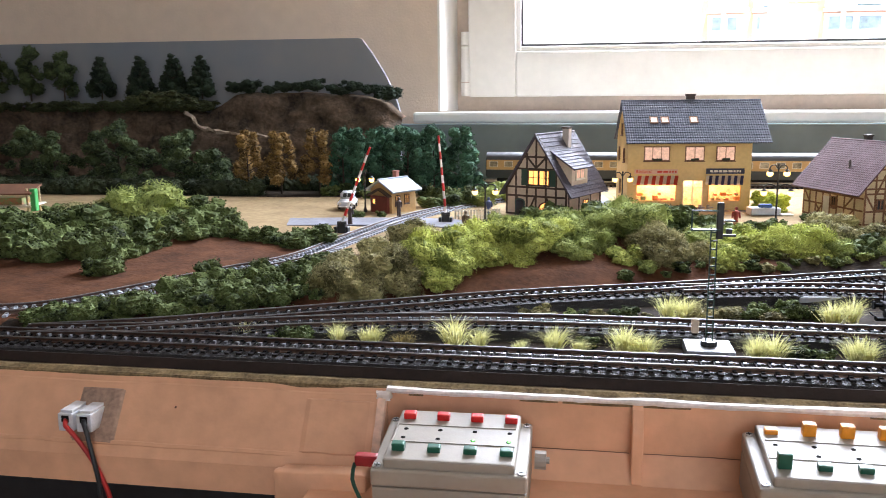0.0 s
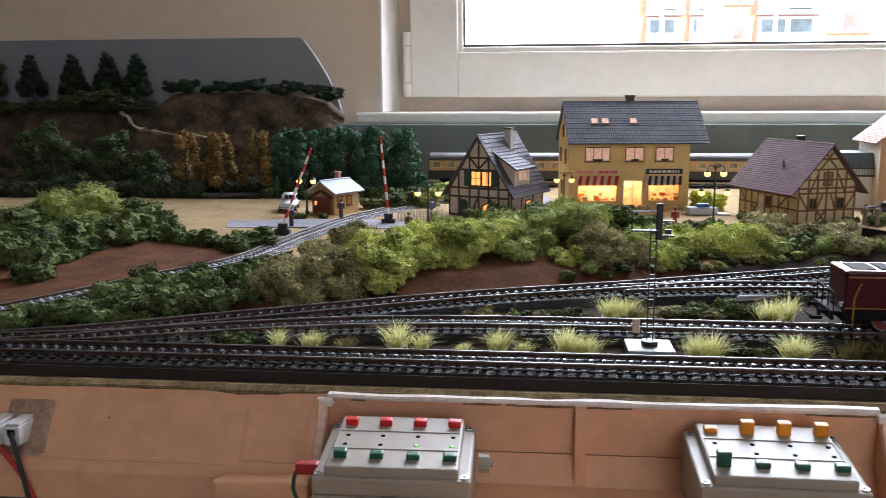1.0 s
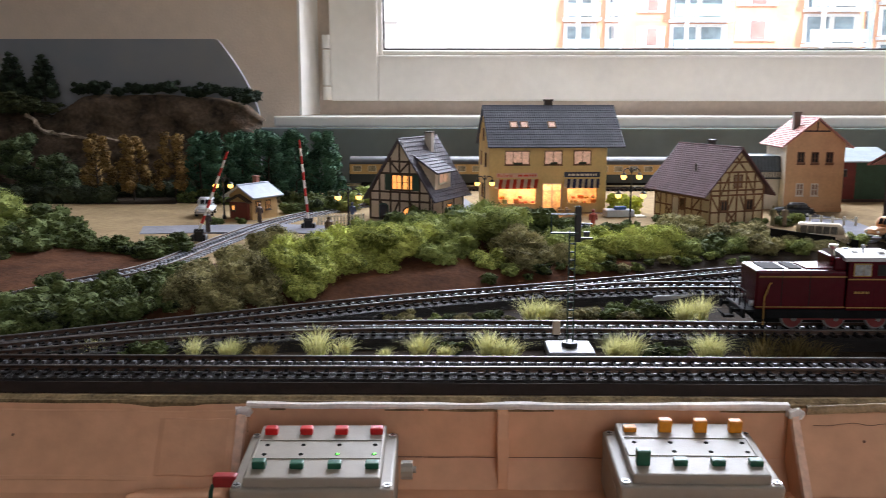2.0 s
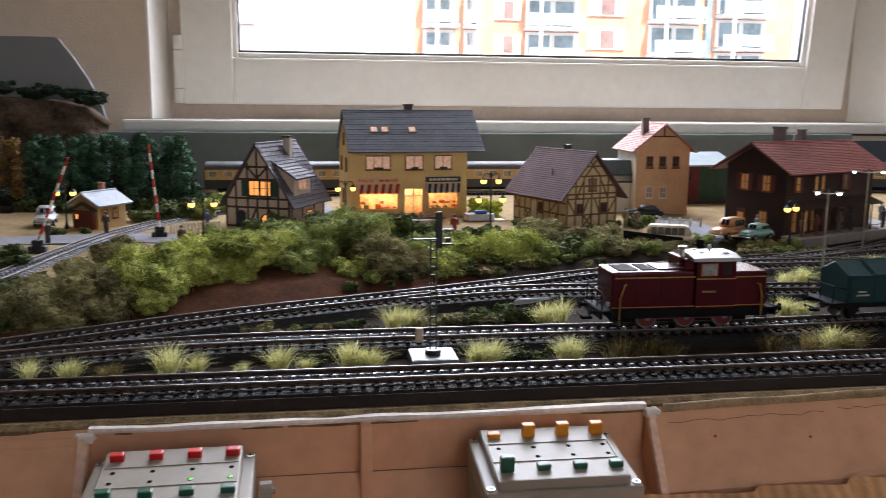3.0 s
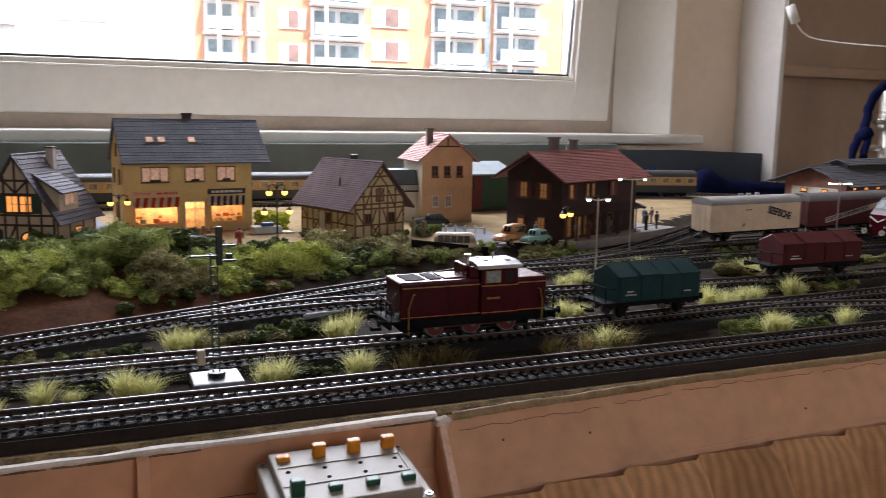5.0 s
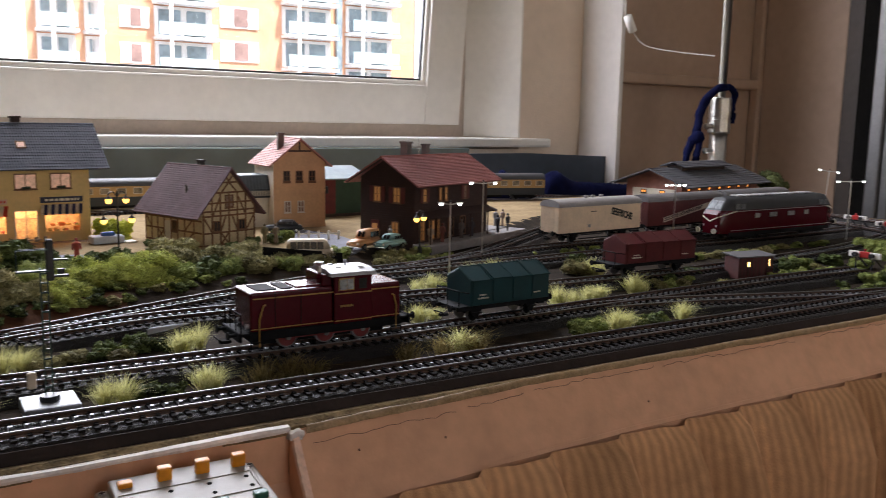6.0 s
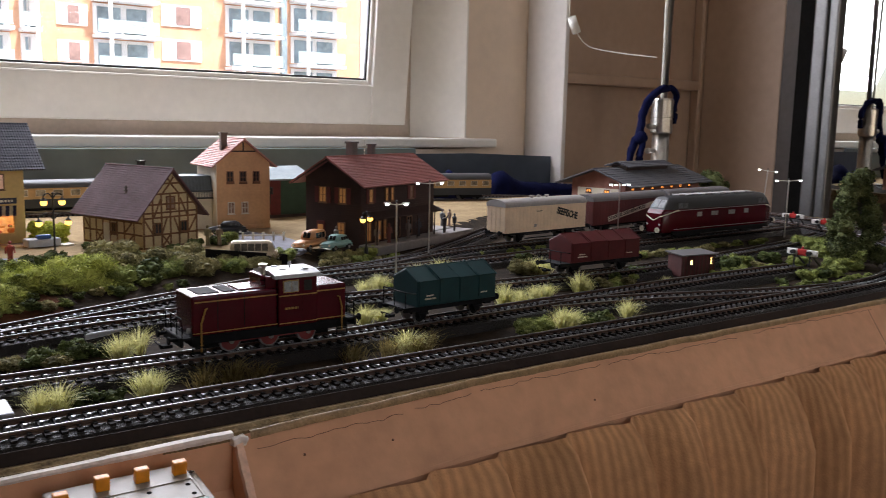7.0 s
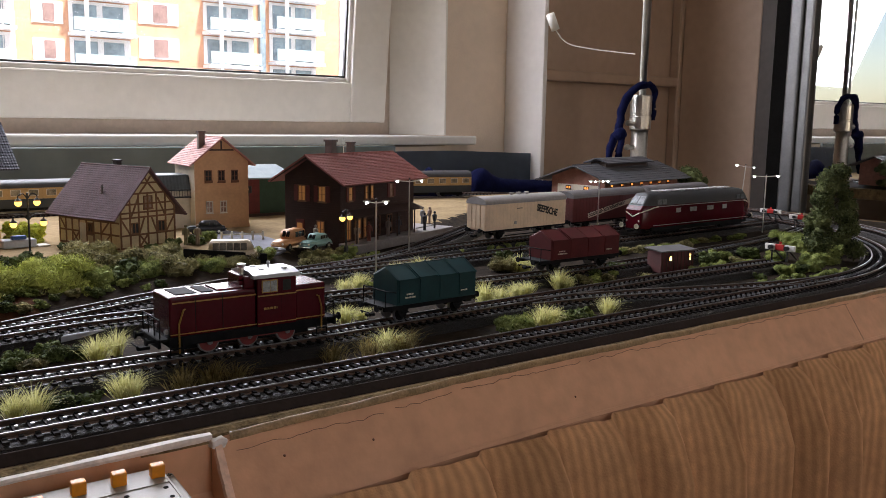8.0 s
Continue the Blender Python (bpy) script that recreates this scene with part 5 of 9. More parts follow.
# pale ochre house with red roof, wing with balcony
OCHRE = mat("ochre_render", (0.60, 0.36, 0.19), 0.75, vary=0.12, scale=40)
CREAMW = mat("cream_render", (0.70, 0.64, 0.52), 0.75, vary=0.10, scale=40)
REDTILE = tiles("light_red_tiles", (0.42, 0.19, 0.165), 1, 0.0028, 0.52, 0.0005)
ph = thing("ochre_house", pose(0.3435, 0.608, -0.0005, 0, 0, -4), "tall narrow ochre house with light red tiled roof", "house")
W, D, HE, HR = 0.066, 0.080, 0.080, 0.107
b = bm_new(); gable_walls(b, W, D, HE, HR, "y"); part("wall", b, OCHRE, ph)
b = bm_new(); box(b, -0.0006, -0.0002, -0.005, -0.0001, D, HE - 0.001); part("side_wall", b, CREAMW, ph, "cream side wall")
for x in (0.012, 0.028, 0.0445):
    window(ph, pose(x, 0, 0.055), 0.0085, 0.0145, WOODBROWN, DARKPANE, 2, 2)
    b = bm_new(); rbox(b, x - 0.0004, -0.003, 0.0545, x + 0.009, -0.0005, 0.0575, 0.0004); part("flower_box", b, WOODBROWN, ph)
for x in (0.013, 0.030):
    window(ph, pose(x, 0, 0.018), 0.0085, 0.0145, CREAMFRAME, DIM, 2, 2)
b = bm_new(); box(b, -0.0005, -0.0007, 0.0445, W + 0.0005, -0.0001, 0.046); part("string_course", b, OCHRE, ph)
b = bm_new(); box(b, -0.0005, -0.0007, -0.004, W + 0.0005, -0.0001, 0.004); part("plinth", b, OCHRE, ph)
for p, q in (((0.018, 0.0935), (0.048, 0.0935)), ((0.033, 0.0935), (0.033, 0.1045))):
    beam(ph, f, p, q, 0.0018, TIMBER)
gable_roof(ph, W, D, HE, HR, 0.008, 0.006, 18, REDTILE, "y")
chimney(ph, 0.018, 0.030, 0.092, 0.1135, 0.0075, mat("grey_brown_chimney", (0.16, 0.12, 0.10), 0.8))
b = bm_new(); rbox(b, W + 0.0005, 0.004, 0.040, W + 0.006, 0.0065, 0.049, 0.0006); part("hanging_sign", b, BLACK, ph)
b = bm_new(); box(b, -0.002, 0.018, -0.005, -0.0008, 0.07, 0.045); box(b, -0.036, 0.018, -0.005, -0.002, 0.07, 0.045); part("wing", b, CREAMW, ph, "low cream side wing")
b = bm_new(); prism(b, [(0.014, 0.0445), (0.075, 0.0445), (0.066, 0.063), (0.022, 0.063)], "x", -0.040, -0.0008); part("wing_roof", b, tiles("grey_sheet_roof", (0.10, 0.12, 0.13), 0, 0.004), ph, "grey mansard roof of the wing")
b = bm_new()
for k in range(12):
    rod(b, (-0.037 + 0.0032 * k, 0.0125, 0.038), (-0.037 + 0.0032 * k, 0.0125, 0.046), 0.0003, 5)
box(b, -0.038, 0.0120, 0.0455, -0.001, 0.0130, 0.0463); box(b, -0.038, 0.0118, 0.036, -0.001, 0.0178, 0.0378)
part("balcony", b, BLACK, ph, "black balcony railing")
b = bm_new(); box(b, -0.030, 0.0173, -0.003, -0.022, 0.0179, 0.018); part("door", b, BLACK, ph)

# red and green shed behind the station
sd = thing("storage_shed", pose(0.430, 0.70, -0.0005, 0, 0, 4), "dark red and green wooden shed with pale flat roof", "shed")
b = bm_new(); box(b, 0, 0, -0.005, 0.040, 0.05, 0.050); part("wall", b, mat("dark_red_boards", (0.13, 0.02, 0.018), 0.7, vary=0.25, scale=80), sd)
b = bm_new(); box(b, 0.0401, 0, -0.005, 0.09, 0.05, 0.050); part("wall", b, mat("dark_green_boards", (0.02, 0.06, 0.035), 0.7, vary=0.25, scale=80), sd)
b = bm_new(); prism(b, [(-0.006, 0.050), (0.05, 0.066), (0.05, 0.067), (-0.006, 0.052)], "x", -0.004, 0.094); part("roof", b, mat("pale_roof_felt", (0.26, 0.30, 0.31), 0.8, spec=0.2, vary=0.12, scale=50), sd)
window(sd, pose(0.012, 0, 0.02), 0.012, 0.012, TIMBER, DARKPANE, 2, 2)
b = bm_new(); box(b, -0.005, -0.003, -0.006, 0.095, -0.0005, 0.003); part("plinth", b, TIMBER, sd)

# station building
BOARDS = mat("dark_brown_boards", (0.036, 0.015, 0.011), 0.75, vary=0.25, scale=90, bump=0.0003)
REDSH = mat("red_shutters", (0.10, 0.013, 0.010), 0.55)
STROOF = tiles("red_brown_tiles", (0.27, 0.092, 0.078), 0, 0.0026, 0.5, 0.0005)
AST = 24
st = thing("station_building", pose(0.425, 0.407, -0.0005, 0, 0, AST), "dark brown wooden station building with red-brown roof and lit windows", "station")
W, D, HE, HR = 0.150, 0.074, 0.071, 0.0925
b = bm_new(); gable_walls(b, W, D, HE, HR, "x"); part("wall", b, BOARDS, st)
m_g = pose(0, D, 0, 0, 0, -90)
for k in range(28):
    b = bm_new(); box(b, 0.0005, -0.0005, 0.0012 + 0.0025 * k, D - 0.0005, 0.0002, 0.0032 + 0.0025 * k, m_g)
    part("board", b, BOARDS, st)
for k in range(28):
    b = bm_new(); box(b, 0.0005, -0.0005, 0.0012 + 0.0025 * k, W - 0.0005, 0.0002, 0.0032 + 0.0025 * k)
    part("board", b, BOARDS, st)
lay = pose(0, -0.0006, 0)
SOFTLIT = glow("soft_lit_pane", (0.55, 0.26, 0.08), 0.07)
for u, pm in ((0.019, SOFTLIT), (0.046, SOFTLIT)):
    window(st, m_g @ lay @ pose(u, 0, 0.044), 0.0105, 0.0175, WOODBROWN, pm, 2, 2, shutters=REDSH)
window(st, m_g @ lay @ pose(0.044, 0, 0.006), 0.0105, 0.018, WOODBROWN, SOFTLIT, 2, 2)
b = bm_new(); box(b, 0.016, -0.0016, 0.0, 0.027, -0.0004, 0.024, m_g); dr = part("door", b, REDSH, st)
b = bm_new(); box(b, 0.018, -0.002, 0.004, 0.025, -0.0015, 0.020, m_g); part("pane", b, SOFTLIT, dr)
for x, w in ((0.014, 0.008), (0.045, 0.0065), (0.056, 0.0065), (0.095, 0.008)):
    window(st, lay @ pose(x, 0, 0.045), w, 0.0155, WOODBROWN, SOFTLIT if x < 0.06 else DIM, 1, 2, shutters=REDSH if x in (0.014, 0.095) else None)
for x, w, pm in ((0.008, 0.011, SOFTLIT), (0.026, 0.012, SOFTLIT), (0.042, 0.006, SOFTLIT), (0.065, 0.011, DARKPANE), (0.09, 0.011, DARKPANE)):
    window(st, lay @ pose(x, 0, 0.003), w, 0.022, WOODBROWN, pm, 2, 2, sill=False)
b = bm_new(); prism(b, [(-0.018, 0.0295), (-0.018, 0.0285), (0, 0.034), (0, 0.0352)], "x", 0.004, W - 0.004); part("canopy", b, BOARDS, st)
for x in (0.008, 0.048, 0.088, 0.126):
    b = bm_new(); rod(b, (x, -0.0165, -0.004), (x, -0.0165, 0.029), 0.0009, 6); part("post", b, BOARDS, st)
gable_roof(st, W, D, HE, HR, 0.014, 0.012, 20, STROOF)
for x in (-0.0105, W + 0.0105):
    b = bm_new()
    for s in (-1, 1):
        rod(b, (x, D / 2 + s * 0.049, HE - 0.0065), (x, D / 2, HR - 0.001), 0.0012, 5)
    part("bargeboard", b, BOARDS, st)
chimney(st, 0.042, D / 2 + 0.006, 0.080, 0.1075, 0.0092, mat("chimney_plaster", (0.125, 0.110, 0.105), 0.8)); chimney(st, 0.080, D / 2 + 0.006, 0.082, 0.1050, 0.0068, mat("chimney_plaster", (0.125, 0.110, 0.105), 0.8))
b = bm_new(); rod(b, (0.058, D / 2, 0.09), (0.058, D / 2, 0.112), 0.0004, 5); rod(b, (0.053, D / 2, 0.108), (0.063, D / 2, 0.108), 0.0003, 5); rod(b, (0.054, D / 2, 0.104), (0.062, D / 2, 0.104), 0.0003, 5); part("aerial", b, STEEL, st)
b = bm_new(); rbox(b, -0.004, -0.026, -0.008, 0.205, -0.001, 0.0015, 0.0005)
b2 = solid("platform", b, mat("platform_grey", (0.22, 0.20, 0.19), 0.7, vary=0.2, scale=60), "low grey station platform", "platform", "structure", m=pose(0.425, 0.407, -0.0005, 0, 0, AST))
b = bm_new(); rbox(b, 0.140, 0.0, -0.008, 0.20, 0.055, 0.0022, 0.0005)
solid("platform_end", b, mat("platform_grey", (0.22, 0.20, 0.19), 0.7, vary=0.2, scale=60), "pale paved platform end beside the station", "platform", "structure", m=pose(0.425, 0.407, -0.0005, 0, 0, AST))

# goods shed with raised roof lantern
GREYROOF = tiles("grey_felt_roof", (0.10, 0.10, 0.11), 0, 0.006)
PINK = mat("pinkish_brick", (0.34, 0.15, 0.11), 0.8, vary=0.2, scale=90)
gs = thing("goods_shed", pose(0.985, 0.548, -0.0005, 0, 0, 12), "brick goods shed with wide grey roof and lit window row", "shed")
W, D, HE, HR = 0.25, 0.10, 0.046, 0.064
b = bm_new(); gable_walls(b, W, D, HE, HR, "x"); part("wall", b, PINK, gs)
m_g = pose(0, D, 0, 0, 0, -90)
b = bm_new(); box(b, 0.012, -0.001, 0.002, 0.088, -0.0001, 0.034, m_g); part("gable_panel", b, CREAMW, gs, "pale painted gable panel")
AMBER = glow("amber_pane", (1.0, 0.36, 0.07), 0.7)
for u in (0.028, 0.062):
    window(gs, m_g @ pose(u, -0.001, 0.026), 0.010, 0.006, TIMBER, AMBER, 2, 1, 0.0012)
for k in range(7):
    window(gs, pose(0.016 + 0.032 * k, 0, 0.031), 0.010, 0.006, TIMBER, AMBER, 2, 1, 0.0012)
gable_roof(gs, W, D, HE, HR, 0.022, 0.018, 9, GREYROOF)
b = bm_new(); box(b, 0.06, 0.036, 0.058, 0.20, 0.064, 0.069); ln = part("roof_lantern", b, TIMBER, gs)
b = bm_new()
roof_slope(b, (0.052, 0.026, 0.0675), (0.208, 0.026, 0.0675), (0.052, 0.05, 0.0755), 4); roof_slope(b, (0.052, 0.074, 0.0675), (0.208, 0.074, 0.0675), (0.052, 0.05, 0.0755), 4)
part("lantern_roof", b, GREYROOF, ln)

# crossing keeper's hut
kh = thing("keepers_hut", pose(-0.296, 0.540, -0.0005, 0, 0, -30) @ Matrix.Diagonal((1.10, 0.96, 1.06, 1)), "small ochre crossing keeper's hut with pale roof and lit window", "hut")
W, D, HE, HR = 0.030, 0.042, 0.024, 0.033
b = bm_new(); gable_walls(b, W, D, HE, HR, "y"); part("wall", b, mat("hut_ochre", (0.45, 0.28, 0.11), 0.75), kh)
b = bm_new(); box(b, 0.003, -0.004, -0.003, 0.027, -0.0004, 0.017); pc = part("porch", b, mat("porch_red", (0.16, 0.03, 0.02), 0.6), kh)
b = bm_new(); prism(b, [(0.0, 0.0165), (0.015, 0.024), (0.030, 0.0165), (0.030, 0.0178), (0.015, 0.0255), (0.0, 0.0178)], "y", -0.007, 0.0); part("porch_roof", b, TIMBER, pc)
window(kh, pose(0.006, -0.004, 0.008), 0.005, 0.006, TIMBER, LIT, 1, 1, 0.0007)
m_r = pose(W, 0, 0, 0, 0, 90)
for u in (0.006, 0.022):
    window(kh, m_r @ pose(u, 0, 0.008), 0.008, 0.010, TIMBER, SOFTLIT, 2, 2, 0.0008)
gable_roof(kh, W, D, HE, HR, 0.006, 0.005, 1, mat("pale_zinc_roof", (0.27, 0.31, 0.36), 0.55, vary=0.15, scale=90), "y")
chimney(kh, 0.012, 0.030, 0.028, 0.041, 0.005, PINK)

# lineside hut between the sidings
lh = thing("lineside_hut", pose(0.622, 0.139, -0.009, 0, 0, -8) @ Matrix.Diagonal((0.78, 0.86, 0.86, 1)), "small dark red lineside hut with two lit windows", "hut")
b = bm_new(); box(b, 0, 0, 0, 0.054, 0.022, 0.024); part("wall", b, mat("hut_dark_red", (0.075, 0.013, 0.010), 0.7, vary=0.3, scale=120), lh)
for k in range(9):
    beam(lh, Matrix.Identity(4), (0.003 + 0.006 * k, 0.0005), (0.003 + 0.006 * k, 0.0235), 0.0007, TIMBER)
b = bm_new(); prism(b, [(-0.003, 0.0236), (0.025, 0.0255), (0.025, 0.0268), (-0.003, 0.0249)], "x", -0.0025, 0.0565); part("roof", b, mat("hut_felt_roof", (0.10, 0.095, 0.095), 0.8), lh)
HOT = glow("bright_lit_pane", (1.0, 0.60, 0.20), 2.2)
window(lh, pose(0.012, -0.0004, 0.013), 0.0055, 0.006, TIMBER, HOT, 1, 1, 0.0006); window(lh, pose(0.045, -0.0004, 0.012), 0.004, 0.009, TIMBER, HOT, 2, 2, 0.0006)

# black retaining fence before the bus
b = bm_new()
prism(b, [(0, -0.010), (0.085, -0.010), (0.085, 0.004), (0, 0.0165)], "y", 0, 0.002)
solid("board_fence", b, MATTB, "black sloping board fence beside the road", "fence", "thing", m=pose(0.236, 0.352, 0, 0, 0, 8))

# ---- rolling stock ----
LRED = mat("engine_red", (0.070, 0.0018, 0.007), 0.27, vary=0.14, scale=60, spec=0.28)
LROOF = mat("engine_roof_grey", (0.42, 0.42, 0.43), 0.3, vary=0.12, scale=60)
YLINE = mat("yellow_line", (0.36, 0.19, 0.03), 0.5)
WRED = mat("wheel_red", (0.17, 0.008, 0.008), 0.45)
TYRE = mat("tyre_steel", (0.20, 0.19, 0.19), 0.4, metal=1.0)
FRAMEB = mat("frame_black", (0.008, 0.008, 0.009), 0.8, spec=0.15, vary=0.3, scale=120)


def wheelset(parent, x, r, mt, half=0.0075):
    for s in (-1, 1):
        b = bm_new(); rod(b, (x, s * (half + 0.0014), r), (x, s * (half - 0.0012), r), r * 0.86, 20)
        w = part("wheel", b, mt, parent)
        b = bm_new(); rod(b, (x, s * (half + 0.0013), r), (x, s * (half - 0.0016), r), r * 0.995, 20)
        bmesh.ops.scale(b, vec=(1, 1, 1), verts=b.verts)
        b2 = bm_new(); lathe(b2, [(r * 0.82, -0.0012), (r * 1.0, -0.0012), (r * 1.0, 0.0012), (r * 0.82, 0.0012)], 20, Matrix.Translation((x, s * (half - 0.0002), r)) @ Matrix.Rotation(radians(90), 4, "X"))
        b.free()
        part("tyre", b2, TYRE, w)
    b = bm_new(); rod(b, (x, -half, r), (x, half, r), 0.0011, 8); part("axle", b, FRAMEB, parent)


def buffers(parent, x, s, z=0.0118, dy=0.0100):
    """A pair of buffers at x, pointing along s, and a coupler."""
    for k in (-1, 1):
        b = bm_new(); rod(b, (x, k * dy, z), (x + s * 0.0045, k * dy, z), 0.0012, 8); rod(b, (x + s * 0.0045, k * dy, z), (x + s * 0.0055, k * dy, z), 0.0024, 12)
        part("buffer", b, FRAMEB, parent)
    b = bm_new(); box(b, min(x, x + s * 0.007), -0.002, 0.005, max(x, x + s * 0.007), 0.002, 0.0068)
    tube(b, [Vector((x + s * 0.0065, -0.0055, 0.0065)), Vector((x + s * 0.0085, -0.005, 0.0085)), Vector((x + s * 0.0085, 0.005, 0.0085)), Vector((x + s * 0.0065, 0.0055, 0.0065))], 0.0005, 6)
    part("coupler", b, FRAMEB, parent)


def rails_bent(parent, pts, r=0.0004, mt=None, name="handrail"):
    b = bm_new(); tube(b, [Vector(p) for p in pts], r, 6)
    return part(name, b, mt or FRAMEB, parent)


# red diesel shunter
v60 = thing("diesel_shunter", pose(0.1715, 0.082, 0.0) @ Matrix.Diagonal((0.925, 0.96, 0.945, 1)), "dark red diesel shunting engine with grey cab roof and red wheels", "locomotive")
b = bm_new(); rbox(b, -0.0530, -0.0150, 0.0078, 0.0530, 0.0150, 0.0135, 0.0006); part("frame", b, FRAMEB, v60)
b = bm_new(); rbox(b, -0.0470, -0.0060, 0.0030, 0.0440, 0.0060, 0.0094, 0.0006); part("underframe", b, FRAMEB, v60)
b = bm_new(); rbox(b, -0.0515, -0.0146, 0.0130, 0.0030, 0.0146, 0.0372, 0.0016, 3); h1 = part("long_bonnet", b, LRED, v60)
b = bm_new(); rbox(b, 0.0302, -0.0146, 0.0130, 0.0520, 0.0146, 0.0365, 0.0016, 3); h2 = part("short_bonnet", b, LRED, v60)
b = bm_new(); rbox(b, 0.0032, -0.0160, 0.0130, 0.0300, 0.0160, 0.0440, 0.0008, 2); cab = part("cab", b, LRED, v60)
b = bm_new()
prism(b, [(-0.0172, 0.0432), (-0.0158, 0.0452), (-0.008, 0.0470), (0.008, 0.0470), (0.0158, 0.0452), (0.0172, 0.0432)], "x", 0.0005, 0.0325)
part("cab_roof", b, LROOF, v60, "light grey cab roof")
b = bm_new(); lathe(b, [(0.0017, 0.0440), (0.0015, 0.0485), (0.0026, 0.0500), (0.0026, 0.0512), (0.0018, 0.0513)], 16, pose(-0.0012, -0.003, 0)); part("exhaust", b, STEEL, v60)
b = bm_new(); lathe(b, [(0.0016, 0.0440), (0.0015, 0.0476), (0.0022, 0.0482), (0.0020, 0.0490)], 14, pose(0.0018, 0.006, 0)); part("exhaust", b, STEEL, v60)
for zz in (0.0405, 0.0435):
    b = bm_new(); rod(b, (-0.0062, -0.009, zz), (-0.0030, -0.009, zz), 0.0016, 10); part("horn", b, LRED, v60)
b = bm_new(); rod(b, (0.0185, 0, 0.047), (0.0185, 0, 0.0495), 0.0008, 8); ball(b, (0.0185, 0, 0.0497), 0.0013, 6); part("whistle", b, LROOF, v60)
b = bm_new()
for x, y in ((0.009, -0.006), (0.009, 0.006), (0.024, -0.008)):
    box(b, x, y - 0.0015, 0.0466, x + 0.003, y + 0.0015, 0.0476)
part("roof_hatch", b, LROOF, v60)
b = bm_new(); box(b, -0.030, -0.0095, 0.0371, -0.0225, 0.0095, 0.0377); box(b, -0.046, -0.0095, 0.0371, -0.033, 0.0095, 0.0376); part("bonnet_grille", b, FRAMEB, v60)
b = bm_new(); box(b, -0.0200, -0.0095, 0.0371, -0.0005, 0.0095, 0.0380); part("bonnet_hatch", b, LRED, v60)
b = bm_new(); rbox(b, -0.004, -0.0125, 0.037, 0.0033, 0.0125, 0.0446, 0.0010, 2); part("bonnet_tower", b, LRED, v60)
for s in (-1, 1):
    b = bm_new(); box(b, 0.0062, s * 0.0160 - 0.0003, 0.0340, 0.0170, s * 0.0160 + 0.0003, 0.0418); w = part("cab_window", b, YLINE, v60, "cab window in a yellow frame")
    b = bm_new(); box(b, 0.0068, s * 0.0163 - 0.0003, 0.0346, 0.0118, s * 0.0163 + 0.0003, 0.0412); box(b, 0.0122, s * 0.0163 - 0.0003, 0.0346, 0.0164, s * 0.0163 + 0.0003, 0.0412); part("pane", b, mat("cab_glass", (0.35, 0.36, 0.36), 0.1, vary=0.5, scale=300), w)
    b = bm_new(); box(b, 0.0195, s * 0.0160 - 0.0002, 0.0145, 0.0270, s * 0.0160 + 0.0003, 0.0425); d = part("cab_door", b, LRED, v60)
    b = bm_new(); box(b, 0.0205, s * 0.0163 - 0.0002, 0.0345, 0.0260, s * 0.0163 + 0.0002, 0.0412); part("pane", b, DARKPANE, d)
    for x0, x1, zz, t, yy in ((-0.0500, 0.0030, 0.0330, 0.0008, 0.0147), (0.0302, 0.0510, 0.0325, 0.0008, 0.0147), (0.0035, 0.0298, 0.0318, 0.0008, 0.0161), (-0.0515, 0.0030, 0.0146, 0.0006, 0.0147), (0.0035, 0.0298, 0.0146, 0.0006, 0.0161), (0.0302, 0.0515, 0.0146, 0.0006, 0.0147)):
        b = bm_new(); box(b, x0, s * yy - 0.00015, zz, x1, s * yy + 0.00015, zz + t); part("lining", b, YLINE, v60)
    for x in (-0.036, -0.019):
        b = bm_new(); box(b, x - 0.0002, s * 0.0147 - 0.0002, 0.0155, x + 0.0002, s * 0.0147 + 0.0001, 0.0368); part("bonnet_door_seam", b, FRAMEB, v60)
    rails_bent(v60, [(-0.0468, s * 0.0162, 0.004), (-0.0468, s * 0.0162, 0.021), (-0.0440, s * 0.0162, 0.0292), (-0.0425, s * 0.0150, 0.0295)], 0.00055, YLINE)
    rails_bent(v60, [(0.0480, s * 0.0162, 0.006), (0.0480, s * 0.0162, 0.021), (0.0462, s * 0.0162, 0.0282), (0.0452, s * 0.0150, 0.0285)], 0.00055, YLINE)
    for x in (-0.0525, 0.0440):
        for zz in (0.0035, 0.0070):
            b = bm_new(); box(b, x + 0.0006, s * 0.0155 - 0.0015, zz, x + 0.0075, s * 0.0155 + 0.0012, zz + 0.0006); part("step", b, FRAMEB, v60)
        for xx in (x, x + 0.0075):
            b = bm_new(); box(b, xx, s * 0.0163, 0.003, xx + 0.0006, s * 0.0163 + 0.0006, 0.0125); part("step_hanger", b, FRAMEB, v60)
    bars(v60, pose(0.0075, s * 0.0161, 0.0235) if s < 0 else pose(0.016, 0.0161, 0.0235, 0, 0, 180), 0.009, 0.0013, 3, YLINE, 4)
    for x in (-0.026, 0.0, 0.026):
        b = bm_new(); rod(b, (x, s * 0.0100, 0.0068), (x, s * 0.0118, 0.0068), 0.0016, 8); part("crank_pin", b, TYRE, v60)
    b = bm_new(); box(b, -0.026, s * 0.0110 - 0.0004, 0.0062, 0.026, s * 0.0110 + 0.0004, 0.0072); part("coupling_rod", b, WRED, v60)
    for y in (-0.006, 0.006):
        b = bm_new(); rod(b, (s * 0.0515, y * 1.6, 0.016), (s * 0.0532, y * 1.6, 0.016), 0.0016, 10); part("headlamp", b, LROOF, v60)
for x in (-0.026, 0.0, 0.026):
    wheelset(v60, x, 0.0070, WRED)
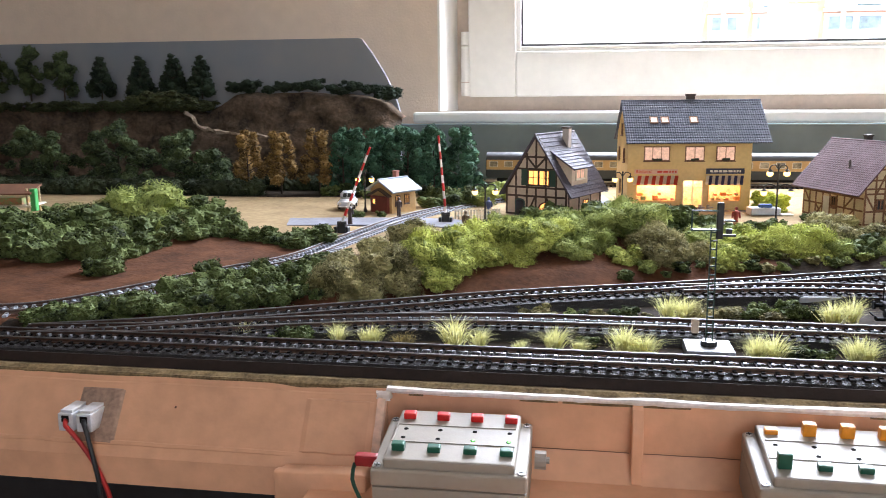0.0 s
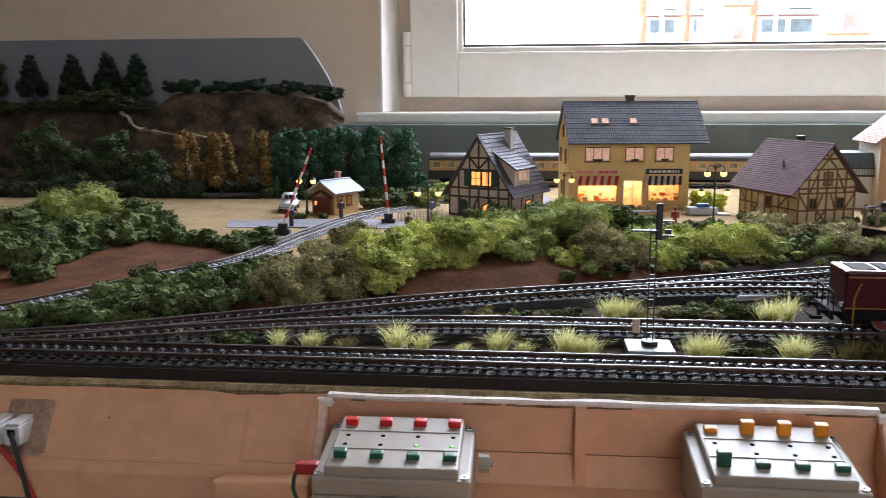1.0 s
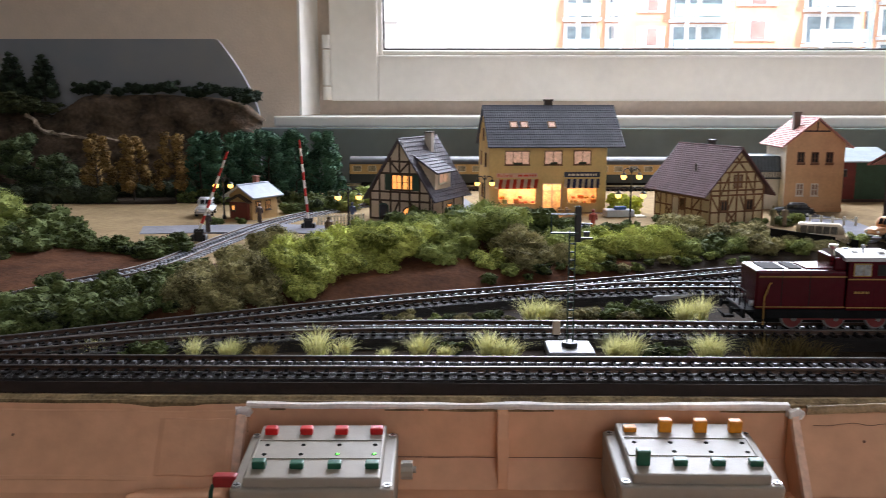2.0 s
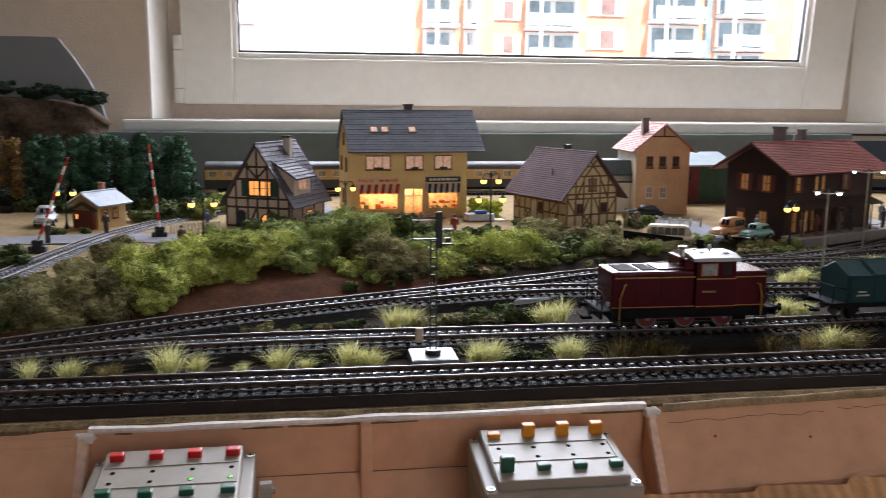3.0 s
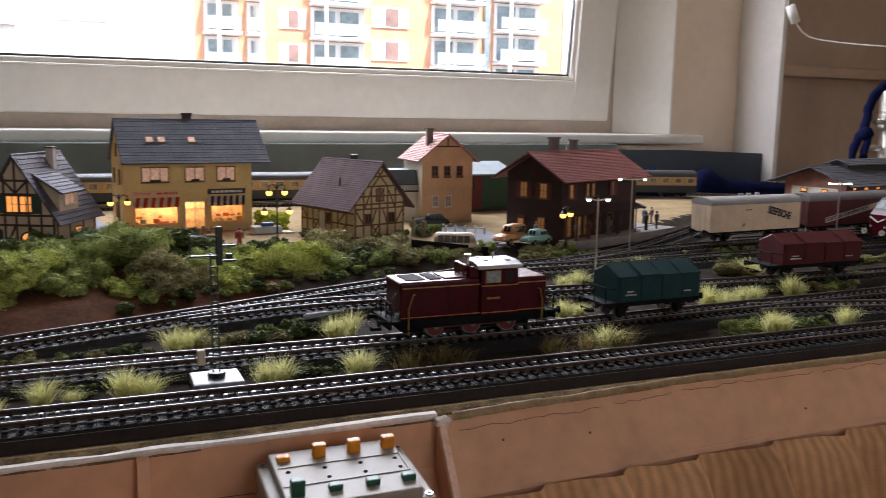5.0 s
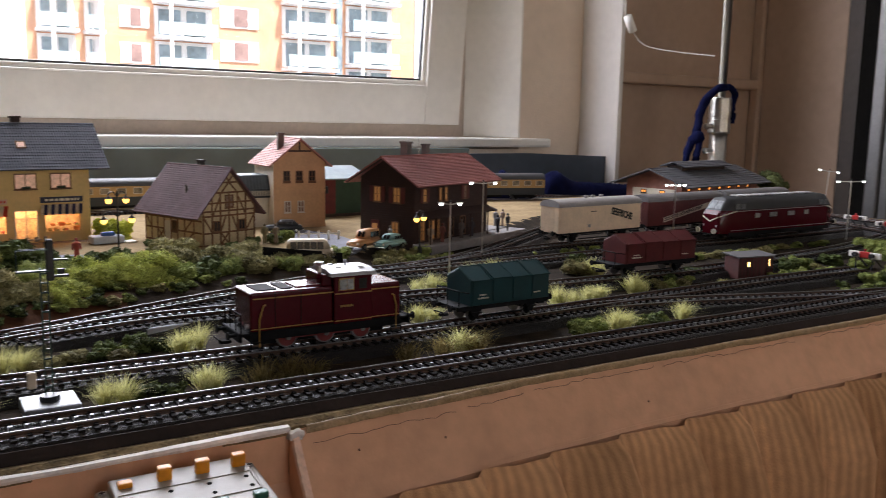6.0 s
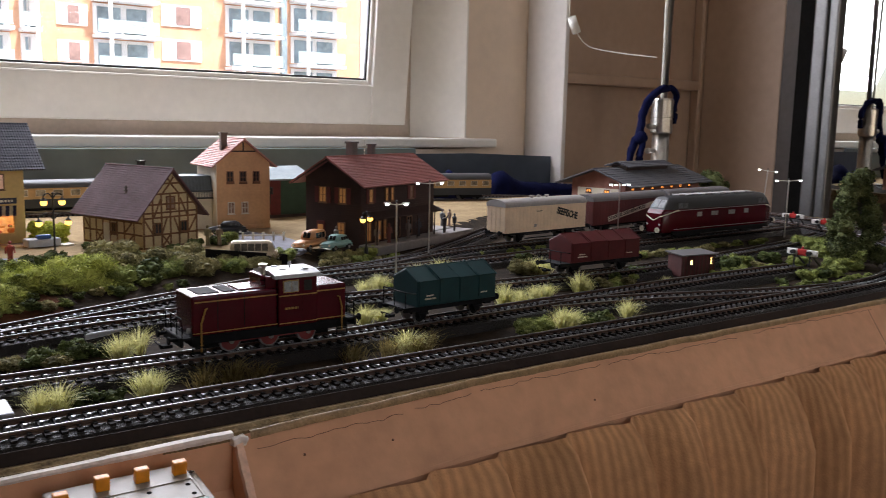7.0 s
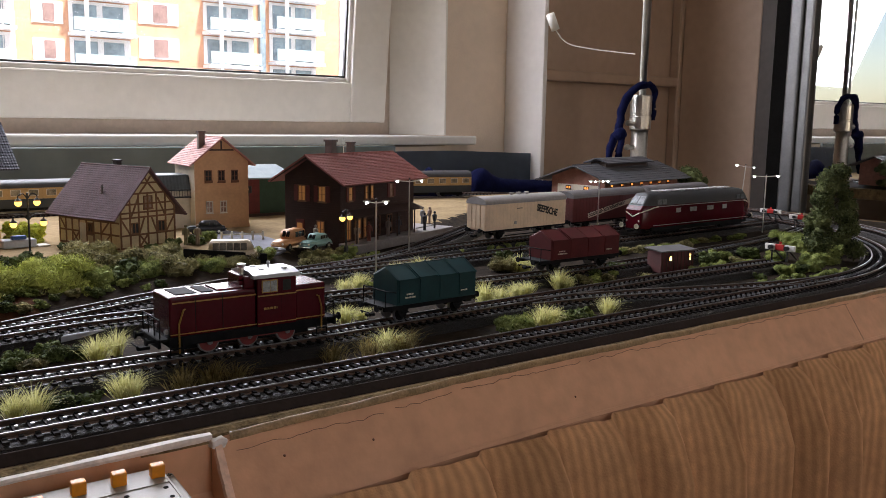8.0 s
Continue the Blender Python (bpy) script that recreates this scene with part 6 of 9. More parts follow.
for s in (-1, 1):
    b = bm_new(); rbox(b, s * 0.0585 - 0.001, -0.0158, 0.0080, s * 0.0585 + 0.001, 0.0158, 0.0138, 0.0005); part("buffer_beam", b, FRAMEB, v60)
    b = bm_new(); box(b, min(s * 0.053, s * 0.0585), -0.0155, 0.0120, max(s * 0.053, s * 0.0585), 0.0155, 0.0132); part("platform", b, FRAMEB, v60)
    buffers(v60, s * 0.0595, s)
    for y in (-0.0145, -0.005, 0.005, 0.0145):
        rails_bent(v60, [(s * 0.0578, y, 0.013), (s * 0.0578, y, 0.0245)], 0.0004)
    rails_bent(v60, [(s * 0.0578, -0.0145, 0.0245), (s * 0.0578, 0.0145, 0.0245)], 0.0004)
    rails_bent(v60, [(s * 0.0578, -0.0145, 0.0190), (s * 0.0578, 0.0145, 0.0190)], 0.0003)


def running_gear(parent, length, bogies=False, r=0.0055):
    """Axles with guards, sole bars, buffers for a wagon of that body length."""
    for s in (-1, 1):
        b = bm_new(); box(b, -length / 2, s * 0.0125 - 0.0008, 0.0095, length / 2, s * 0.0125 + 0.0008, 0.0122); part("sole_bar", b, FRAMEB, parent)
        buffers(parent, s * length / 2, s)
    xs = [s * length * 0.30 for s in (-1, 1)] if not bogies else [s * length * 0.36 + d for s in (-1, 1) for d in (-0.014, 0.014)]
    for x in xs:
        wheelset(parent, x, r, FRAMEB)
        for s in (-1, 1):
            b = bm_new(); prism(b, [(x - 0.006, 0.0095), (x + 0.006, 0.0095), (x + 0.002, 0.0035), (x - 0.002, 0.0035)], "y", s * 0.0118 - 0.0006, s * 0.0118 + 0.0006); box(b, x - 0.0055, s * 0.0128 - 0.0005, 0.0068, x + 0.0055, s * 0.0128 + 0.0005, 0.0078)
            part("axle_guard", b, FRAMEB, parent)
    if not bogies:
        for s in (-1, 1):
            b = bm_new(); rod(b, (xs[0] + 0.008, s * 0.0115, 0.0045), (xs[1] - 0.008, s * 0.0115, 0.0045), 0.0006, 6); part("brake_rod", b, FRAMEB, parent)


def lid_wagon(name, m, body_m, label, group=""):
    """Covered wagon with pitched hinged lids and an end platform."""
    th = thing(name, m, label, "goods wagon", "goods wagons")
    L = 0.098
    running_gear(th, L)
    b = bm_new(); box(b, -L / 2, -0.0135, 0.0118, L / 2, 0.0135, 0.0128); part("floor", b, FRAMEB, th)
    b = bm_new(); prism(b, [(-0.0148, 0.0128), (0.0148, 0.0128), (0.0148, 0.0312), (0.0, 0.0385), (-0.0148, 0.0312)], "x", -0.0375, 0.0475)
    bmesh.ops.bevel(b, geom=list(b.edges), offset=0.0004, segments=1, affect="EDGES"); body = part("body", b, body_m, th)
    for k in range(4):
        x0 = -0.0375 + 0.02125 * k
        for s in (-1, 1):
            b = bm_new()
            vs = [b.verts.new(p) for p in ((x0 + 0.0012, s * 0.0156, 0.0310), (x0 + 0.0200, s * 0.0156, 0.0310), (x0 + 0.0200, s * 0.0004, 0.0386), (x0 + 0.0012, s * 0.0004, 0.0386))]
            fc = b.faces.new(vs)
            bmesh.ops.recalc_face_normals(b, faces=b.faces)
            bmesh.ops.solidify(b, geom=b.faces[:], thickness=0.0007)
            part("lid", b, body_m, th)
        b = bm_new(); tube(b, [Vector((x0 + 0.0206, -0.0160, 0.0306)), Vector((x0 + 0.0206, 0, 0.0396)), Vector((x0 + 0.0206, 0.0160, 0.0306))], 0.0006, 6); part("lid_rib", b, body_m, th)
        for s in (-1, 1):
            b = bm_new(); box(b, x0 + 0.002, s * 0.0150 - 0.0004, 0.0150, x0 + 0.0028, s * 0.0150 + 0.0004, 0.0305); part("stanchion", b, body_m, th)
    for s in (-1, 1):
        bars(th, pose(-0.030, -0.0153, 0.0175), 0.011, 0.0011, 3, CREAMFRAME, 7) if s < 0 else None
    bars(th, pose(-0.0285, -0.0153, 0.0198), 0.007, 0.0011, 3, CREAMFRAME, 8); bars(th, pose(0.030, -0.0153, 0.0175), 0.007, 0.0010, 3, CREAMFRAME, 9)
    rails_bent(th, [(-0.0482, -0.0135, 0.0125), (-0.0482, -0.0135, 0.0240), (-0.0375, -0.0135, 0.0220)], 0.0005); rails_bent(th, [(-0.0482, 0.0135, 0.0125), (-0.0482, 0.0135, 0.0240), (-0.0375, 0.0135, 0.0220)], 0.0005)
    rails_bent(th, [(-0.0482, -0.0135, 0.0240), (-0.0482, 0.0135, 0.0240)], 0.0005); rails_bent(th, [(-0.0482, 0, 0.0125), (-0.0482, 0, 0.0240)], 0.0004)
    return th


lid_wagon("lid_wagon", pose(0.3040, 0.0870, 0, 0, 0, 2.5) @ Matrix.Diagonal((0.80, 0.94, 0.94, 1)), mat("wagon_green", (0.003, 0.036, 0.041), 0.45, spec=0.3, vary=0.15, scale=70), "dark green goods wagon with hinged roof lids")
lid_wagon("lid_wagon", pose(0.530, 0.1685, 0) @ Matrix.Diagonal((1.03, 0.98, 0.96, 1)), mat("wagon_oxide", (0.085, 0.010, 0.011), 0.45, spec=0.3, vary=0.18, scale=70), "oxide red goods wagon with hinged roof lids")


def van(name, m, L, body_m, roof_m, label, text=None, boards=24, bogies=False):
    """Covered van with barrel roof."""
    th = thing(name, m, label, "goods wagon", "goods wagons")
    running_gear(th, L, bogies)
    b = bm_new(); box(b, -L / 2, -0.0145, 0.0115, L / 2, 0.0145, 0.0385); part("body", b, body_m, th)
    n = boards
    for s in (-1, 1):
        for k in range(n):
            x = -L / 2 + L * k / n
            b = bm_new(); box(b, x + 0.0001, s * 0.0145 - 0.0004, 0.0120, x + L / n - 0.0001, s * 0.0145 + 0.0004, 0.0380); part("plank", b, body_m, th)
    for s in (-1, 1):
        for k in range(4):
            y = -0.0140 + 0.0072 * k
            b = bm_new(); rbox(b, s * L / 2 - 0.0006, y, 0.0120, s * L / 2 + 0.0006, y + 0.0064, 0.0395, 0.0002); part("end_panel", b, body_m, th)
    prof = [(0.0158 * math.cos(radians(a)), 0.0378 + 0.0072 * math.sin(radians(a)) ** 0.8) for a in range(0, 181, 15)]
    b = bm_new(); prism(b, prof, "x", -L / 2 - 0.0012, L / 2 + 0.0012); part("roof", b, roof_m, th, smooth=False)
    return th


WHITEV = mat("van_cream", (0.84, 0.64, 0.45), 0.5, vary=0.10, scale=60)
ROOFG = mat("van_roof_grey", (0.30, 0.28, 0.27), 0.5, vary=0.15, scale=50)
BROWNV = mat("van_brown", (0.11, 0.020, 0.018), 0.5, vary=0.18, scale=60)
BTEXT = mat("black_print", (0.02, 0.018, 0.016), 0.6)
M_WV = pose(0.633, 0.3575, 0, 0, 0, 5) @ Matrix.Diagonal((0.97, 1, 1.10, 1))
wv = van("refrigerator_van", M_WV, 0.138, WHITEV, ROOFG, "cream refrigerator van with grey roof and black lettering")
words(wv, "SEEFISCHE", pose(0.0160, -0.0152, 0.0285, 0, 12, 0), 0.0100, BTEXT, squeeze=0.82, bold=0.00035)
bars(wv, pose(-0.018, -0.0150, 0.0318), 0.009, 0.0008, 2, BTEXT, 1); bars(wv, pose(-0.022, -0.0150, 0.016), 0.004, 0.003, 2, ROOFG, 4)
for x in (-0.012, 0.0, 0.014):
    b = bm_new(); rod(b, (x, 0, 0.0445), (x, 0, 0.0468), 0.0022, 12); rod(b, (x, 0, 0.0466), (x, 0, 0.0474), 0.0028, 12); part("roof_vent", b, ROOFG, wv)
bv = van("covered_van", pose(0.788, 0.3725, 0, 0, 0, 6.5) @ Matrix.Diagonal((1, 1, 1.10, 1)), 0.150, BROWNV, mat("van_roof_dark", (0.13, 0.12, 0.12), 0.5), "brown covered goods van with slanted white slogan board")
b = bm_new(); box(b, -0.0470, -0.0158, -0.0026, 0.0480, -0.0153, 0.0030, pose(0, 0, 0.0240, 0, -8.5, 0)); bd_ = part("slogan_board", b, CREAMW, bv)
words(bd_, "Stückgut-Schnellverkehr", pose(-0.0455, -0.0160, 0.0160, 0, -8.5, 0), 0.0078, BTEXT, squeeze=1.0)
van("covered_van", pose(0.947, 0.3905, 0, 0, 0, 6.5) @ Matrix.Diagonal((1, 1, 1.10, 1)), 0.150, BROWNV, mat("van_roof_dark", (0.13, 0.12, 0.12), 0.5), "brown covered goods van behind the large diesel engine")

# large red diesel with a rounded nose
v2 = thing("main_line_diesel", pose(0.873, 0.2985, 0, 0, 0, 2.2) @ Matrix.Diagonal((1.12, 1.06, 1.08, 1)), "dark red diesel engine with black upper body and white nose line", "locomotive")
def v200_section(t, x):
    """Half outline (y, z) at x; t is 0 in the middle and 1 at the nose tip."""
    w = 0.0170 * (1 - 0.42 * t ** 2.5)
    return [(w * 0.94, 0.0085), (w, 0.0115), (w, 0.0290), (w * 0.985, 0.0335), (w * 0.94, 0.0400), (w * 0.76, 0.0453), (w * 0.36, 0.0470 - 0.0008 * t), (0.0, 0.0475 - 0.0010 * t)]
def rake(t, x, zz):
    """The windscreens lean back above the waist."""
    return x - math.copysign(0.016 * t * max(0.0, zz - 0.029) / 0.0185, x)
b = bm_new()
HL = 0.1020
stations = [(-HL * (1 - 0.0), 1.0)] + [(-HL + 0.024 * k / 8, 1 - k / 8) for k in range(1, 9)] + [(x, 0.0) for x in np.linspace(-0.07, 0.07, 15)] + [(HL - 0.024 * k / 8, 1 - k / 8) for k in range(8, 0, -1)] + [(HL, 1.0)]
rings = []
for x, t in stations:
    h = v200_section(t, x)
    rings.append([b.verts.new((rake(t, x, zz), y, zz)) for y, zz in h] + [b.verts.new((rake(t, x, zz), -y, zz)) for y, zz in h[-2::-1]])
k = len(rings[0])
for a, c in zip(rings, rings[1:]):
    for j in range(k - 1):
        fc = b.faces.new((a[j], a[j + 1], c[j + 1], c[j]))
        zc = fc.calc_center_median().z
        fc.material_index = 1 if zc > 0.0325 and True else 0
        fc.smooth = True
for a in (rings[0], rings[-1]):
    for j in range(k // 2):
        vs = [a[j], a[j + 1], a[k - 2 - j], a[k - 1 - j]]
        fc = b.faces.new(list(dict.fromkeys(vs)))
        fc.material_index = 1 if fc.calc_center_median().z > 0.0335 else 0
bmesh.ops.recalc_face_normals(b, faces=b.faces)
part("body", b, [LRED, mat("engine_upper_grey", (0.022, 0.022, 0.024), 0.6, vary=0.15, scale=60)], v2)
for s in (-1, 1):
    b = bm_new(); box(b, -0.088, s * 0.0172 - 0.0003, 0.0116, 0.088, s * 0.0172 + 0.0003, 0.0122); part("lining", b, ROOFG, v2)
    b = bm_new(); box(b, -0.080, s * 0.0172 - 0.0003, 0.0322, 0.080, s * 0.0172 + 0.0003, 0.0329); part("lining", b, ROOFG, v2)
    b = bm_new(); rbox(b, -0.090, s * 0.0155 - 0.001, 0.0055, 0.090, s * 0.0155 + 0.001, 0.0100, 0.0006); part("skirt", b, FRAMEB, v2)
    for x in (-0.078, -0.0695, 0.0695, 0.078):
        b = bm_new(); box(b, x - 0.0034, s * 0.0165 - 0.0006, 0.0348, x + 0.0034, s * 0.0165 + 0.0006, 0.0405); part("cab_window", b, mat("cab_glass_bright", (0.16, 0.17, 0.18), 0.12, vary=0.4, scale=300), v2)
    for x, w in ((-0.045, 0.004), (-0.018, 0.006), (0.014, 0.006), (0.042, 0.004)):
        b = bm_new(); box(b, x - w, s * 0.0171 - 0.0004, 0.0245, x + w, s * 0.0171 + 0.0004, 0.0295); part("side_grille", b, ROOFG if w < 0.005 else mat("cab_glass", (0.30, 0.28, 0.28), 0.15, vary=0.5, scale=200), v2)
    for x in (-0.060, 0.060):
        b = bm_new(); rbox(b, x - 0.022, s * 0.0140 - 0.001, 0.0030, x + 0.022, s * 0.0140 + 0.001, 0.0080, 0.0006); part("bogie_frame", b, FRAMEB, v2)
    buffers(v2, s * 0.1015, s)
    for yy in (-0.0105, 0.0105):
        b = bm_new(); ball(b, (s * 0.1005, yy * 0.8, 0.0170), 0.0020, 8); part("headlamp", b, LROOF, v2)
        b = bm_new(); lathe(b, [(0.0030, 0), (0.0030, 0.0008), (0.0022, 0.0008), (0.0022, 0.0)], 14, Matrix.Translation((s * 0.1075, yy, 0.0118)) @ Matrix.Rotation(radians(90 * s), 4, "Y")); part("buffer_ring", b, CREAMW, v2)
    b = bm_new(); tube(b, [Vector((s * 0.0800, -0.0170, 0.0325)), Vector((s * 0.0860, -0.0167, 0.0318)), Vector((s * 0.0945, -0.0144, 0.0292)), Vector((s * 0.1021, -0.0095, 0.0262)), Vector((s * 0.1023, 0.0, 0.0215)), Vector((s * 0.1021, 0.0095, 0.0262)), Vector((s * 0.0945, 0.0144, 0.0292)), Vector((s * 0.0860, 0.0167, 0.0318)), Vector((s * 0.0800, 0.0170, 0.0325))], 0.0007, 6); part("nose_line", b, CREAMW, v2, "white V line on the nose")
    for yy in (-1, 1):
        b = bm_new()
        vs = [b.verts.new(p) for p in ((s * 0.0970, yy * 0.0007, 0.0352), (s * 0.0970, yy * 0.0088, 0.0352), (s * 0.0898, yy * 0.0076, 0.0436), (s * 0.0898, yy * 0.0007, 0.0436))]
        b.faces.new(vs); bmesh.ops.solidify(b, geom=b.faces[:], thickness=0.0005); part("windscreen", b, mat("cab_glass_bright", (0.16, 0.17, 0.18), 0.12, vary=0.4, scale=300), v2)
for x in (-0.06, 0.06):
    for d in (-0.014, 0.014):
        wheelset(v2, x + d, 0.0054, FRAMEB)
rnd = random.Random(3)
for kx in range(11):
    x = -0.062 + 0.0125 * kx
    b = bm_new(); rbox(b, x - 0.004, -0.006, 0.0472, x + 0.004, 0.006, 0.0487, 0.0005); part("roof_box", b, LROOF if kx % 2 else ROOFG, v2)
    b = bm_new(); rod(b, (x + 0.006, -0.004, 0.047), (x + 0.006, 0.004, 0.0478), 0.0012, 8); part("roof_fan", b, LROOF, v2)


# passenger coaches on the rear track
COACH_LOW, COACH_UP = mat("coach_black_green", (0.009, 0.015, 0.018), 0.4), mat("coach_ochre", (0.42, 0.26, 0.10), 0.45)
COACH_ROOF = mat("coach_roof", (0.040, 0.040, 0.043), 0.5)
def coach(m, L, label):
    th = thing("passenger_coach", m, label, "passenger coach", "passenger coaches")
    b = bm_new(); box(b, -L / 2, -0.0160, 0.0085, L / 2, 0.0160, 0.0205); part("lower_body", b, COACH_LOW, th)
    b = bm_new(); box(b, -L / 2, -0.0160, 0.0206, L / 2, 0.0160, 0.0370); part("upper_body", b, COACH_UP, th)
    prof = [(0.0166 * math.cos(radians(a)), 0.0365 + 0.0105 * math.sin(radians(a)) ** 0.7) for a in range(0, 181, 12)]
    b = bm_new(); prism(b, prof, "x", -L / 2, L / 2)
    for v in b.verts:
        if abs(v.co.x) > L / 2 - 0.001:
            v.co.z -= 0.0015
    part("roof", b, COACH_ROOF, th)
    for x in (-L / 2 - 0.0008, L / 2 + 0.0008):
        b = bm_new(); rbox(b, x - 0.0012, -0.006, 0.010, x + 0.0012, 0.006, 0.036, 0.0006); part("gangway", b, FRAMEB, th)
    n = int(L / 0.0205)
    for k in range(n):
        x = -L / 2 + L * (k + 0.5) / n
        for s in (-1, 1):
            b = bm_new(); box(b, x - 0.0062, s * 0.0160 - 0.0004, 0.0245, x + 0.0062, s * 0.0160 + 0.0004, 0.0330); w = part("window", b, CREAMFRAME, th)
            b = bm_new(); box(b, x - 0.0056, s * 0.0162 - 0.0004, 0.0250, x + 0.0056, s * 0.0162 + 0.0004, 0.0325); part("pane", b, mat("coach_pane", (0.22, 0.19, 0.14), 0.12, vary=0.6, scale=120) if k == 0 and s < 0 else bpy.data.materials["coach_pane"], w)
    for x in (-L * 0.36, L * 0.36):
        for d in (-0.014, 0.014):
            wheelset(th, x + d, 0.0054, FRAMEB)
        for s in (-1, 1):
            b = bm_new(); rbox(b, x - 0.021, s * 0.0125 - 0.001, 0.0035, x + 0.021, s * 0.0125 + 0.001, 0.0084, 0.0005); part("bogie_frame", b, FRAMEB, th)
    b = bm_new(); rbox(b, -L * 0.2, -0.012, 0.0045, L * 0.2, 0.012, 0.0084, 0.0006); part("underframe_box", b, FRAMEB, th)
coach(pose(-0.068, 0.868, 0), 0.262, "ochre and blackish green passenger coach behind the houses")
coach(pose(0.205, 0.868, 0), 0.262, "ochre and blackish green passenger coach behind the cottage")
coach(pose(0.792, 0.846, 0, 0, 0, -15), 0.262, "ochre and blackish green passenger coach on the curve by the shed")

# ---- control boxes ----
BOXM = mat("box_grey_plastic", (0.320, 0.280, 0.228), 0.45, vary=0.06, scale=40, bump=0.00005, bscale=900)
SCREW = mat("screw_steel", (0.6, 0.6, 0.6), 0.3, metal=1.0)
BTN_R, BTN_G = mat("button_red", (0.60, 0.012, 0.010), 0.35), mat("button_green", (0.010, 0.10, 0.055), 0.35)
BTN_O = mat("button_orange", (0.80, 0.28, 0.010), 0.4)
GREENLED = glow("green_led", (0.15, 1.0, 0.10), 0.6)
def control_box(m, top_m, tall, lit, label):
    """Box with two rows of push buttons; tall: height of each top-row button and of the first lower one."""
    th = thing("control_box", m, label, "control box", "control boxes on the shelf")
    b = bm_new(); rbox(b, -0.0335, -0.0245, -0.0265, 0.0335, 0.0235, -0.0086, 0.0012, 2); part("lower_shell", b, BOXM, th)
    b = bm_new(); rbox(b, -0.0338, -0.0248, -0.0082, 0.0338, 0.0238, 0.0, 0.0016, 3); lid = part("lid", b, BOXM, th)
    b = bm_new(); rbox(b, -0.0285, -0.0225, -0.001, 0.0285, 0.0235, 0.0042, 0.0012, 3); rp = part("raised_panel", b, BOXM, lid)
    b = bm_new()
    for y0, y1 in ((-0.0072, -0.0067), (0.0085, 0.0090)):
        box(b, -0.0275, y0, 0.0040, 0.0275, y1, 0.0046)
    for x0 in (-0.0275, 0.0270):
        box(b, x0, -0.0067, 0.0040, x0 + 0.0005, 0.0085, 0.0046)
    part("label_frame", b, BOXM, lid)
    for x in (-0.0312, 0.0312):
        for y in (-0.0212, 0.0205):
            b = bm_new(); rod(b, (x, y, -0.0004), (x, y, 0.0006), 0.0017, 14)
            s = part("screw", b, SCREW, lid)
            b = bm_new(); box(b, x - 0.0012, y - 0.00025, 0.0006, x + 0.0012, y + 0.00025, 0.0008); box(b, x - 0.00025, y - 0.0012, 0.0006, x + 0.00025, y + 0.0012, 0.0008); 
            part("slot", b, BLACK, lid)
    for i in range(4):
        x = -0.0230 + 0.0158 * i
        for y, mt, h in ((0.0158, top_m, tall[i]), (-0.0135, BTN_G, tall[4] if i == 0 else 0.0026)):
            b = bm_new(); rbox(b, x - 0.0029, y - 0.0020, 0.0040, x + 0.0029, y + 0.0020, 0.0042 + h, 0.0007, 2)
            part("push_button", b, mt, th)
        for y, on in ((0.0048, False), (-0.0032, i in lit)):
            b = bm_new(); rod(b, (x, y, 0.0040), (x, y, 0.00430), 0.00108, 14); hole = part("led_hole", b, MATTB, th)
            if on:
                b = bm_new(); rod(b, (x + 0.0002, y, 0.0043), (x + 0.0002, y, 0.0045), 0.0007, 10); part("led", b, GREENLED, hole, "glowing green diode")
    return th
cb1 = control_box(pose(-0.1062, -0.0555, -0.0248, 6.5, 0, 1.0), BTN_R, (0.0030, 0.0030, 0.0030, 0.0030, 0.0034), (2, 3), "grey plastic control box with red and green push buttons")
cb2 = control_box(pose(0.0555, -0.0530, -0.0238, 6, 0, -0.5), BTN_O, (0.0022, 0.0058, 0.0058, 0.0056, 0.0068), (), "grey plastic control box with orange and green push buttons")
b = bm_new(); rod(b, (-0.0705, -0.050, -0.032), (-0.0655, -0.050, -0.032), 0.0042, 14); rod(b, (-0.0655, -0.050, -0.032), (-0.0640, -0.050, -0.032), 0.0016, 8)
sc = solid("side_plug", b, BOXM, "round grey plug in the side of the control box", "plug", "thing")
plug = thing("red_plug", None, "red plastic plug with a green wire beside the box", "plug")
b = bm_new(); rbox(b, -0.1485, -0.0725, -0.0305, -0.1385, -0.0675, -0.0255, 0.0008, 2); part("plug_body", b, mat("plug_red", (0.30, 0.008, 0.012), 0.4), plug)
b = bm_new(); tube(b, smooth_path([(-0.1485, -0.0715, -0.0295), (-0.148, -0.078, -0.034), (-0.143, -0.082, -0.042), (-0.138, -0.083, -0.049)], 0.003), 0.0009, 6); part("wire", b, mat("green_wire", (0.01, 0.06, 0.03), 0.5), plug, smooth=True)

# ---- colour light signal mast ----
SIGG = mat("signal_green", (0.016, 0.045, 0.030), 0.5, vary=0.2, scale=200)
sg = thing("signal_mast", pose(0.0165, 0.048, -0.0095), "dark green lattice signal mast on a grey foot", "railway signal")
b = bm_new(); rbox(b, -0.0125, -0.0120, 0, 0.0125, 0.0125, 0.0058, 0.0012, 2); part("foot", b, mat("foot_grey", (0.27, 0.285, 0.31), 0.4, spec=0.4, vary=0.2, scale=90), sg, "grey base plate")
b = bm_new(); rod(b, (0, 0, 0.0055), (0, 0, 0.0085), 0.0045, 12); part("socket", b, BLACK, sg)
for s in (-1, 1):
    b = bm_new(); box(b, s * 0.0016 - 0.0003, -0.0006, 0.008, s * 0.0016 + 0.0003, 0.0006, 0.070); part("post", b, SIGG, sg)
for kz in range(13):
    b = bm_new(); box(b, -0.0016, -0.0003, 0.012 + 0.0046 * kz, 0.0016, 0.0003, 0.0128 + 0.0046 * kz); part("rung", b, SIGG, sg)
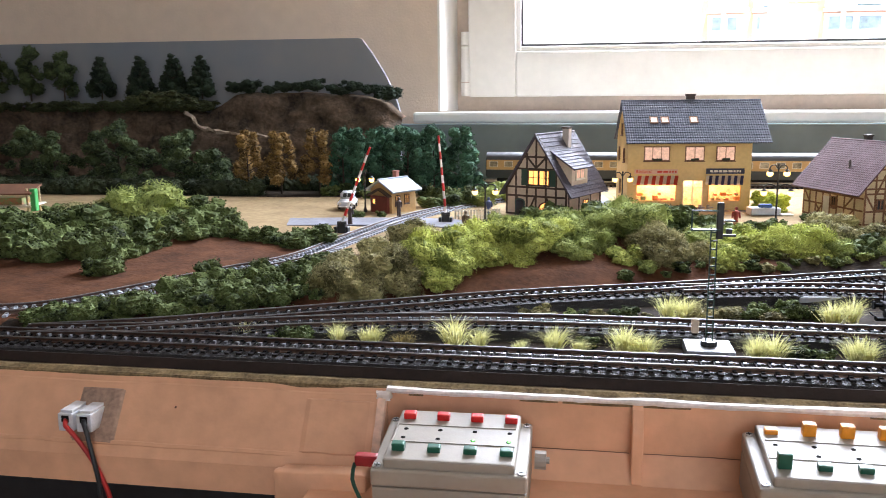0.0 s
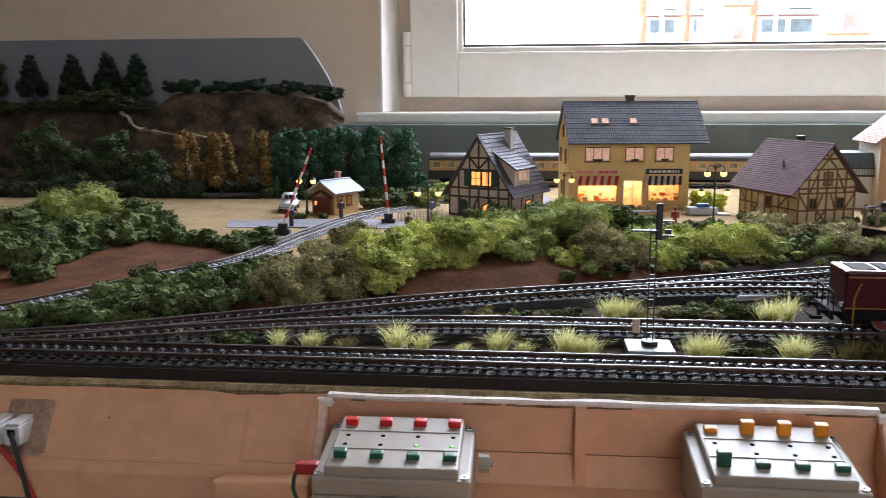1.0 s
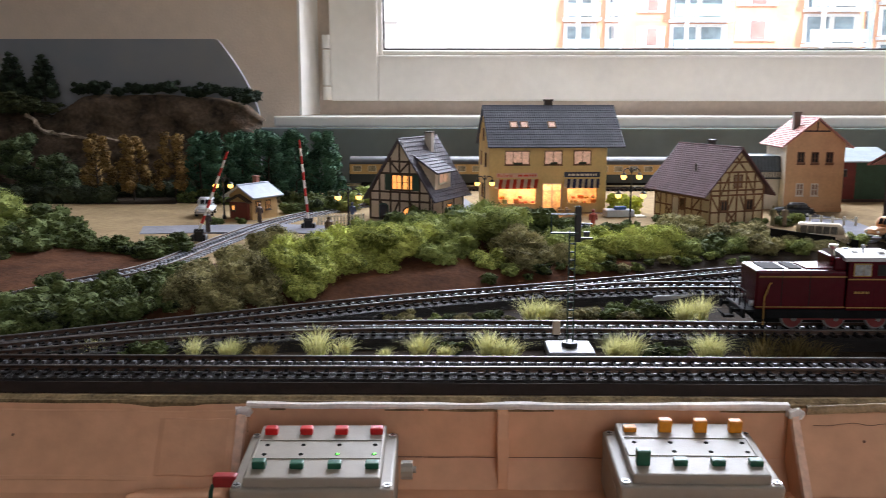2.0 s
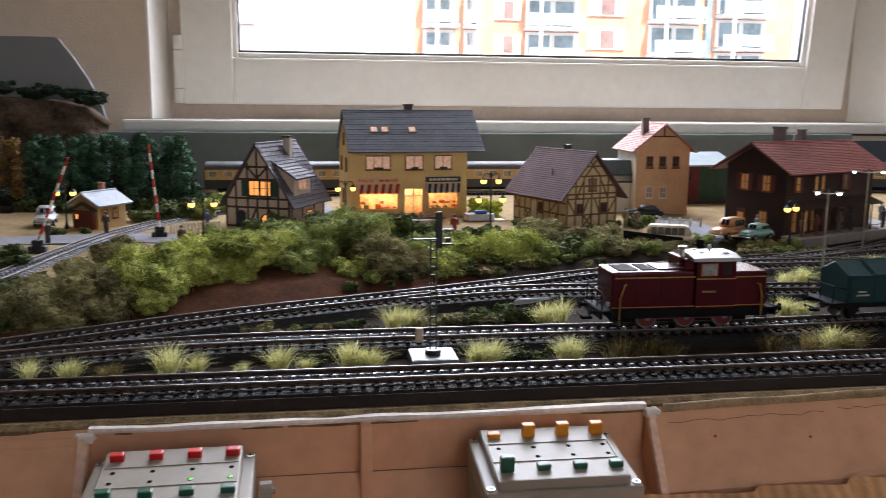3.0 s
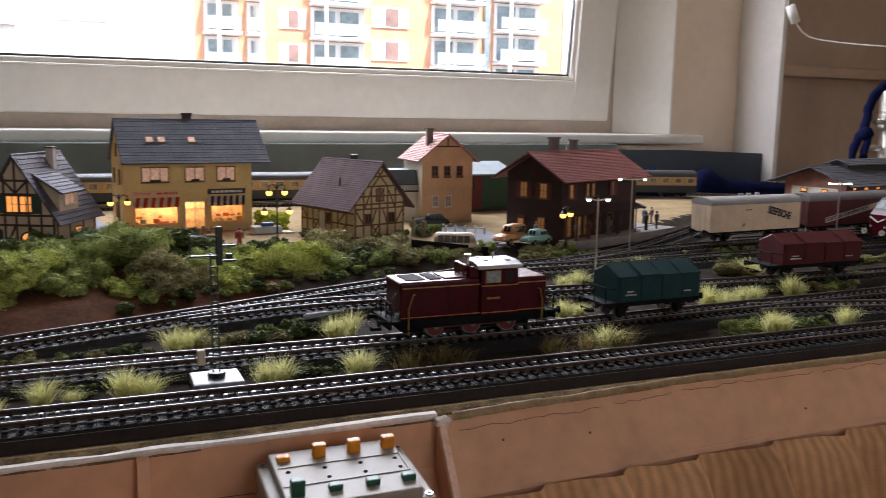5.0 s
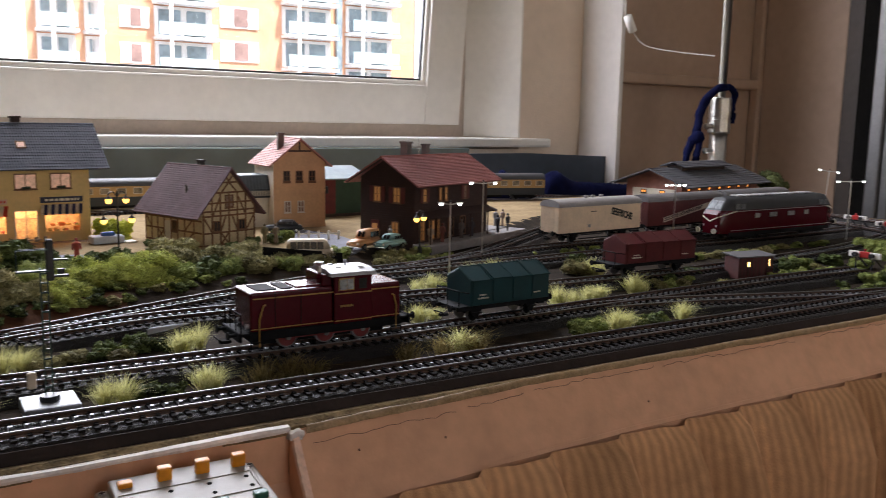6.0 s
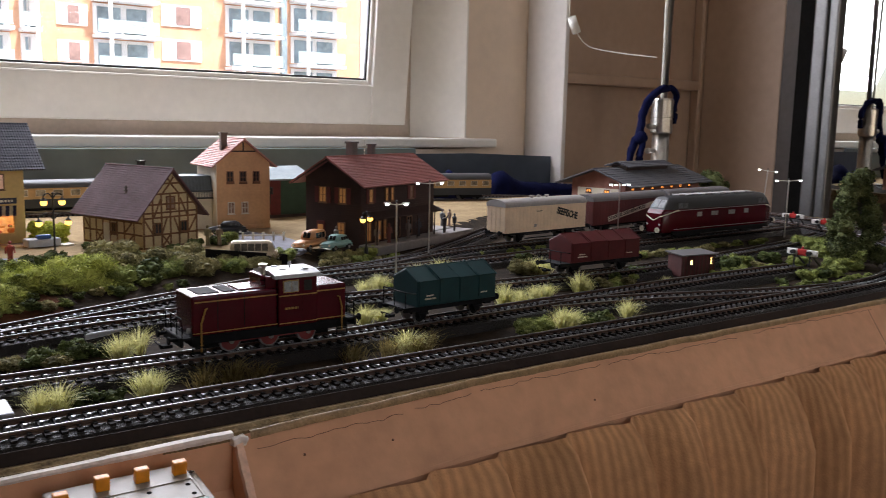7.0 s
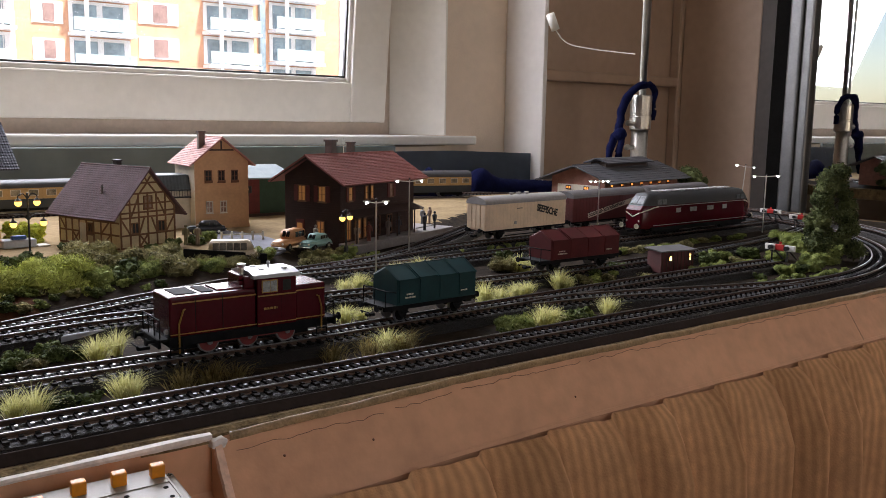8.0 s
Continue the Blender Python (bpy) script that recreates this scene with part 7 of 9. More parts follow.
b = bm_new(); rbox(b, 0.0010, -0.0012, 0.064, 0.0045, 0.0012, 0.0835, 0.0005); part("signal_screen", b, BLACK, sg)
b = bm_new()
box(b, -0.0120, -0.0018, 0.0685, 0.0030, 0.0018, 0.0692); tube(b, [Vector((-0.0115, -0.0018, 0.069)), Vector((-0.0115, -0.0018, 0.079)), Vector((0.002, -0.0018, 0.079))], 0.0003, 5); tube(b, [Vector((-0.0115, 0.0018, 0.069)), Vector((-0.0115, 0.0018, 0.079)), Vector((0.002, 0.0018, 0.079))], 0.0003, 5)
part("gantry", b, SIGG, sg)
b = bm_new(); box(b, 0.0045, -0.001, 0.0655, 0.0110, 0.001, 0.0665); box(b, 0.0060, -0.001, 0.067, 0.0090, 0.001, 0.0695); box(b, 0.0045, -0.0012, 0.0735, 0.0105, 0.0012, 0.0742); part("lamp_bracket", b, BLACK, sg)
b = bm_new(); rbox(b, -0.0095, -0.0015, 0.0125, -0.0055, 0.0015, 0.0205, 0.0005); part("relay_box", b, mat("relay_cream", (0.62, 0.50, 0.36), 0.6), sg)

# ---- lamps ----
LAMPM = mat("lamp_iron", (0.012, 0.012, 0.013), 0.4)
GLOBE = glow("lamp_globe", (1.0, 0.55, 0.10), 1.6)
WGLOBE = glow("white_lamp", (0.85, 0.95, 1.0), 7.0)
def globe(parent, c, r=0.0030):
    b = bm_new(); ball(b, c, r, 10, 1.0); g = part("globe", b, GLOBE, parent, "warm glowing globe", smooth=True)
    b = bm_new(); lathe(b, [(0.0005, r * 1.5), (r * 0.9, r * 0.75), (r * 1.05, r * 0.5), (r * 0.9, r * 0.55)], 12, Matrix.Translation(c)); part("lamp_cap", b, LAMPM, parent)
def street_lamp(x, y, h, tiers=1, rot=0, span=0.0098, z=-0.001):
    th = thing("street_lamp", pose(x, y, z, 0, 0, rot), "black cast-iron street lamp with glowing globes", "street lamp", "street lamps")
    b = bm_new(); lathe(b, [(0.0022, -0.003), (0.0022, 0.003), (0.0012, 0.005), (0.0009, 0.012), (0.0008, h)], 10); part("post", b, LAMPM, th)
    b = bm_new(); ball(b, (0, 0, h + 0.0008), 0.0012, 6); part("finial", b, LAMPM, th)
    for t in range(tiers):
        zz, sp = h - t * 0.0185, span * (0.62 if t == 0 and tiers > 1 else 1.0)
        for s in (-1, 1):
            b = bm_new(); tube(b, smooth_path([(0, 0, zz - 0.004), (s * sp * 0.45, 0, zz + 0.001), (s * sp, 0, zz - 0.0008), (s * sp, 0, zz - 0.0035)], 0.002), 0.0006, 6); part("arm", b, LAMPM, th)
            globe(th, (s * sp, 0, zz - 0.0072))
street_lamp(-0.154, 0.460, 0.0395, 1, 8, 0.0105); street_lamp(0.1275, 0.437, 0.0630, 2, 5, 0.0125)
street_lamp(-0.012, 0.560, 0.0440, 1, 10, 0.0085); street_lamp(-0.300, 0.530, 0.0440, 1, 0, 0.0080)
street_lamp(0.415, 0.377, 0.0400, 1, 30, 0.0075)
def yard_lamp(x, y, h, rot, lean=0.0, span=0.0135, z=-0.009, four=False):
    th = thing("yard_lamp", pose(x, y, z, 0, lean, rot), "slim grey yard lamp with white glowing heads", "yard lamp", "yard lamps")
    b = bm_new(); rod(b, (0, 0, -0.004), (0, 0, h), 0.0009, 8, 0.0007); part("post", b, STEEL, th)
    b = bm_new(); ball(b, (0, 0, h + 0.001), 0.0011, 6); part("finial", b, LAMPM, th)
    for s in (-1, 1):
        b = bm_new(); rod(b, (0, 0, h - 0.002), (s * span, 0, h - 0.0008), 0.0005, 6); box(b, s * span - 0.003, -0.0014, h - 0.0008, s * span + 0.003, 0.0014, h); part("arm", b, STEEL, th)
        b = bm_new(); ball(b, (s * span, 0, h - 0.0018), 0.0016, 8, 0.7); part("lamp_head", b, WGLOBE, th, "white glowing lamp head", smooth=True)
        if four:
            b = bm_new(); ball(b, (s * span * 0.45, 0, h - 0.0018), 0.0014, 8, 0.7); part("lamp_head", b, WGLOBE, th, smooth=True)
yard_lamp(0.468, 0.340, 0.081, -10); yard_lamp(0.371, 0.250, 0.071, -20, span=0.0085)
yard_lamp(0.744, 0.336, 0.073, -15, span=0.0120, four=True)
yard_lamp(1.142, 0.410, 0.080, -5, 6, 0.0200); yard_lamp(1.003, 0.278, 0.076, -15, 0, 0.0200)

# ---- level crossing ----
BARW, BARR = mat("barrier_white", (0.75, 0.72, 0.68), 0.5), mat("barrier_red", (0.50, 0.02, 0.015), 0.5)
def barrier(x, y, rot, lean, L):
    th = thing("crossing_barrier", pose(x, y, -0.0008, 0, 0, rot), "raised red and white level crossing barrier", "barrier", "level crossing barriers")
    b = bm_new(); rbox(b, -0.004, -0.003, -0.004, 0.004, 0.003, 0.008, 0.0005); rod(b, (-0.0045, 0, 0.008), (0.0045, 0, 0.008), 0.0022, 10); part("machine", b, BLACK, th)
    b = bm_new(); rbox(b, -0.007, -0.0045, -0.003, -0.0045, 0.0045, 0.005, 0.0005); rbox(b, 0.0045, -0.0045, -0.003, 0.007, 0.0045, 0.005, 0.0005); part("counterweight", b, BLACK, th)
    d = Vector((math.sin(radians(lean)), 0, math.cos(radians(lean))))
    n = 10
    for k in range(n):
        b = bm_new(); rod(b, Vector((0, 0, 0.008)) + d * L * k / n, Vector((0, 0, 0.008)) + d * L * (k + 1) / n, 0.0014 - 0.00004 * k, 8); part("boom_section", b, BARR if k % 2 else BARW, th)
barrier(-0.2865, 0.388, 0, 22, 0.080); barrier(-0.1960, 0.464, 0, -5, 0.082)
fen = thing("picket_fence", pose(-0.190, 0.485, -0.001, 0, 0, 16), "low pale picket fence beside the crossing", "fence")
for k in range(15):
    b = bm_new(); box(b, 0.0034 * k, -0.0004, -0.002, 0.0034 * k + 0.0018, 0.0004, 0.0105); part("picket", b, CREAMW, fen)
for zz in (0.003, 0.008):
    b = bm_new(); box(b, 0, 0.0004, zz, 0.050, 0.0009, zz + 0.001); part("fence_rail", b, CREAMW, fen)
f2 = thing("picket_fence", pose(0.330, 0.500, -0.001, 0, 0, -20), "low pale fence with posts before the ochre house", "fence")
for k in range(5):
    b = bm_new(); box(b, 0.011 * k, -0.001, -0.003, 0.011 * k + 0.0022, 0.001, 0.010); part("fence_post", b, CREAMW, f2)
b = bm_new(); box(b, 0, -0.0005, 0.006, 0.046, 0.0005, 0.0075); part("fence_rail", b, CREAMW, f2)

# ---- bumper stops ----
def bumper(x, y, rot):
    th = thing("buffer_stop", pose(x, y, 0, 0, 0, rot), "track-end buffer stop with red and white beam", "buffer stop", "buffer stops")
    for s in (-1, 1):
        b = bm_new(); tube(b, [Vector((0, s * 0.0082, -0.002)), Vector((0, s * 0.0082, 0.0115)), Vector((0.020, s * 0.0082, -0.002))], 0.0010, 6); part("stay", b, BLACK, th)
        b = bm_new(); rod(b, (-0.001, s * 0.0085, 0.0118), (-0.005, s * 0.0085, 0.0118), 0.0022, 10); part("buffer", b, BLACK, th)
        b = bm_new(); rbox(b, -0.001, s * 0.0105 - 0.0055, 0.0088, 0.0018, s * 0.0105 + 0.0055, 0.0148, 0.0004); part("beam_end", b, BARW, th)
    b = bm_new(); rbox(b, -0.0012, -0.0048, 0.0088, 0.0020, 0.0048, 0.0150, 0.0004); part("beam_middle", b, BARR, th)
    b = bm_new(); rod(b, (0.0005, 0, 0.015), (0.0005, 0, 0.0175), 0.0012, 8); part("stop_lamp", b, BARR, th)
bumper(0.752, 0.096, 2); bumper(1.040, 0.245, 14); bumper(1.076, 0.314, 4); bumper(0.90, 0.58, 200)

# ---- vehicles ----
def car(name, m, body_m, kind, label, L=0.050, Wd=0.0195, H=0.0185, top_m=None, pane_m=None):
    th = thing(name, m, label, kind, "model cars")
    top_m = top_m or body_m
    pane_m = pane_m or DARKPANE
    if kind == "van":
        lo = [(-L / 2, 0.004), (L / 2, 0.004), (L / 2, 0.010), (L / 2 - 0.002, 0.0125), (-L / 2 + 0.001, 0.0125), (-L / 2, 0.010)]
        hi = [(-L / 2 + 0.001, 0.0125), (L / 2 - 0.003, 0.0125), (L / 2 - 0.008, H + 0.002), (-L / 2 + 0.003, H + 0.002)]
    else:
        lo = [(-L / 2, 0.0035), (L / 2, 0.0035), (L / 2, 0.0085), (L / 2 - 0.004, 0.0108), (L * 0.18, 0.0115), (-L * 0.42, 0.0112), (-L / 2, 0.0090)]
        hi = [(-L * 0.40, 0.0112), (L * 0.19, 0.0115), (L * 0.10, H), (-L * 0.26, H)] if kind == "car" else [(-L * 0.47, 0.0112), (L * 0.17, 0.0115), (L * 0.08, H), (-L * 0.43, H)]
    b = bm_new(); prism(b, lo, "y", -Wd / 2, Wd / 2); bmesh.ops.bevel(b, geom=list(b.edges), offset=0.0022, segments=3, affect="EDGES"); part("body", b, body_m, th, smooth=True)
    b = bm_new(); prism(b, hi, "y", -Wd / 2 + 0.0016, Wd / 2 - 0.0016); bmesh.ops.bevel(b, geom=list(b.edges), offset=0.0013, segments=3, affect="EDGES"); part("cabin", b, top_m, th, smooth=True)
    x0, x1, zt = min(p[0] for p in hi), max(p[0] for p in hi), max(p[1] for p in hi)
    n = 5 if kind == "van" else 3
    for s in (-1, 1):
        for k in range(n):
            a = x0 + 0.005 + (x1 - x0 - 0.012) * k / n
            b = bm_new(); box(b, a, s * (Wd / 2 - 0.0016) - 0.0003, 0.0128, a + (x1 - x0 - 0.012) / n - 0.001, s * (Wd / 2 - 0.0016) + 0.0003, zt - 0.0018); part("side_window", b, pane_m, th)
        for x in (-L * 0.30, L * 0.30):
            b = bm_new(); rod(b, (x, s * (Wd / 2 + 0.0002), 0.0038), (x, s * (Wd / 2 - 0.003), 0.0038), 0.0038, 14); w = part("wheel", b, BLACK, th)
            b = bm_new(); rod(b, (x, s * (Wd / 2 + 0.0004), 0.0038), (x, s * (Wd / 2 - 0.001), 0.0038), 0.0018, 10); part("hub_cap", b, STEEL, w)
        b = bm_new(); ball(b, (L / 2 - 0.0008, s * Wd * 0.33, 0.0078), 0.0013, 6); part("headlight", b, CREAMW, th)
    (xa, za), (xb, zb) = hi[1], hi[2]
    b = bm_new()
    for k0, k1 in ((0.22, 0.48), (0.52, 0.78)):
        ya, yb = (k0 - 0.5) * (Wd - 0.0032), (k1 - 0.5) * (Wd - 0.0032)
        lo_, hi_ = 0.22, 0.86
        vs = [b.verts.new((xa + (xb - xa) * q + 0.0003, y_, za + (zb - za) * q + 0.0003)) for q, y_ in ((lo_, ya), (lo_, yb), (hi_, yb), (hi_, ya))]
        b.faces.new(vs)
    bmesh.ops.solidify(b, geom=b.faces[:], thickness=0.0004)
    part("windscreen", b, pane_m, th)
    b = bm_new(); rbox(b, L / 2 - 0.0006, -Wd / 2 + 0.001, 0.0036, L / 2 + 0.0008, Wd / 2 - 0.001, 0.0048, 0.0003); rbox(b, -L / 2 - 0.0008, -Wd / 2 + 0.001, 0.0036, -L / 2 + 0.0006, Wd / 2 - 0.001, 0.0048, 0.0003); part("bumper", b, STEEL, th)
    return th
car("small_bus", pose(0.290, 0.374, -0.0015, 0, 0, -24) @ Matrix.Diagonal((0.88, 0.88, 0.86, 1)), mat("van_body_cream", (0.58, 0.48, 0.34), 0.4), "van", "cream coloured small bus parked behind the fence", 0.052, 0.021, 0.0205, pane_m=mat("bus_pane", (0.17, 0.15, 0.12), 0.2, vary=0.4, scale=200))
car("estate_car", pose(0.366, 0.408, -0.0003, 0, 0, 212) @ Matrix.Diagonal((0.95, 0.95, 0.95, 1)), mat("car_orange", (0.50, 0.24, 0.10), 0.35), "estate car", "orange-beige vintage estate car on the station road", 0.048, 0.019, 0.0205)
car("saloon_car", pose(0.391, 0.398, -0.0010, 0, 0, 205) @ Matrix.Diagonal((0.85, 0.85, 0.85, 1)), mat("car_mint", (0.22, 0.38, 0.36), 0.35), "car", "pale mint green saloon car beside the orange car", 0.046)
car("saloon_car", pose(0.338, 0.562, -0.0003, 0, 0, 165) @ Matrix.Diagonal((0.90, 0.85, 0.80, 1)), mat("car_black", (0.02, 0.022, 0.026), 0.3), "car", "black saloon car parked before the ochre house", 0.050)
car("estate_car", pose(-0.328, 0.556, 0.0, 0, 0, -80), mat("car_silver", (0.55, 0.56, 0.58), 0.3), "estate car", "grey car parked behind the crossing barrier", 0.046)
pl = thing("planter", pose(0.136, 0.556, -0.001, 0, 0, 8), "grey stone planter with a blue trough beside the yellow house", "planter")
b = bm_new(); rbox(b, -0.012, -0.006, 0, 0.020, 0.012, 0.0080, 0.0008); part("box", b, COVER, pl)
b = bm_new(); rbox(b, -0.004, -0.0075, 0.0085, 0.010, -0.002, 0.0125, 0.0008); part("trough", b, mat("trough_blue", (0.03, 0.10, 0.32), 0.4), pl, "small blue trough")
b = bm_new(); box(b, 0.0205, -0.010, 0, 0.032, 0.006, 0.0012); part("slab", b, CREAMW, pl)

# ---- small standing figures, plain shapes ----
def figurine(x, y, z, coat, rot=0, trousers=(0.03, 0.03, 0.035), arm=False):
    b = bm_new()
    for s in (-1, 1):
        rod(b, (s * 0.0012, 0, 0), (s * 0.0010, 0, 0.0095), 0.0012, 6)
    lathe(b, [(0.0020, 0.009), (0.0026, 0.0125), (0.0029, 0.0165), (0.0012, 0.0180)], 8)
    ball(b, (0, 0, 0.0198), 0.0016, 6)
    for s in (-1, 1):
        rod(b, (s * 0.0030, 0, 0.0165), (s * (0.0036 if not arm or s < 0 else 0.0062), -0.001, 0.0105 if not arm or s < 0 else 0.0205), 0.0008, 5)
    o = solid("figurine", b, mat("painted_figure", coat, 0.6, col2=tuple(0.5 * c + 0.5 * t for c, t in zip(coat, trousers)), scale=160), "tiny painted model figurine standing upright", "figurine", "thing", m=pose(x, y, z, 0, 0, rot))
    tagged(o, group="model figurines")
for a in ((0.568, 0.452, 0.001, (0.02, 0.02, 0.03), 20, True), (0.590, 0.462, 0.001, (0.02, 0.02, 0.02), 60, False), (0.600, 0.502, 0.0015, (0.25, 0.26, 0.28), 0, False), (0.612, 0.503, 0.0015, (0.30, 0.20, 0.16), 40, False),
          (0.500, 0.428, 0.001, (0.16, 0.12, 0.10), 0, False), (0.520, 0.437, 0.001, (0.03, 0.03, 0.04), 0, False), (0.440, 0.397, 0.001, (0.40, 0.30, 0.22), 0, False), (0.462, 0.408, 0.001, (0.20, 0.05, 0.03), 0, False),
          (0.402, 0.418, 0.0, (0.30, 0.28, 0.24), 90, False), (-0.155, 0.500, 0.0, (0.10, 0.14, 0.30), 0, False), (-0.160, 0.360, 0.004, (0.16, 0.10, 0.06), 30, False), (-0.268, 0.530, 0.0, (0.02, 0.03, 0.08), 0, False),
          (-0.252, 0.490, 0.0, (0.10, 0.06, 0.04), 0, False), (-0.290, 0.430, 0.0, (0.07, 0.05, 0.05), 0, False), (0.090, 0.430, 0.002, (0.45, 0.06, 0.04), 0, False), (0.285, 0.482, 0.0, (0.26, 0.22, 0.10), 0, False), (0.296, 0.478, 0.0, (0.24, 0.17, 0.10), 0, False)):
    figurine(*a[:5], arm=a[5])

# market stall at the layout's far side
ms = thing("market_stall", pose(-0.715, 0.445, 0.0, 0, 0, 10), "small colourful wooden stall with striped counter", "stall")
for x in (0, 0.045):
    for y in (0, 0.03):
        b = bm_new(); rod(b, (x, y, -0.006), (x, y, 0.030), 0.0012, 6); part("post", b, BPLAST, ms)
b = bm_new(); rbox(b, -0.006, -0.006, 0.0095, 0.051, 0.034, 0.0115, 0.0004); part("counter", b, CREAMW, ms)
b = bm_new(); box(b, -0.003, -0.003, 0.0125, 0.040, 0.020, 0.020); part("goods", b, mat("stall_goods", (0.40, 0.10, 0.05), 0.6, col2=(0.10, 0.30, 0.10), scale=160), ms)
b = bm_new(); prism(b, [(-0.008, 0.024), (0.022, 0.032), (0.022, 0.0335), (-0.008, 0.0255)], "x", -0.008, 0.053); part("awning", b, mat("stall_cloth", (0.16, 0.07, 0.035), 0.8), ms)
b = bm_new(); rbox(b, 0.050, -0.004, 0.005, 0.056, 0.004, 0.030, 0.0006); part("sign_post", b, mat("bright_green", (0.05, 0.30, 0.08), 0.5), ms)

# rumpled dark blue fabric on the board behind the curve
b = bm_new()
rows = []
for i in range(79):
    x = 0.872 + 0.005 * i
    h = 0.046 * math.exp(-((x - 0.906) / 0.022) ** 2) + 0.029 * math.exp(-((x - 1.02) / 0.034) ** 2) + 0.020 * sm((x - 0.99) / 0.06) * (1 - 0.45 * sm((x - 1.05) / 0.2))
    h *= sm((x - 0.870) / 0.02) * sm((1.265 - x) / 0.02)
    row = []
    for k in range(13):
        a = math.pi * k / 12
        c = 0.004 * noise.noise((x * 45, k * 0.5, 2)) + 0.002 * noise.noise((x * 120, k * 1.1, 5))
        row.append(b.verts.new((x, 0.915 - 0.024 * math.cos(a) + c, max(-0.0095, -0.0095 + (h + 0.0095) * math.sin(a) ** 0.8 + c * math.sin(a)))))
    rows.append(row)
for a, c in zip(rows, rows[1:]):
    for k in range(12):
        b.faces.new((a[k], c[k], c[k + 1], a[k + 1]))
bmesh.ops.recalc_face_normals(b, faces=b.faces)
solid("blue_fabric", b, NAVY, "rumpled dark blue fabric lying behind the rear track", "fabric", "thing", True)

# ---- foliage ----
def leafy(name, c1, c2, rough=0.85, thin=0.0):
    """Foliage whose clumps vary one by one."""
    m = bpy.data.materials.new(name)
    m.use_nodes = True
    n, l = m.node_tree.nodes, m.node_tree.links
    g, r, nz, tc, ad = n.new("ShaderNodeNewGeometry"), n.new("ShaderNodeValToRGB"), n.new("ShaderNodeTexNoise"), n.new("ShaderNodeTexCoord"), n.new("ShaderNodeMath")
    nz.inputs["Scale"].default_value = 45
    l.new(tc.outputs["Object"], nz.inputs["Vector"])
    ad.operation = "MULTIPLY_ADD"; ad.inputs[1].default_value = 0.55
    l.new(g.outputs["Random Per Island"], ad.inputs[0]); l.new(nz.outputs["Fac"], ad.inputs[2])
    r.color_ramp.elements[0].position, r.color_ramp.elements[1].position = 0.45, 1.0
    r.color_ramp.elements[0].color, r.color_ramp.elements[1].color = (*c1, 1), (*c2, 1)
    l.new(ad.outputs[0], r.inputs[0]); l.new(r.outputs[0], n["Principled BSDF"].inputs["Base Color"])
    n["Principled BSDF"].inputs["Roughness"].default_value = rough
    n["Principled BSDF"].inputs["Specular IOR Level"].default_value = 0.2
    fine, mixf, bp = n.new("ShaderNodeTexNoise"), n.new("ShaderNodeMath"), n.new("ShaderNodeBump")
    fine.inputs["Scale"].default_value, fine.inputs["Detail"].default_value = 620, 3
    l.new(tc.outputs["Object"], fine.inputs["Vector"])
    mixf.operation = "MULTIPLY_ADD"; mixf.inputs[1].default_value = 0.9; 
    l.new(fine.outputs["Fac"], mixf.inputs[0]); l.new(ad.outputs[0], mixf.inputs[2])
    shift = n.new("ShaderNodeMath"); shift.operation = "SUBTRACT"; shift.inputs[1].default_value = 0.42
    l.new(mixf.outputs[0], shift.inputs[0]); l.new(shift.outputs[0], r.inputs[0])
    bp.inputs["Strength"].default_value, bp.inputs["Distance"].default_value = 1.0, 0.0012
    l.new(fine.outputs["Fac"], bp.inputs["Height"]); l.new(bp.outputs[0], n["Principled BSDF"].inputs["Normal"])
    if thin:
        tl, mx = n.new("ShaderNodeBsdfTranslucent"), n.new("ShaderNodeMixShader")
        mx.inputs[0].default_value = thin
        l.new(r.outputs[0], tl.inputs[0])
        l.new(n["Principled BSDF"].outputs[0], mx.inputs[1]); l.new(tl.outputs[0], mx.inputs[2])
        l.new(mx.outputs[0], n["Material Output"].inputs[0])
    return m

F_DARK = leafy("foliage_dark", (0.010, 0.016, 0.006), (0.120, 0.155, 0.048), 0.85, 0.10)
F_MID = leafy("foliage_mid", (0.070, 0.098, 0.026), (0.36, 0.41, 0.12), 0.85, 0.18)
F_LIGHT = leafy("foliage_light", (0.125, 0.155, 0.030), (0.62, 0.66, 0.17), 0.85, 0.20)
F_OLIVE = leafy("foliage_olive", (0.085, 0.078, 0.032), (0.40, 0.36, 0.16), 0.85, 0.18)
F_AUT = leafy("foliage_autumn", (0.035, 0.022, 0.008), (0.25, 0.155, 0.050))
F_FIR = leafy("foliage_fir", (0.006, 0.020, 0.012), (0.065, 0.145, 0.085))
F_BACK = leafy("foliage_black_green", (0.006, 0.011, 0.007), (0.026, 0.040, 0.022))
F_GRASS = leafy("grass_pale", (0.48, 0.46, 0.14), (0.85, 0.82, 0.42), 0.7, 0.5)
F_DRY = leafy("grass_dry", (0.14, 0.10, 0.035), (0.34, 0.27, 0.11), 0.8, 0.5)
BARK = mat("tree_bark", (0.045, 0.032, 0.022), 0.9, vary=0.3, scale=120)

def ico(level):
    b = bm_new()
    bmesh.ops.create_icosphere(b, subdivisions=level, radius=1.0)
    v, fc = np.array([tuple(q.co) for q in b.verts]), np.array([[q.index for q in t.verts] for t in b.faces])
    b.free()
    return v, fc
ICO = {k: ico(k) for k in (2, 3)}

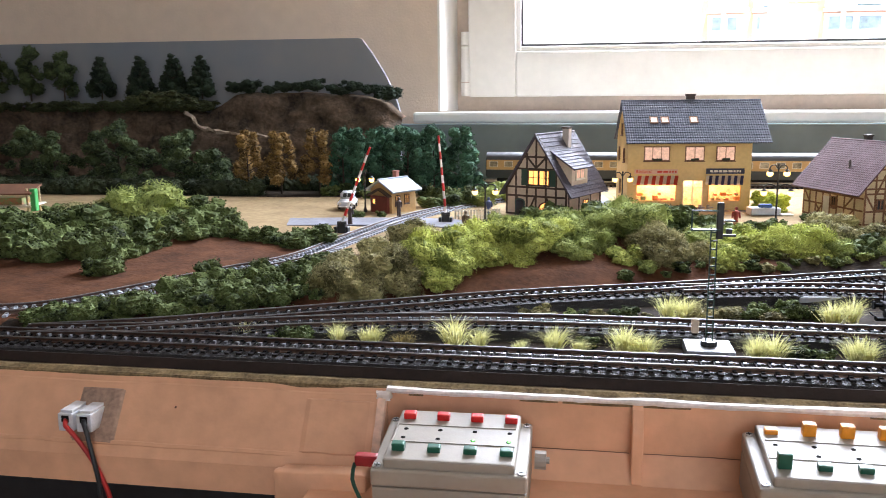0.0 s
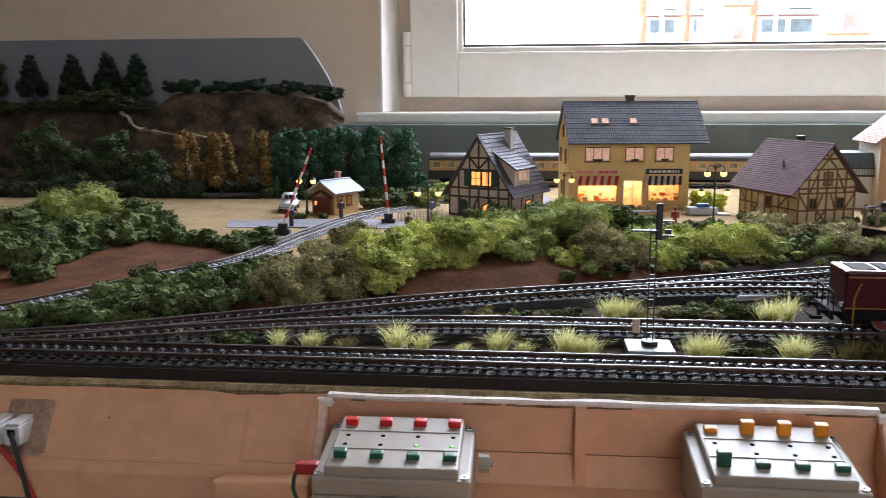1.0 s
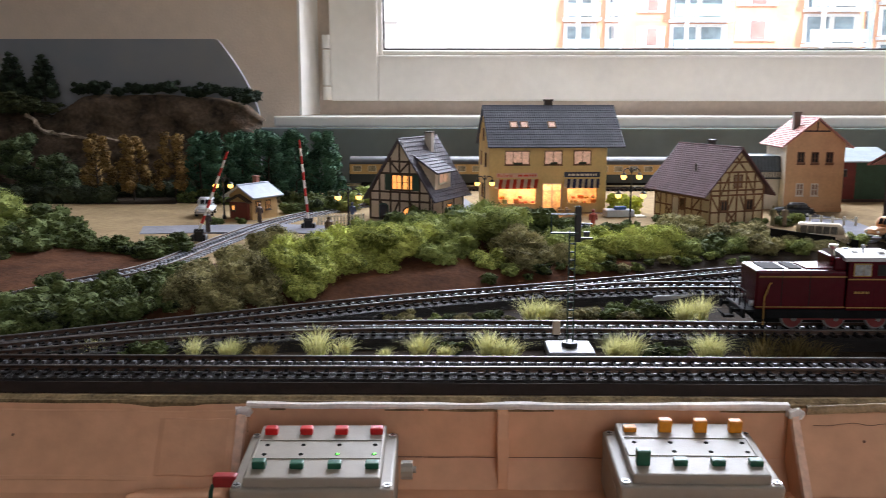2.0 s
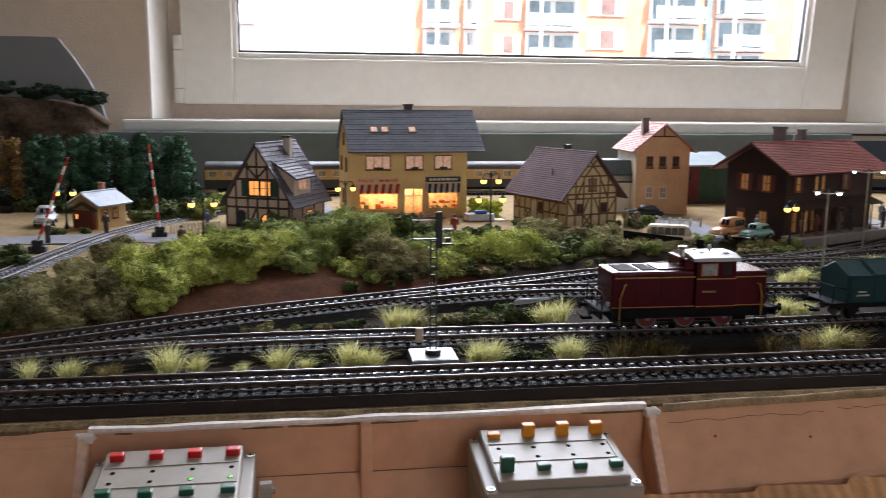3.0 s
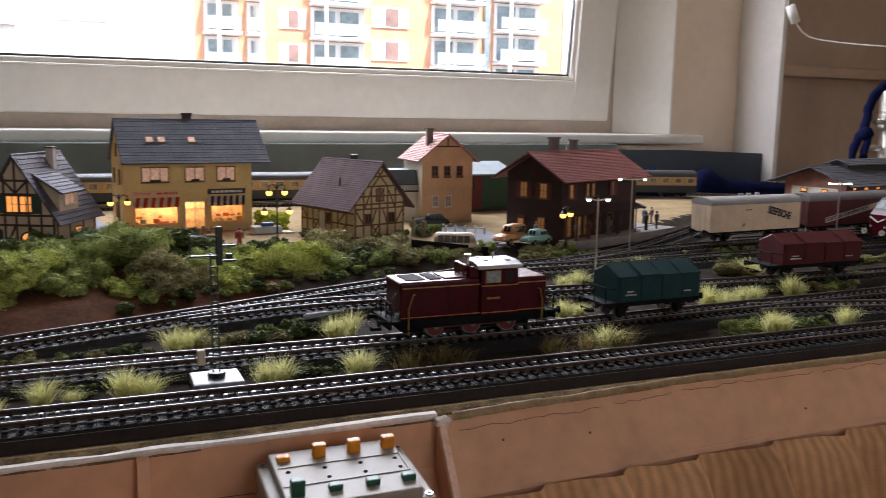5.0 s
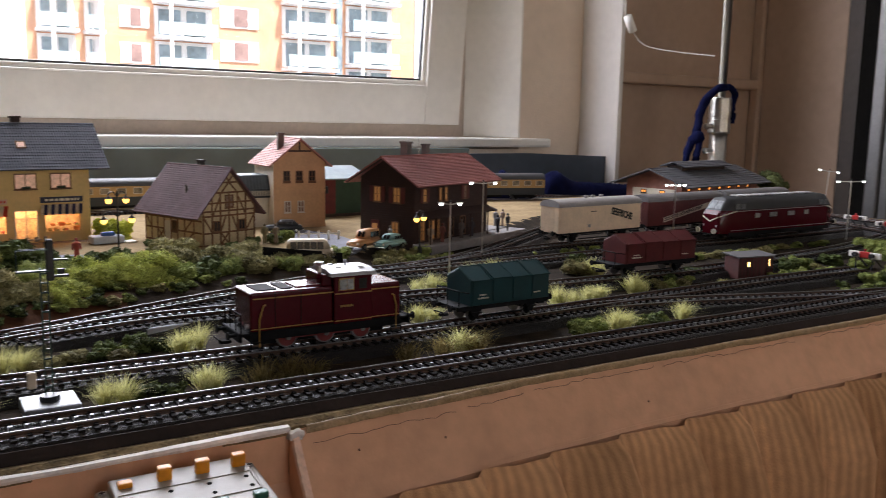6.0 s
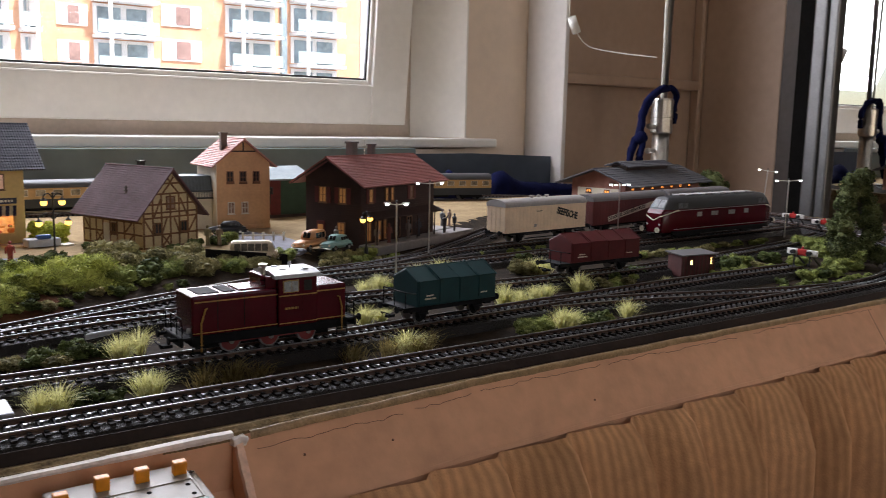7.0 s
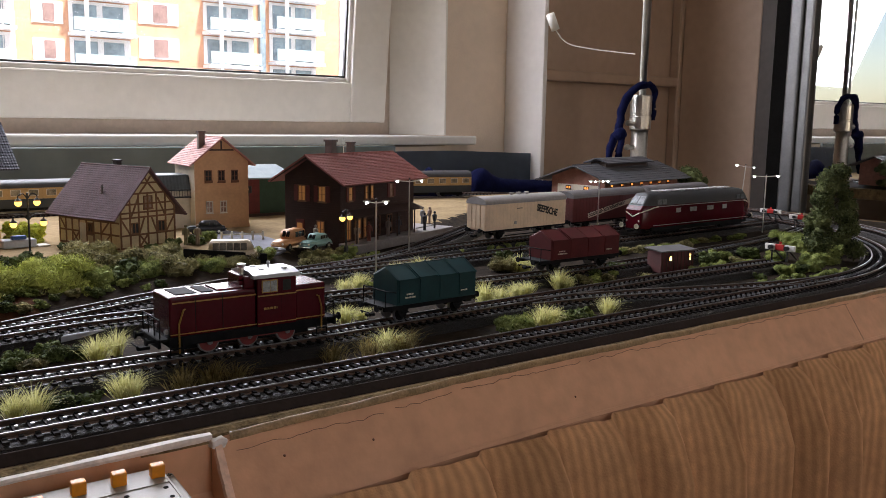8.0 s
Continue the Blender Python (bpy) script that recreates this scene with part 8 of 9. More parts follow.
def clump_mesh(name, mt, seed, lobes, n, size, flat=0.75, twig=0, rough=1.0):
    """Knobby foam lobes (centre, radius), strewn with n small irregular crumbs and twig curled fibres."""
    rnd = np.random.default_rng(seed)
    V, Fc, at = [], [], 0
    squash = np.array([1, 1, flat])
    tot = sum(r * r for _, r in lobes)
    tet = np.array([(0, 1, 2), (0, 3, 1), (1, 3, 2), (0, 2, 3)])
    big = max(r for _, r in lobes)
    for c, r in lobes:
        # the lobe itself, pitted and knobby
        wave, phase = rnd.normal(size=(14, 3)) * np.array([3.0] * 5 + [6.5] * 5 + [12.0] * 4)[:, None], rnd.random(14) * 6.3
        amp = np.array([0.060] * 5 + [0.060] * 5 + [0.060] * 4) * rough
        def swell(d):
            return 0.88 + np.sin(d @ wave.T + phase) @ amp
        iv, ifc = ICO[3 if r > 0.6 * big and len(lobes) < 14 else 2]
        V.append(np.array(c) + iv * (r * swell(iv))[:, None] * squash)
        Fc += (at + ifc).tolist()
        at += len(iv)
        k = max(4, int(n * r * r / tot))
        d = rnd.normal(size=(k, 3)); d /= np.linalg.norm(d, axis=1)[:, None]
        p = np.array(c) + d * (r * swell(d) * (0.97 + 0.13 * rnd.random(k)))[:, None] * squash
        o = rnd.normal(size=(k, 4, 3)); o -= o.mean(1)[:, None]
        o = o / np.linalg.norm(o, axis=2)[:, :, None] * (size * (0.5 + 0.9 * rnd.random(k)))[:, None, None]
        V.append((p[:, None] + o).reshape(-1, 3))
        Fc += (at + 4 * np.arange(k)[:, None, None] + tet).reshape(-1, 3).tolist()
        at += 4 * k
        # curled fibres standing off the surface
        m = int(twig * r * r / tot)
        if m:
            d = rnd.normal(size=(m, 3)); d[:, 2] = np.abs(d[:, 2]) - 0.25; d /= np.linalg.norm(d, axis=1)[:, None]
            t = np.cross(d, rnd.normal(size=(m, 3))); t /= np.linalg.norm(t, axis=1)[:, None]
            w = np.cross(t, d) * 0.00015
            a = np.array(c) + d * r * squash * (0.86 + 0.16 * rnd.random((m, 1)))
            L = 0.0020 + 0.0042 * rnd.random((m, 1))
            mid, tip = a + t * L * 0.5 + d * L * 0.30, a + t * L + d * L * (0.35 * rnd.random((m, 1)) - 0.1)
            V.append(np.stack([a - w, a + w, mid - w, mid + w, tip], 1).reshape(-1, 3))
            for q in range(m):
                b_ = at + 5 * q
                Fc += [(b_, b_ + 1, b_ + 3, b_ + 2), (b_ + 2, b_ + 3, b_ + 4)]
            at += 5 * m
    me = bpy.data.meshes.new(name)
    me.from_pydata(np.concatenate(V).tolist(), [], Fc)
    me.materials.append(mt)
    return me

def lobes_for(seed, R, k):
    r = random.Random(seed)
    out = [((0, 0, R * 0.30), R * 0.66)]
    for i in range(k):
        a = 2 * math.pi * (i + r.random() * 0.6) / k
        q = R * r.uniform(0.46, 0.78)
        out.append(((q * math.cos(a), q * math.sin(a), R * r.uniform(0.10, 0.80)), R * r.uniform(0.24, 0.44)))
    return out

# Extra-bright green: the street lamps' light is put into this shrub's colour.
F_LAMPLIT = leafy("foliage_lamplit", (0.22, 0.26, 0.03), (0.68, 0.70, 0.12), 0.85, 0.4)
BUSH, SMALL = {}, {}
for key, mt, crumbs, size, tw in (("dark", F_DARK, 2000, 0.00080, 0), ("mid", F_MID, 1300, 0.00066, 2300), ("light", F_LIGHT, 1100, 0.00064, 3000), ("olive", F_OLIVE, 900, 0.00064, 3200), ("vivid", F_LAMPLIT, 1300, 0.0008, 300)):
    BUSH[key] = [clump_mesh("bush", mt, 11 * v + len(key), lobes_for(31 * v + len(key), 0.02, 11), crumbs, size, 0.78, tw, 1.15) for v in range(3)]
    SMALL[key] = [clump_mesh("bush", mt, 50 + 11 * v + len(key), lobes_for(90 + 31 * v + len(key), 0.02, 6), 350, 0.0016, 0.78, tw // 5, 1.2) for v in range(2)]
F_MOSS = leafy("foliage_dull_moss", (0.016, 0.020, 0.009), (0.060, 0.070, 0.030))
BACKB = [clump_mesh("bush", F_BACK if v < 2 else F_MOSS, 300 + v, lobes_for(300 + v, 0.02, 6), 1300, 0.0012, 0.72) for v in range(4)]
LABEL = {"dark": "dark green foam-like model bush", "mid": "mid green leafy model bush on the bank", "light": "bright yellow-green fibrous model bush", "olive": "olive brown twiggy model bush", "vivid": "vivid yellow-green model shrub beside the yellow house"}
brnd = random.Random(77)
JOINED = {}
def bush(x, y, r, key, z=None, flat=1.0):
    if r < 0.0098 or (z is None and y > 0.6):
        # too small to pick apart: gathered into one low growth for each colour
        me, s_ = SMALL[key][brnd.randrange(2)], r / 0.02
        mm = np.array(Matrix.Translation((x, y, (ground_z(x, y) if z is None else z) - r * 0.10)) @ Matrix.Rotation(brnd.uniform(0, 6.3), 4, "Z") @ Matrix.Diagonal((s_, s_, s_ * flat, 1)))
        co = np.empty(len(me.vertices) * 3); me.vertices.foreach_get("co", co)
        vs, fs = JOINED.setdefault(key, ([], []))
        base = len(vs)
        vs.extend((co.reshape(-1, 3) @ mm[:3, :3].T + mm[:3, 3]).tolist())
        fs.extend([tuple(base + v for v in p.vertices) for p in me.polygons])
        return None
    o = new("bush", BUSH[key][brnd.randrange(3)])
    s = r / 0.02
    zz = ground_z(x, y) if z is None else z
    o.matrix_basis = Matrix.Translation((x, y, zz - r * 0.10)) @ Matrix.Rotation(brnd.uniform(0, 6.3), 4, "Z") @ Matrix.Diagonal((s, s * brnd.uniform(0.85, 1.1), s * flat * brnd.uniform(0.9, 1.1), 1))
    tagged(o, LABEL[key], "bush", "bushes on the layout")
    return o
def near_cross(x, y, d):
    return float(np.min(np.hypot(CL[:, 0] - x, CL[:, 1] - y))) < d
def plant(key, rows):
    """Bushes by place, height of their middle and radius; each sinks to the ground under it."""
    for x, y, z, r in rows:
        bush(x, y, r * 1.30, key, max(min(z - 0.42 * r, ground_z(x, y) + 0.4 * r), ground_z(x, y) - 0.25 * r))

# bank before the village
plant("light", [(-0.159, 0.192, 0.002, 0.022), (-0.128, 0.239, 0.013, 0.020), (-0.103, 0.247, 0.007, 0.020), (-0.089, 0.262, 0.009, 0.019), (-0.175, 0.216, 0.015, 0.011), (-0.020, 0.248, 0.002, 0.011),
                (0.063, 0.292, 0.000, 0.016), (0.087, 0.317, 0.003, 0.019), (0.116, 0.339, 0.004, 0.017), (0.098, 0.318, 0.000, 0.018), (0.124, 0.312, -0.005, 0.022), (-0.140, 0.212, 0.003, 0.015)])
plant("mid", [(-0.059, 0.293, 0.014, 0.022), (-0.020, 0.313, 0.018, 0.027), (0.035, 0.296, 0.005, 0.015), (0.137, 0.338, -0.004, 0.017), (0.168, 0.385, 0.001, 0.015), (-0.118, 0.292, 0.022, 0.014), (-0.070, 0.313, 0.020, 0.015),
              (-0.082, 0.278, 0.008, 0.017), (0.050, 0.318, 0.004, 0.014), (-0.150, 0.262, 0.014, 0.013), (-0.044, 0.268, 0.004, 0.015)])
plant("olive", [(-0.206, 0.150, 0.008, 0.019), (-0.190, 0.168, 0.009, 0.018), (-0.222, 0.136, 0.004, 0.015), (-0.179, 0.233, 0.018, 0.016), (0.005, 0.283, 0.006, 0.020), (0.013, 0.257, -0.003, 0.012), (0.163, 0.370, 0.006, 0.021), (0.204, 0.376, 0.002, 0.021),
                (0.232, 0.392, 0.000, 0.016), (0.214, 0.358, -0.005, 0.015), (-0.004, 0.268, 0.001, 0.014), (-0.198, 0.198, 0.012, 0.013)])
plant("dark", [(-0.054, 0.370, 0.028, 0.017), (-0.094, 0.340, 0.024, 0.016), (0.002, 0.382, 0.023, 0.016), (0.026, 0.382, 0.020, 0.016), (-0.036, 0.365, 0.022, 0.015), (0.180, 0.362, -0.007, 0.012), (0.170, 0.331, -0.003, 0.016), (0.129, 0.374, 0.002, 0.013),
               (0.106, 0.396, 0.006, 0.012), (0.124, 0.404, 0.006, 0.010), (-0.075, 0.356, 0.022, 0.014), (0.052, 0.376, 0.012, 0.014), (0.075, 0.384, 0.006, 0.012), (-0.015, 0.345, 0.018, 0.014), (0.060, 0.350, 0.002, 0.013)])
def fringe(x0, x1, off, r0, r1, keys, step, jit=0.008):
    """Low growth along the foot of the bank."""
    x = x0
    while x < x1:
        y = lerp_at(FOOT, x) + off + brnd.uniform(-jit, jit)
        r = brnd.uniform(r0, r1)
        if not near_cross(x, y, r * 0.8 + 0.014):
            bush(x, y, r, brnd.choice(keys))
        x += step * brnd.uniform(0.7, 1.3)
plant("olive", [(-0.198, 0.134, -0.002, 0.014), (-0.176, 0.150, -0.003, 0.014), (0.000, 0.250, -0.004, 0.012), (0.030, 0.272, -0.003, 0.012), (0.275, 0.352, -0.006, 0.010), (0.300, 0.364, -0.006, 0.010)])
plant("light", [(-0.154, 0.170, -0.003, 0.014), (-0.126, 0.212, -0.001, 0.013), (-0.100, 0.226, 0.000, 0.012), (0.055, 0.262, -0.005, 0.011)])
plant("mid", [(-0.062, 0.246, 0.000, 0.013), (0.255, 0.340, -0.006, 0.010), (0.325, 0.380, -0.005, 0.010)])
plant("olive", [(0.222, 0.338, -0.004, 0.014), (0.246, 0.362, -0.003, 0.013), (0.150, 0.345, 0.000, 0.015)])
plant("mid", [(0.190, 0.334, -0.005, 0.013), (0.150, 0.318, -0.005, 0.013), (0.205, 0.345, -0.003, 0.012)])
fringe(-0.24, -0.17, 0.030, 0.006, 0.0095, ("olive", "dark"), 0.014)
fringe(-0.02, 0.20, 0.024, 0.005, 0.0095, ("olive", "mid", "dark"), 0.014, 0.006)
fringe(0.04, 0.24, 0.045, 0.006, 0.0095, ("mid", "olive", "dark"), 0.015)
fringe(-0.10, 0.22, 0.130, 0.007, 0.0096, ("dark", "mid"), 0.016, 0.012)
fringe(-0.16, 0.06, 0.185, 0.006, 0.0096, ("dark", "mid"), 0.018, 0.012)
# strip between the crossing track and the ladder
plant("dark", [(-0.360, 0.052, -0.001, 0.014), (-0.377, 0.043, -0.003, 0.010), (-0.339, 0.066, 0.000, 0.014), (-0.325, 0.083, 0.001, 0.013), (-0.312, 0.118, 0.004, 0.017), (-0.302, 0.078, -0.001, 0.014), (-0.289, 0.088, 0.001, 0.014), (-0.269, 0.098, 0.001, 0.014),
               (-0.252, 0.110, 0.001, 0.013), (-0.284, 0.142, 0.005, 0.014), (-0.293, 0.126, 0.003, 0.013), (-0.266, 0.132, 0.004, 0.012), (-0.258, 0.172, 0.006, 0.012), (-0.250, 0.196, 0.007, 0.010), (-0.242, 0.146, 0.004, 0.012), (-0.232, 0.176, 0.008, 0.012)])
# hill before the field
plant("dark", [(-0.415, 0.360, 0.016, 0.022), (-0.571, 0.340, 0.011, 0.022), (-0.521, 0.300, 0.003, 0.024), (-0.456, 0.270, 0.002, 0.024), (-0.519, 0.260, -0.001, 0.024), (-0.470, 0.250, -0.001, 0.020), (-0.496, 0.320, 0.008, 0.022), (-0.408, 0.310, 0.001, 0.017),
               (-0.396, 0.340, 0.002, 0.017), (-0.461, 0.310, 0.006, 0.019), (-0.610, 0.300, 0.004, 0.026), (-0.650, 0.320, 0.010, 0.026), (-0.570, 0.270, 0.001, 0.024), (-0.435, 0.335, 0.010, 0.018), (-0.414, 0.170, -0.005, 0.013)])
plant("dark", [(-0.455, 0.222, -0.001, 0.019), (-0.490, 0.215, -0.002, 0.020), (-0.428, 0.232, 0.000, 0.016), (-0.530, 0.220, -0.002, 0.022), (-0.440, 0.250, 0.004, 0.018), (-0.425, 0.275, 0.005, 0.017), (-0.575, 0.230, 0.000, 0.022), (-0.505, 0.282, 0.006, 0.022)])
plant("mid", [(-0.470, 0.362, 0.024, 0.032), (-0.440, 0.318, 0.006, 0.014)])
plant("olive", [(-0.535, 0.350, 0.014, 0.021), (-0.425, 0.330, 0.006, 0.015)])
plant("dark", [(-0.365, 0.330, 0.005, 0.012), (-0.347, 0.330, 0.003, 0.014), (-0.308, 0.302, 0.000, 0.012), (-0.303, 0.332, 0.004, 0.014), (-0.289, 0.325, 0.001, 0.011), (-0.380, 0.345, 0.003, 0.012), (-0.325, 0.315, 0.000, 0.011)])
# low bushes between the tracks
for x0, x1, y, r0, r1, keys, step in ((-0.09, 0.00, 0.122, 0.005, 0.008, ("olive", "mid", "dark"), 0.010), (0.02, 0.09, 0.134, 0.007, 0.0097, ("olive", "olive", "dark"), 0.012), (0.35, 0.42, 0.230, 0.006, 0.0097, ("mid", "olive"), 0.016),
                                 (0.50, 0.57, 0.147, 0.008, 0.0097, ("olive", "mid", "dark"), 0.013), (0.66, 0.80, 0.248, 0.008, 0.0097, ("mid", "olive"), 0.014), (0.66, 0.75, 0.128, 0.007, 0.0097, ("mid", "olive"), 0.013), (0.80, 0.92, 0.255, 0.006, 0.009, ("mid", "olive"), 0.016), (0.62, 0.80, 0.050, 0.005, 0.008, ("mid", "dark"), 0.014), (0.345, 0.375, 0.047, 0.007, 0.0097, ("mid", "dark", "olive"), 0.012), (0.405, 0.44, 0.047, 0.006, 0.009, ("mid", "dark"), 0.012),
                                 (0.53, 0.62, 0.335, 0.006, 0.009, ("mid",), 0.014), (0.68, 0.80, 0.475, 0.006, 0.0097, ("mid",), 0.016), (0.36, 0.45, 0.36, 0.007, 0.0097, ("mid", "olive"), 0.012)):
    x = x0
    while x < x1:
        bush(x, y + brnd.uniform(-0.007, 0.007), brnd.uniform(r0, r1), brnd.choice(keys))
        x += step * brnd.uniform(0.8, 1.2)
for x, y, r, k in ((-0.215, 0.036, 0.012, "dark"), (-0.225, 0.034, 0.008, "dark"), (-0.25, 0.030, 0.006, "dark"), (-0.048, 0.056, 0.008, "dark"), (0.064, 0.046, 0.0097, "dark"), (0.074, 0.045, 0.009, "dark"), (0.505, 0.232, 0.013, "olive"), (0.352, 0.046, 0.011, "mid"), (0.195, 0.47, 0.010, "dark"), (0.205, 0.463, 0.007, "dark"), (0.245, 0.468, 0.009, "dark"), (0.27, 0.478, 0.010, "dark"), (0.30, 0.49, 0.010, "dark"), (0.315, 0.51, 0.012, "mid"), (0.175, 0.52, 0.009, "dark"),
                    (0.149, 0.590, 0.021, "vivid"), (0.160, 0.600, 0.018, "vivid"), (0.152, 0.580, 0.013, "vivid"), (0.143, 0.575, 0.012, "vivid"), (0.379, 0.388, 0.011, "olive"), (0.393, 0.385, 0.011, "olive"), (0.408, 0.385, 0.011, "olive"), (0.424, 0.388, 0.011, "mid"), (-0.175, 0.615, 0.024, "mid"), (-0.205, 0.60, 0.020, "dark"), (-0.14, 0.66, 0.022, "mid"), (-0.235, 0.585, 0.015, "dark"), (-0.30, 0.492, 0.009, "dark"), (-0.275, 0.503, 0.007, "dark"), (-0.17, 0.70, 0.022, "mid"), (-0.08, 0.50, 0.018, "dark"), (-0.045, 0.505, 0.016, "dark")):
    bush(x, y, r, k)
for x, y, r, k in ((0.079, 0.144, 0.010, "dark"), (0.062, 0.146, 0.009, "dark"), (0.092, 0.139, 0.009, "dark"), (0.070, 0.139, 0.007, "mid"), (0.060, 0.050, 0.009, "dark"), (0.364, 0.056, 0.009, "dark"), (0.378, 0.060, 0.008, "mid"), (0.422, 0.050, 0.009, "dark"), (0.410, 0.051, 0.007, "mid"), (0.590, 0.165, 0.012, "dark"), (0.605, 0.168, 0.010, "dark"), (0.714, 0.152, 0.012, "dark"), (0.735, 0.155, 0.013, "mid"), (0.791, 0.156, 0.013, "dark"), (0.683, 0.072, 0.007, "dark"), (0.725, 0.072, 0.010, "mid"), (0.745, 0.072, 0.011, "dark"), (0.766, 0.073, 0.011, "mid"), (0.543, 0.158, 0.011, "dark"), (0.525, 0.160, 0.009, "dark"), (0.538, 0.277, 0.012, "dark")):
    if not near_cross(x, y, r * 0.9):
        bush(x, y, r, k)

# grass tufts
def tuft_mesh(mt, seed, n, h, spread):
    r = random.Random(seed)
    V, Fc = [], []
    for _ in range(n):
        a, q = r.uniform(0, 6.283), abs(r.gauss(0, spread * 0.26))
        x, y = q * math.cos(a), q * math.sin(a) * 0.7
        b_, L, w = a + r.gauss(0, 0.7), h * r.uniform(0.55, 1.15) * (1.12 - 0.25 * min(1, q / spread)), 0.00017
        lean = min(1.6, abs(r.gauss(0.42, 0.36)) + 0.9 * q / spread * r.uniform(0.6, 1.6))
        dx, dy = math.cos(b_) * lean * L, math.sin(b_) * lean * L * 0.7
        px_, py_ = -math.sin(b_ + 0.7) * w, math.cos(b_ + 0.7) * w
        i = len(V)
        V += [(x - px_, y - py_, -0.0005), (x + px_, y + py_, -0.0005), (x + dx * 0.4 - px_, y + dy * 0.4 - py_, L * 0.6), (x + dx * 0.4 + px_, y + dy * 0.4 + py_, L * 0.6), (x + dx, y + dy, L * (1 - lean * 0.25))]
        Fc += [(i, i + 1, i + 3, i + 2), (i + 2, i + 3, i + 4)]
    me = bpy.data.meshes.new("tuft")
    me.from_pydata(V, [], Fc)
    me.materials.append(mt)
    return me
TUFT = [tuft_mesh(F_GRASS, 5, 240, 0.0170, 0.0090), tuft_mesh(F_GRASS, 6, 250, 0.0150, 0.0115), tuft_mesh(F_DRY, 7, 170, 0.0145, 0.016), tuft_mesh(F_GRASS, 8, 150, 0.0190, 0.0095)]
def tuft(x, y, k, s=1.0):
    o = new("grass_tuft", TUFT[k])
    o.matrix_basis = Matrix.Translation((x, y, ground_z(x, y))) @ Matrix.Rotation(brnd.uniform(0, 6.3), 4, "Z") @ Matrix.Diagonal((s * 1.0, s * 1.0, s * 0.80, 1))
    tagged(o, "pale yellow-green tuft of static grass" if k != 2 else "dry brownish tuft of static grass", "grass tuft", "grass tufts between the tracks")
TUFTS_FRONT = [(-0.245, 0.040, 3, 0.7), (-0.171, 0.046, 1, 0.85), (-0.190, 0.044, 3, 0.8), (-0.152, 0.045, 2, 0.7), (-0.122, 0.046, 3, 1.15), (-0.108, 0.045, 0, 0.8), (-0.085, 0.043, 1, 0.55), (-0.066, 0.047, 0, 0.95), (-0.052, 0.046, 1, 0.6), (-0.028, 0.048, 0, 1.05), (-0.018, 0.046, 1, 0.95),
               (0.041, 0.046, 0, 0.95), (0.050, 0.045, 3, 1.0), (0.092, 0.047, 0, 1.0), (0.096, 0.045, 3, 0.9), (0.122, 0.045, 2, 1.1), (0.137, 0.046, 2, 1.1), (0.150, 0.044, 2, 0.9), (0.212, 0.047, 2, 1.0)]
TUFTS_MIDDLE = [(0.238, 0.046, 2, 1.1), (0.252, 0.048, 0, 1.1), (0.262, 0.045, 2, 1.2), (0.002, 0.127, 3, 1.0), (0.012, 0.126, 0, 1.0), (0.100, 0.126, 0, 1.05), (0.112, 0.130, 3, 1.1), (0.268, 0.128, 0, 1.0), (0.284, 0.132, 1, 0.8), (0.322, 0.222, 1, 1.0), (0.340, 0.228, 0, 1.05), (0.395, 0.128, 0, 1.25), (0.410, 0.126, 1, 1.0),
                (0.430, 0.132, 0, 0.9), (0.446, 0.136, 1, 1.0), (0.486, 0.138, 0, 1.3), (0.492, 0.134, 1, 1.0), (0.382, 0.047, 0, 1.1), (0.392, 0.048, 1, 1.0), (0.448, 0.047, 0, 1.05)]
TUFTS_FAR = [(0.514, 0.222, 0, 1.25), (0.520, 0.218, 1, 1.0), (0.428, 0.262, 3, 1.1), (0.400, 0.258, 3, 1.0), (0.590, 0.130, 1, 0.5)]
for x, y, k, s in TUFTS_FRONT + TUFTS_MIDDLE + TUFTS_FAR:
    tuft(x, y, k, s)

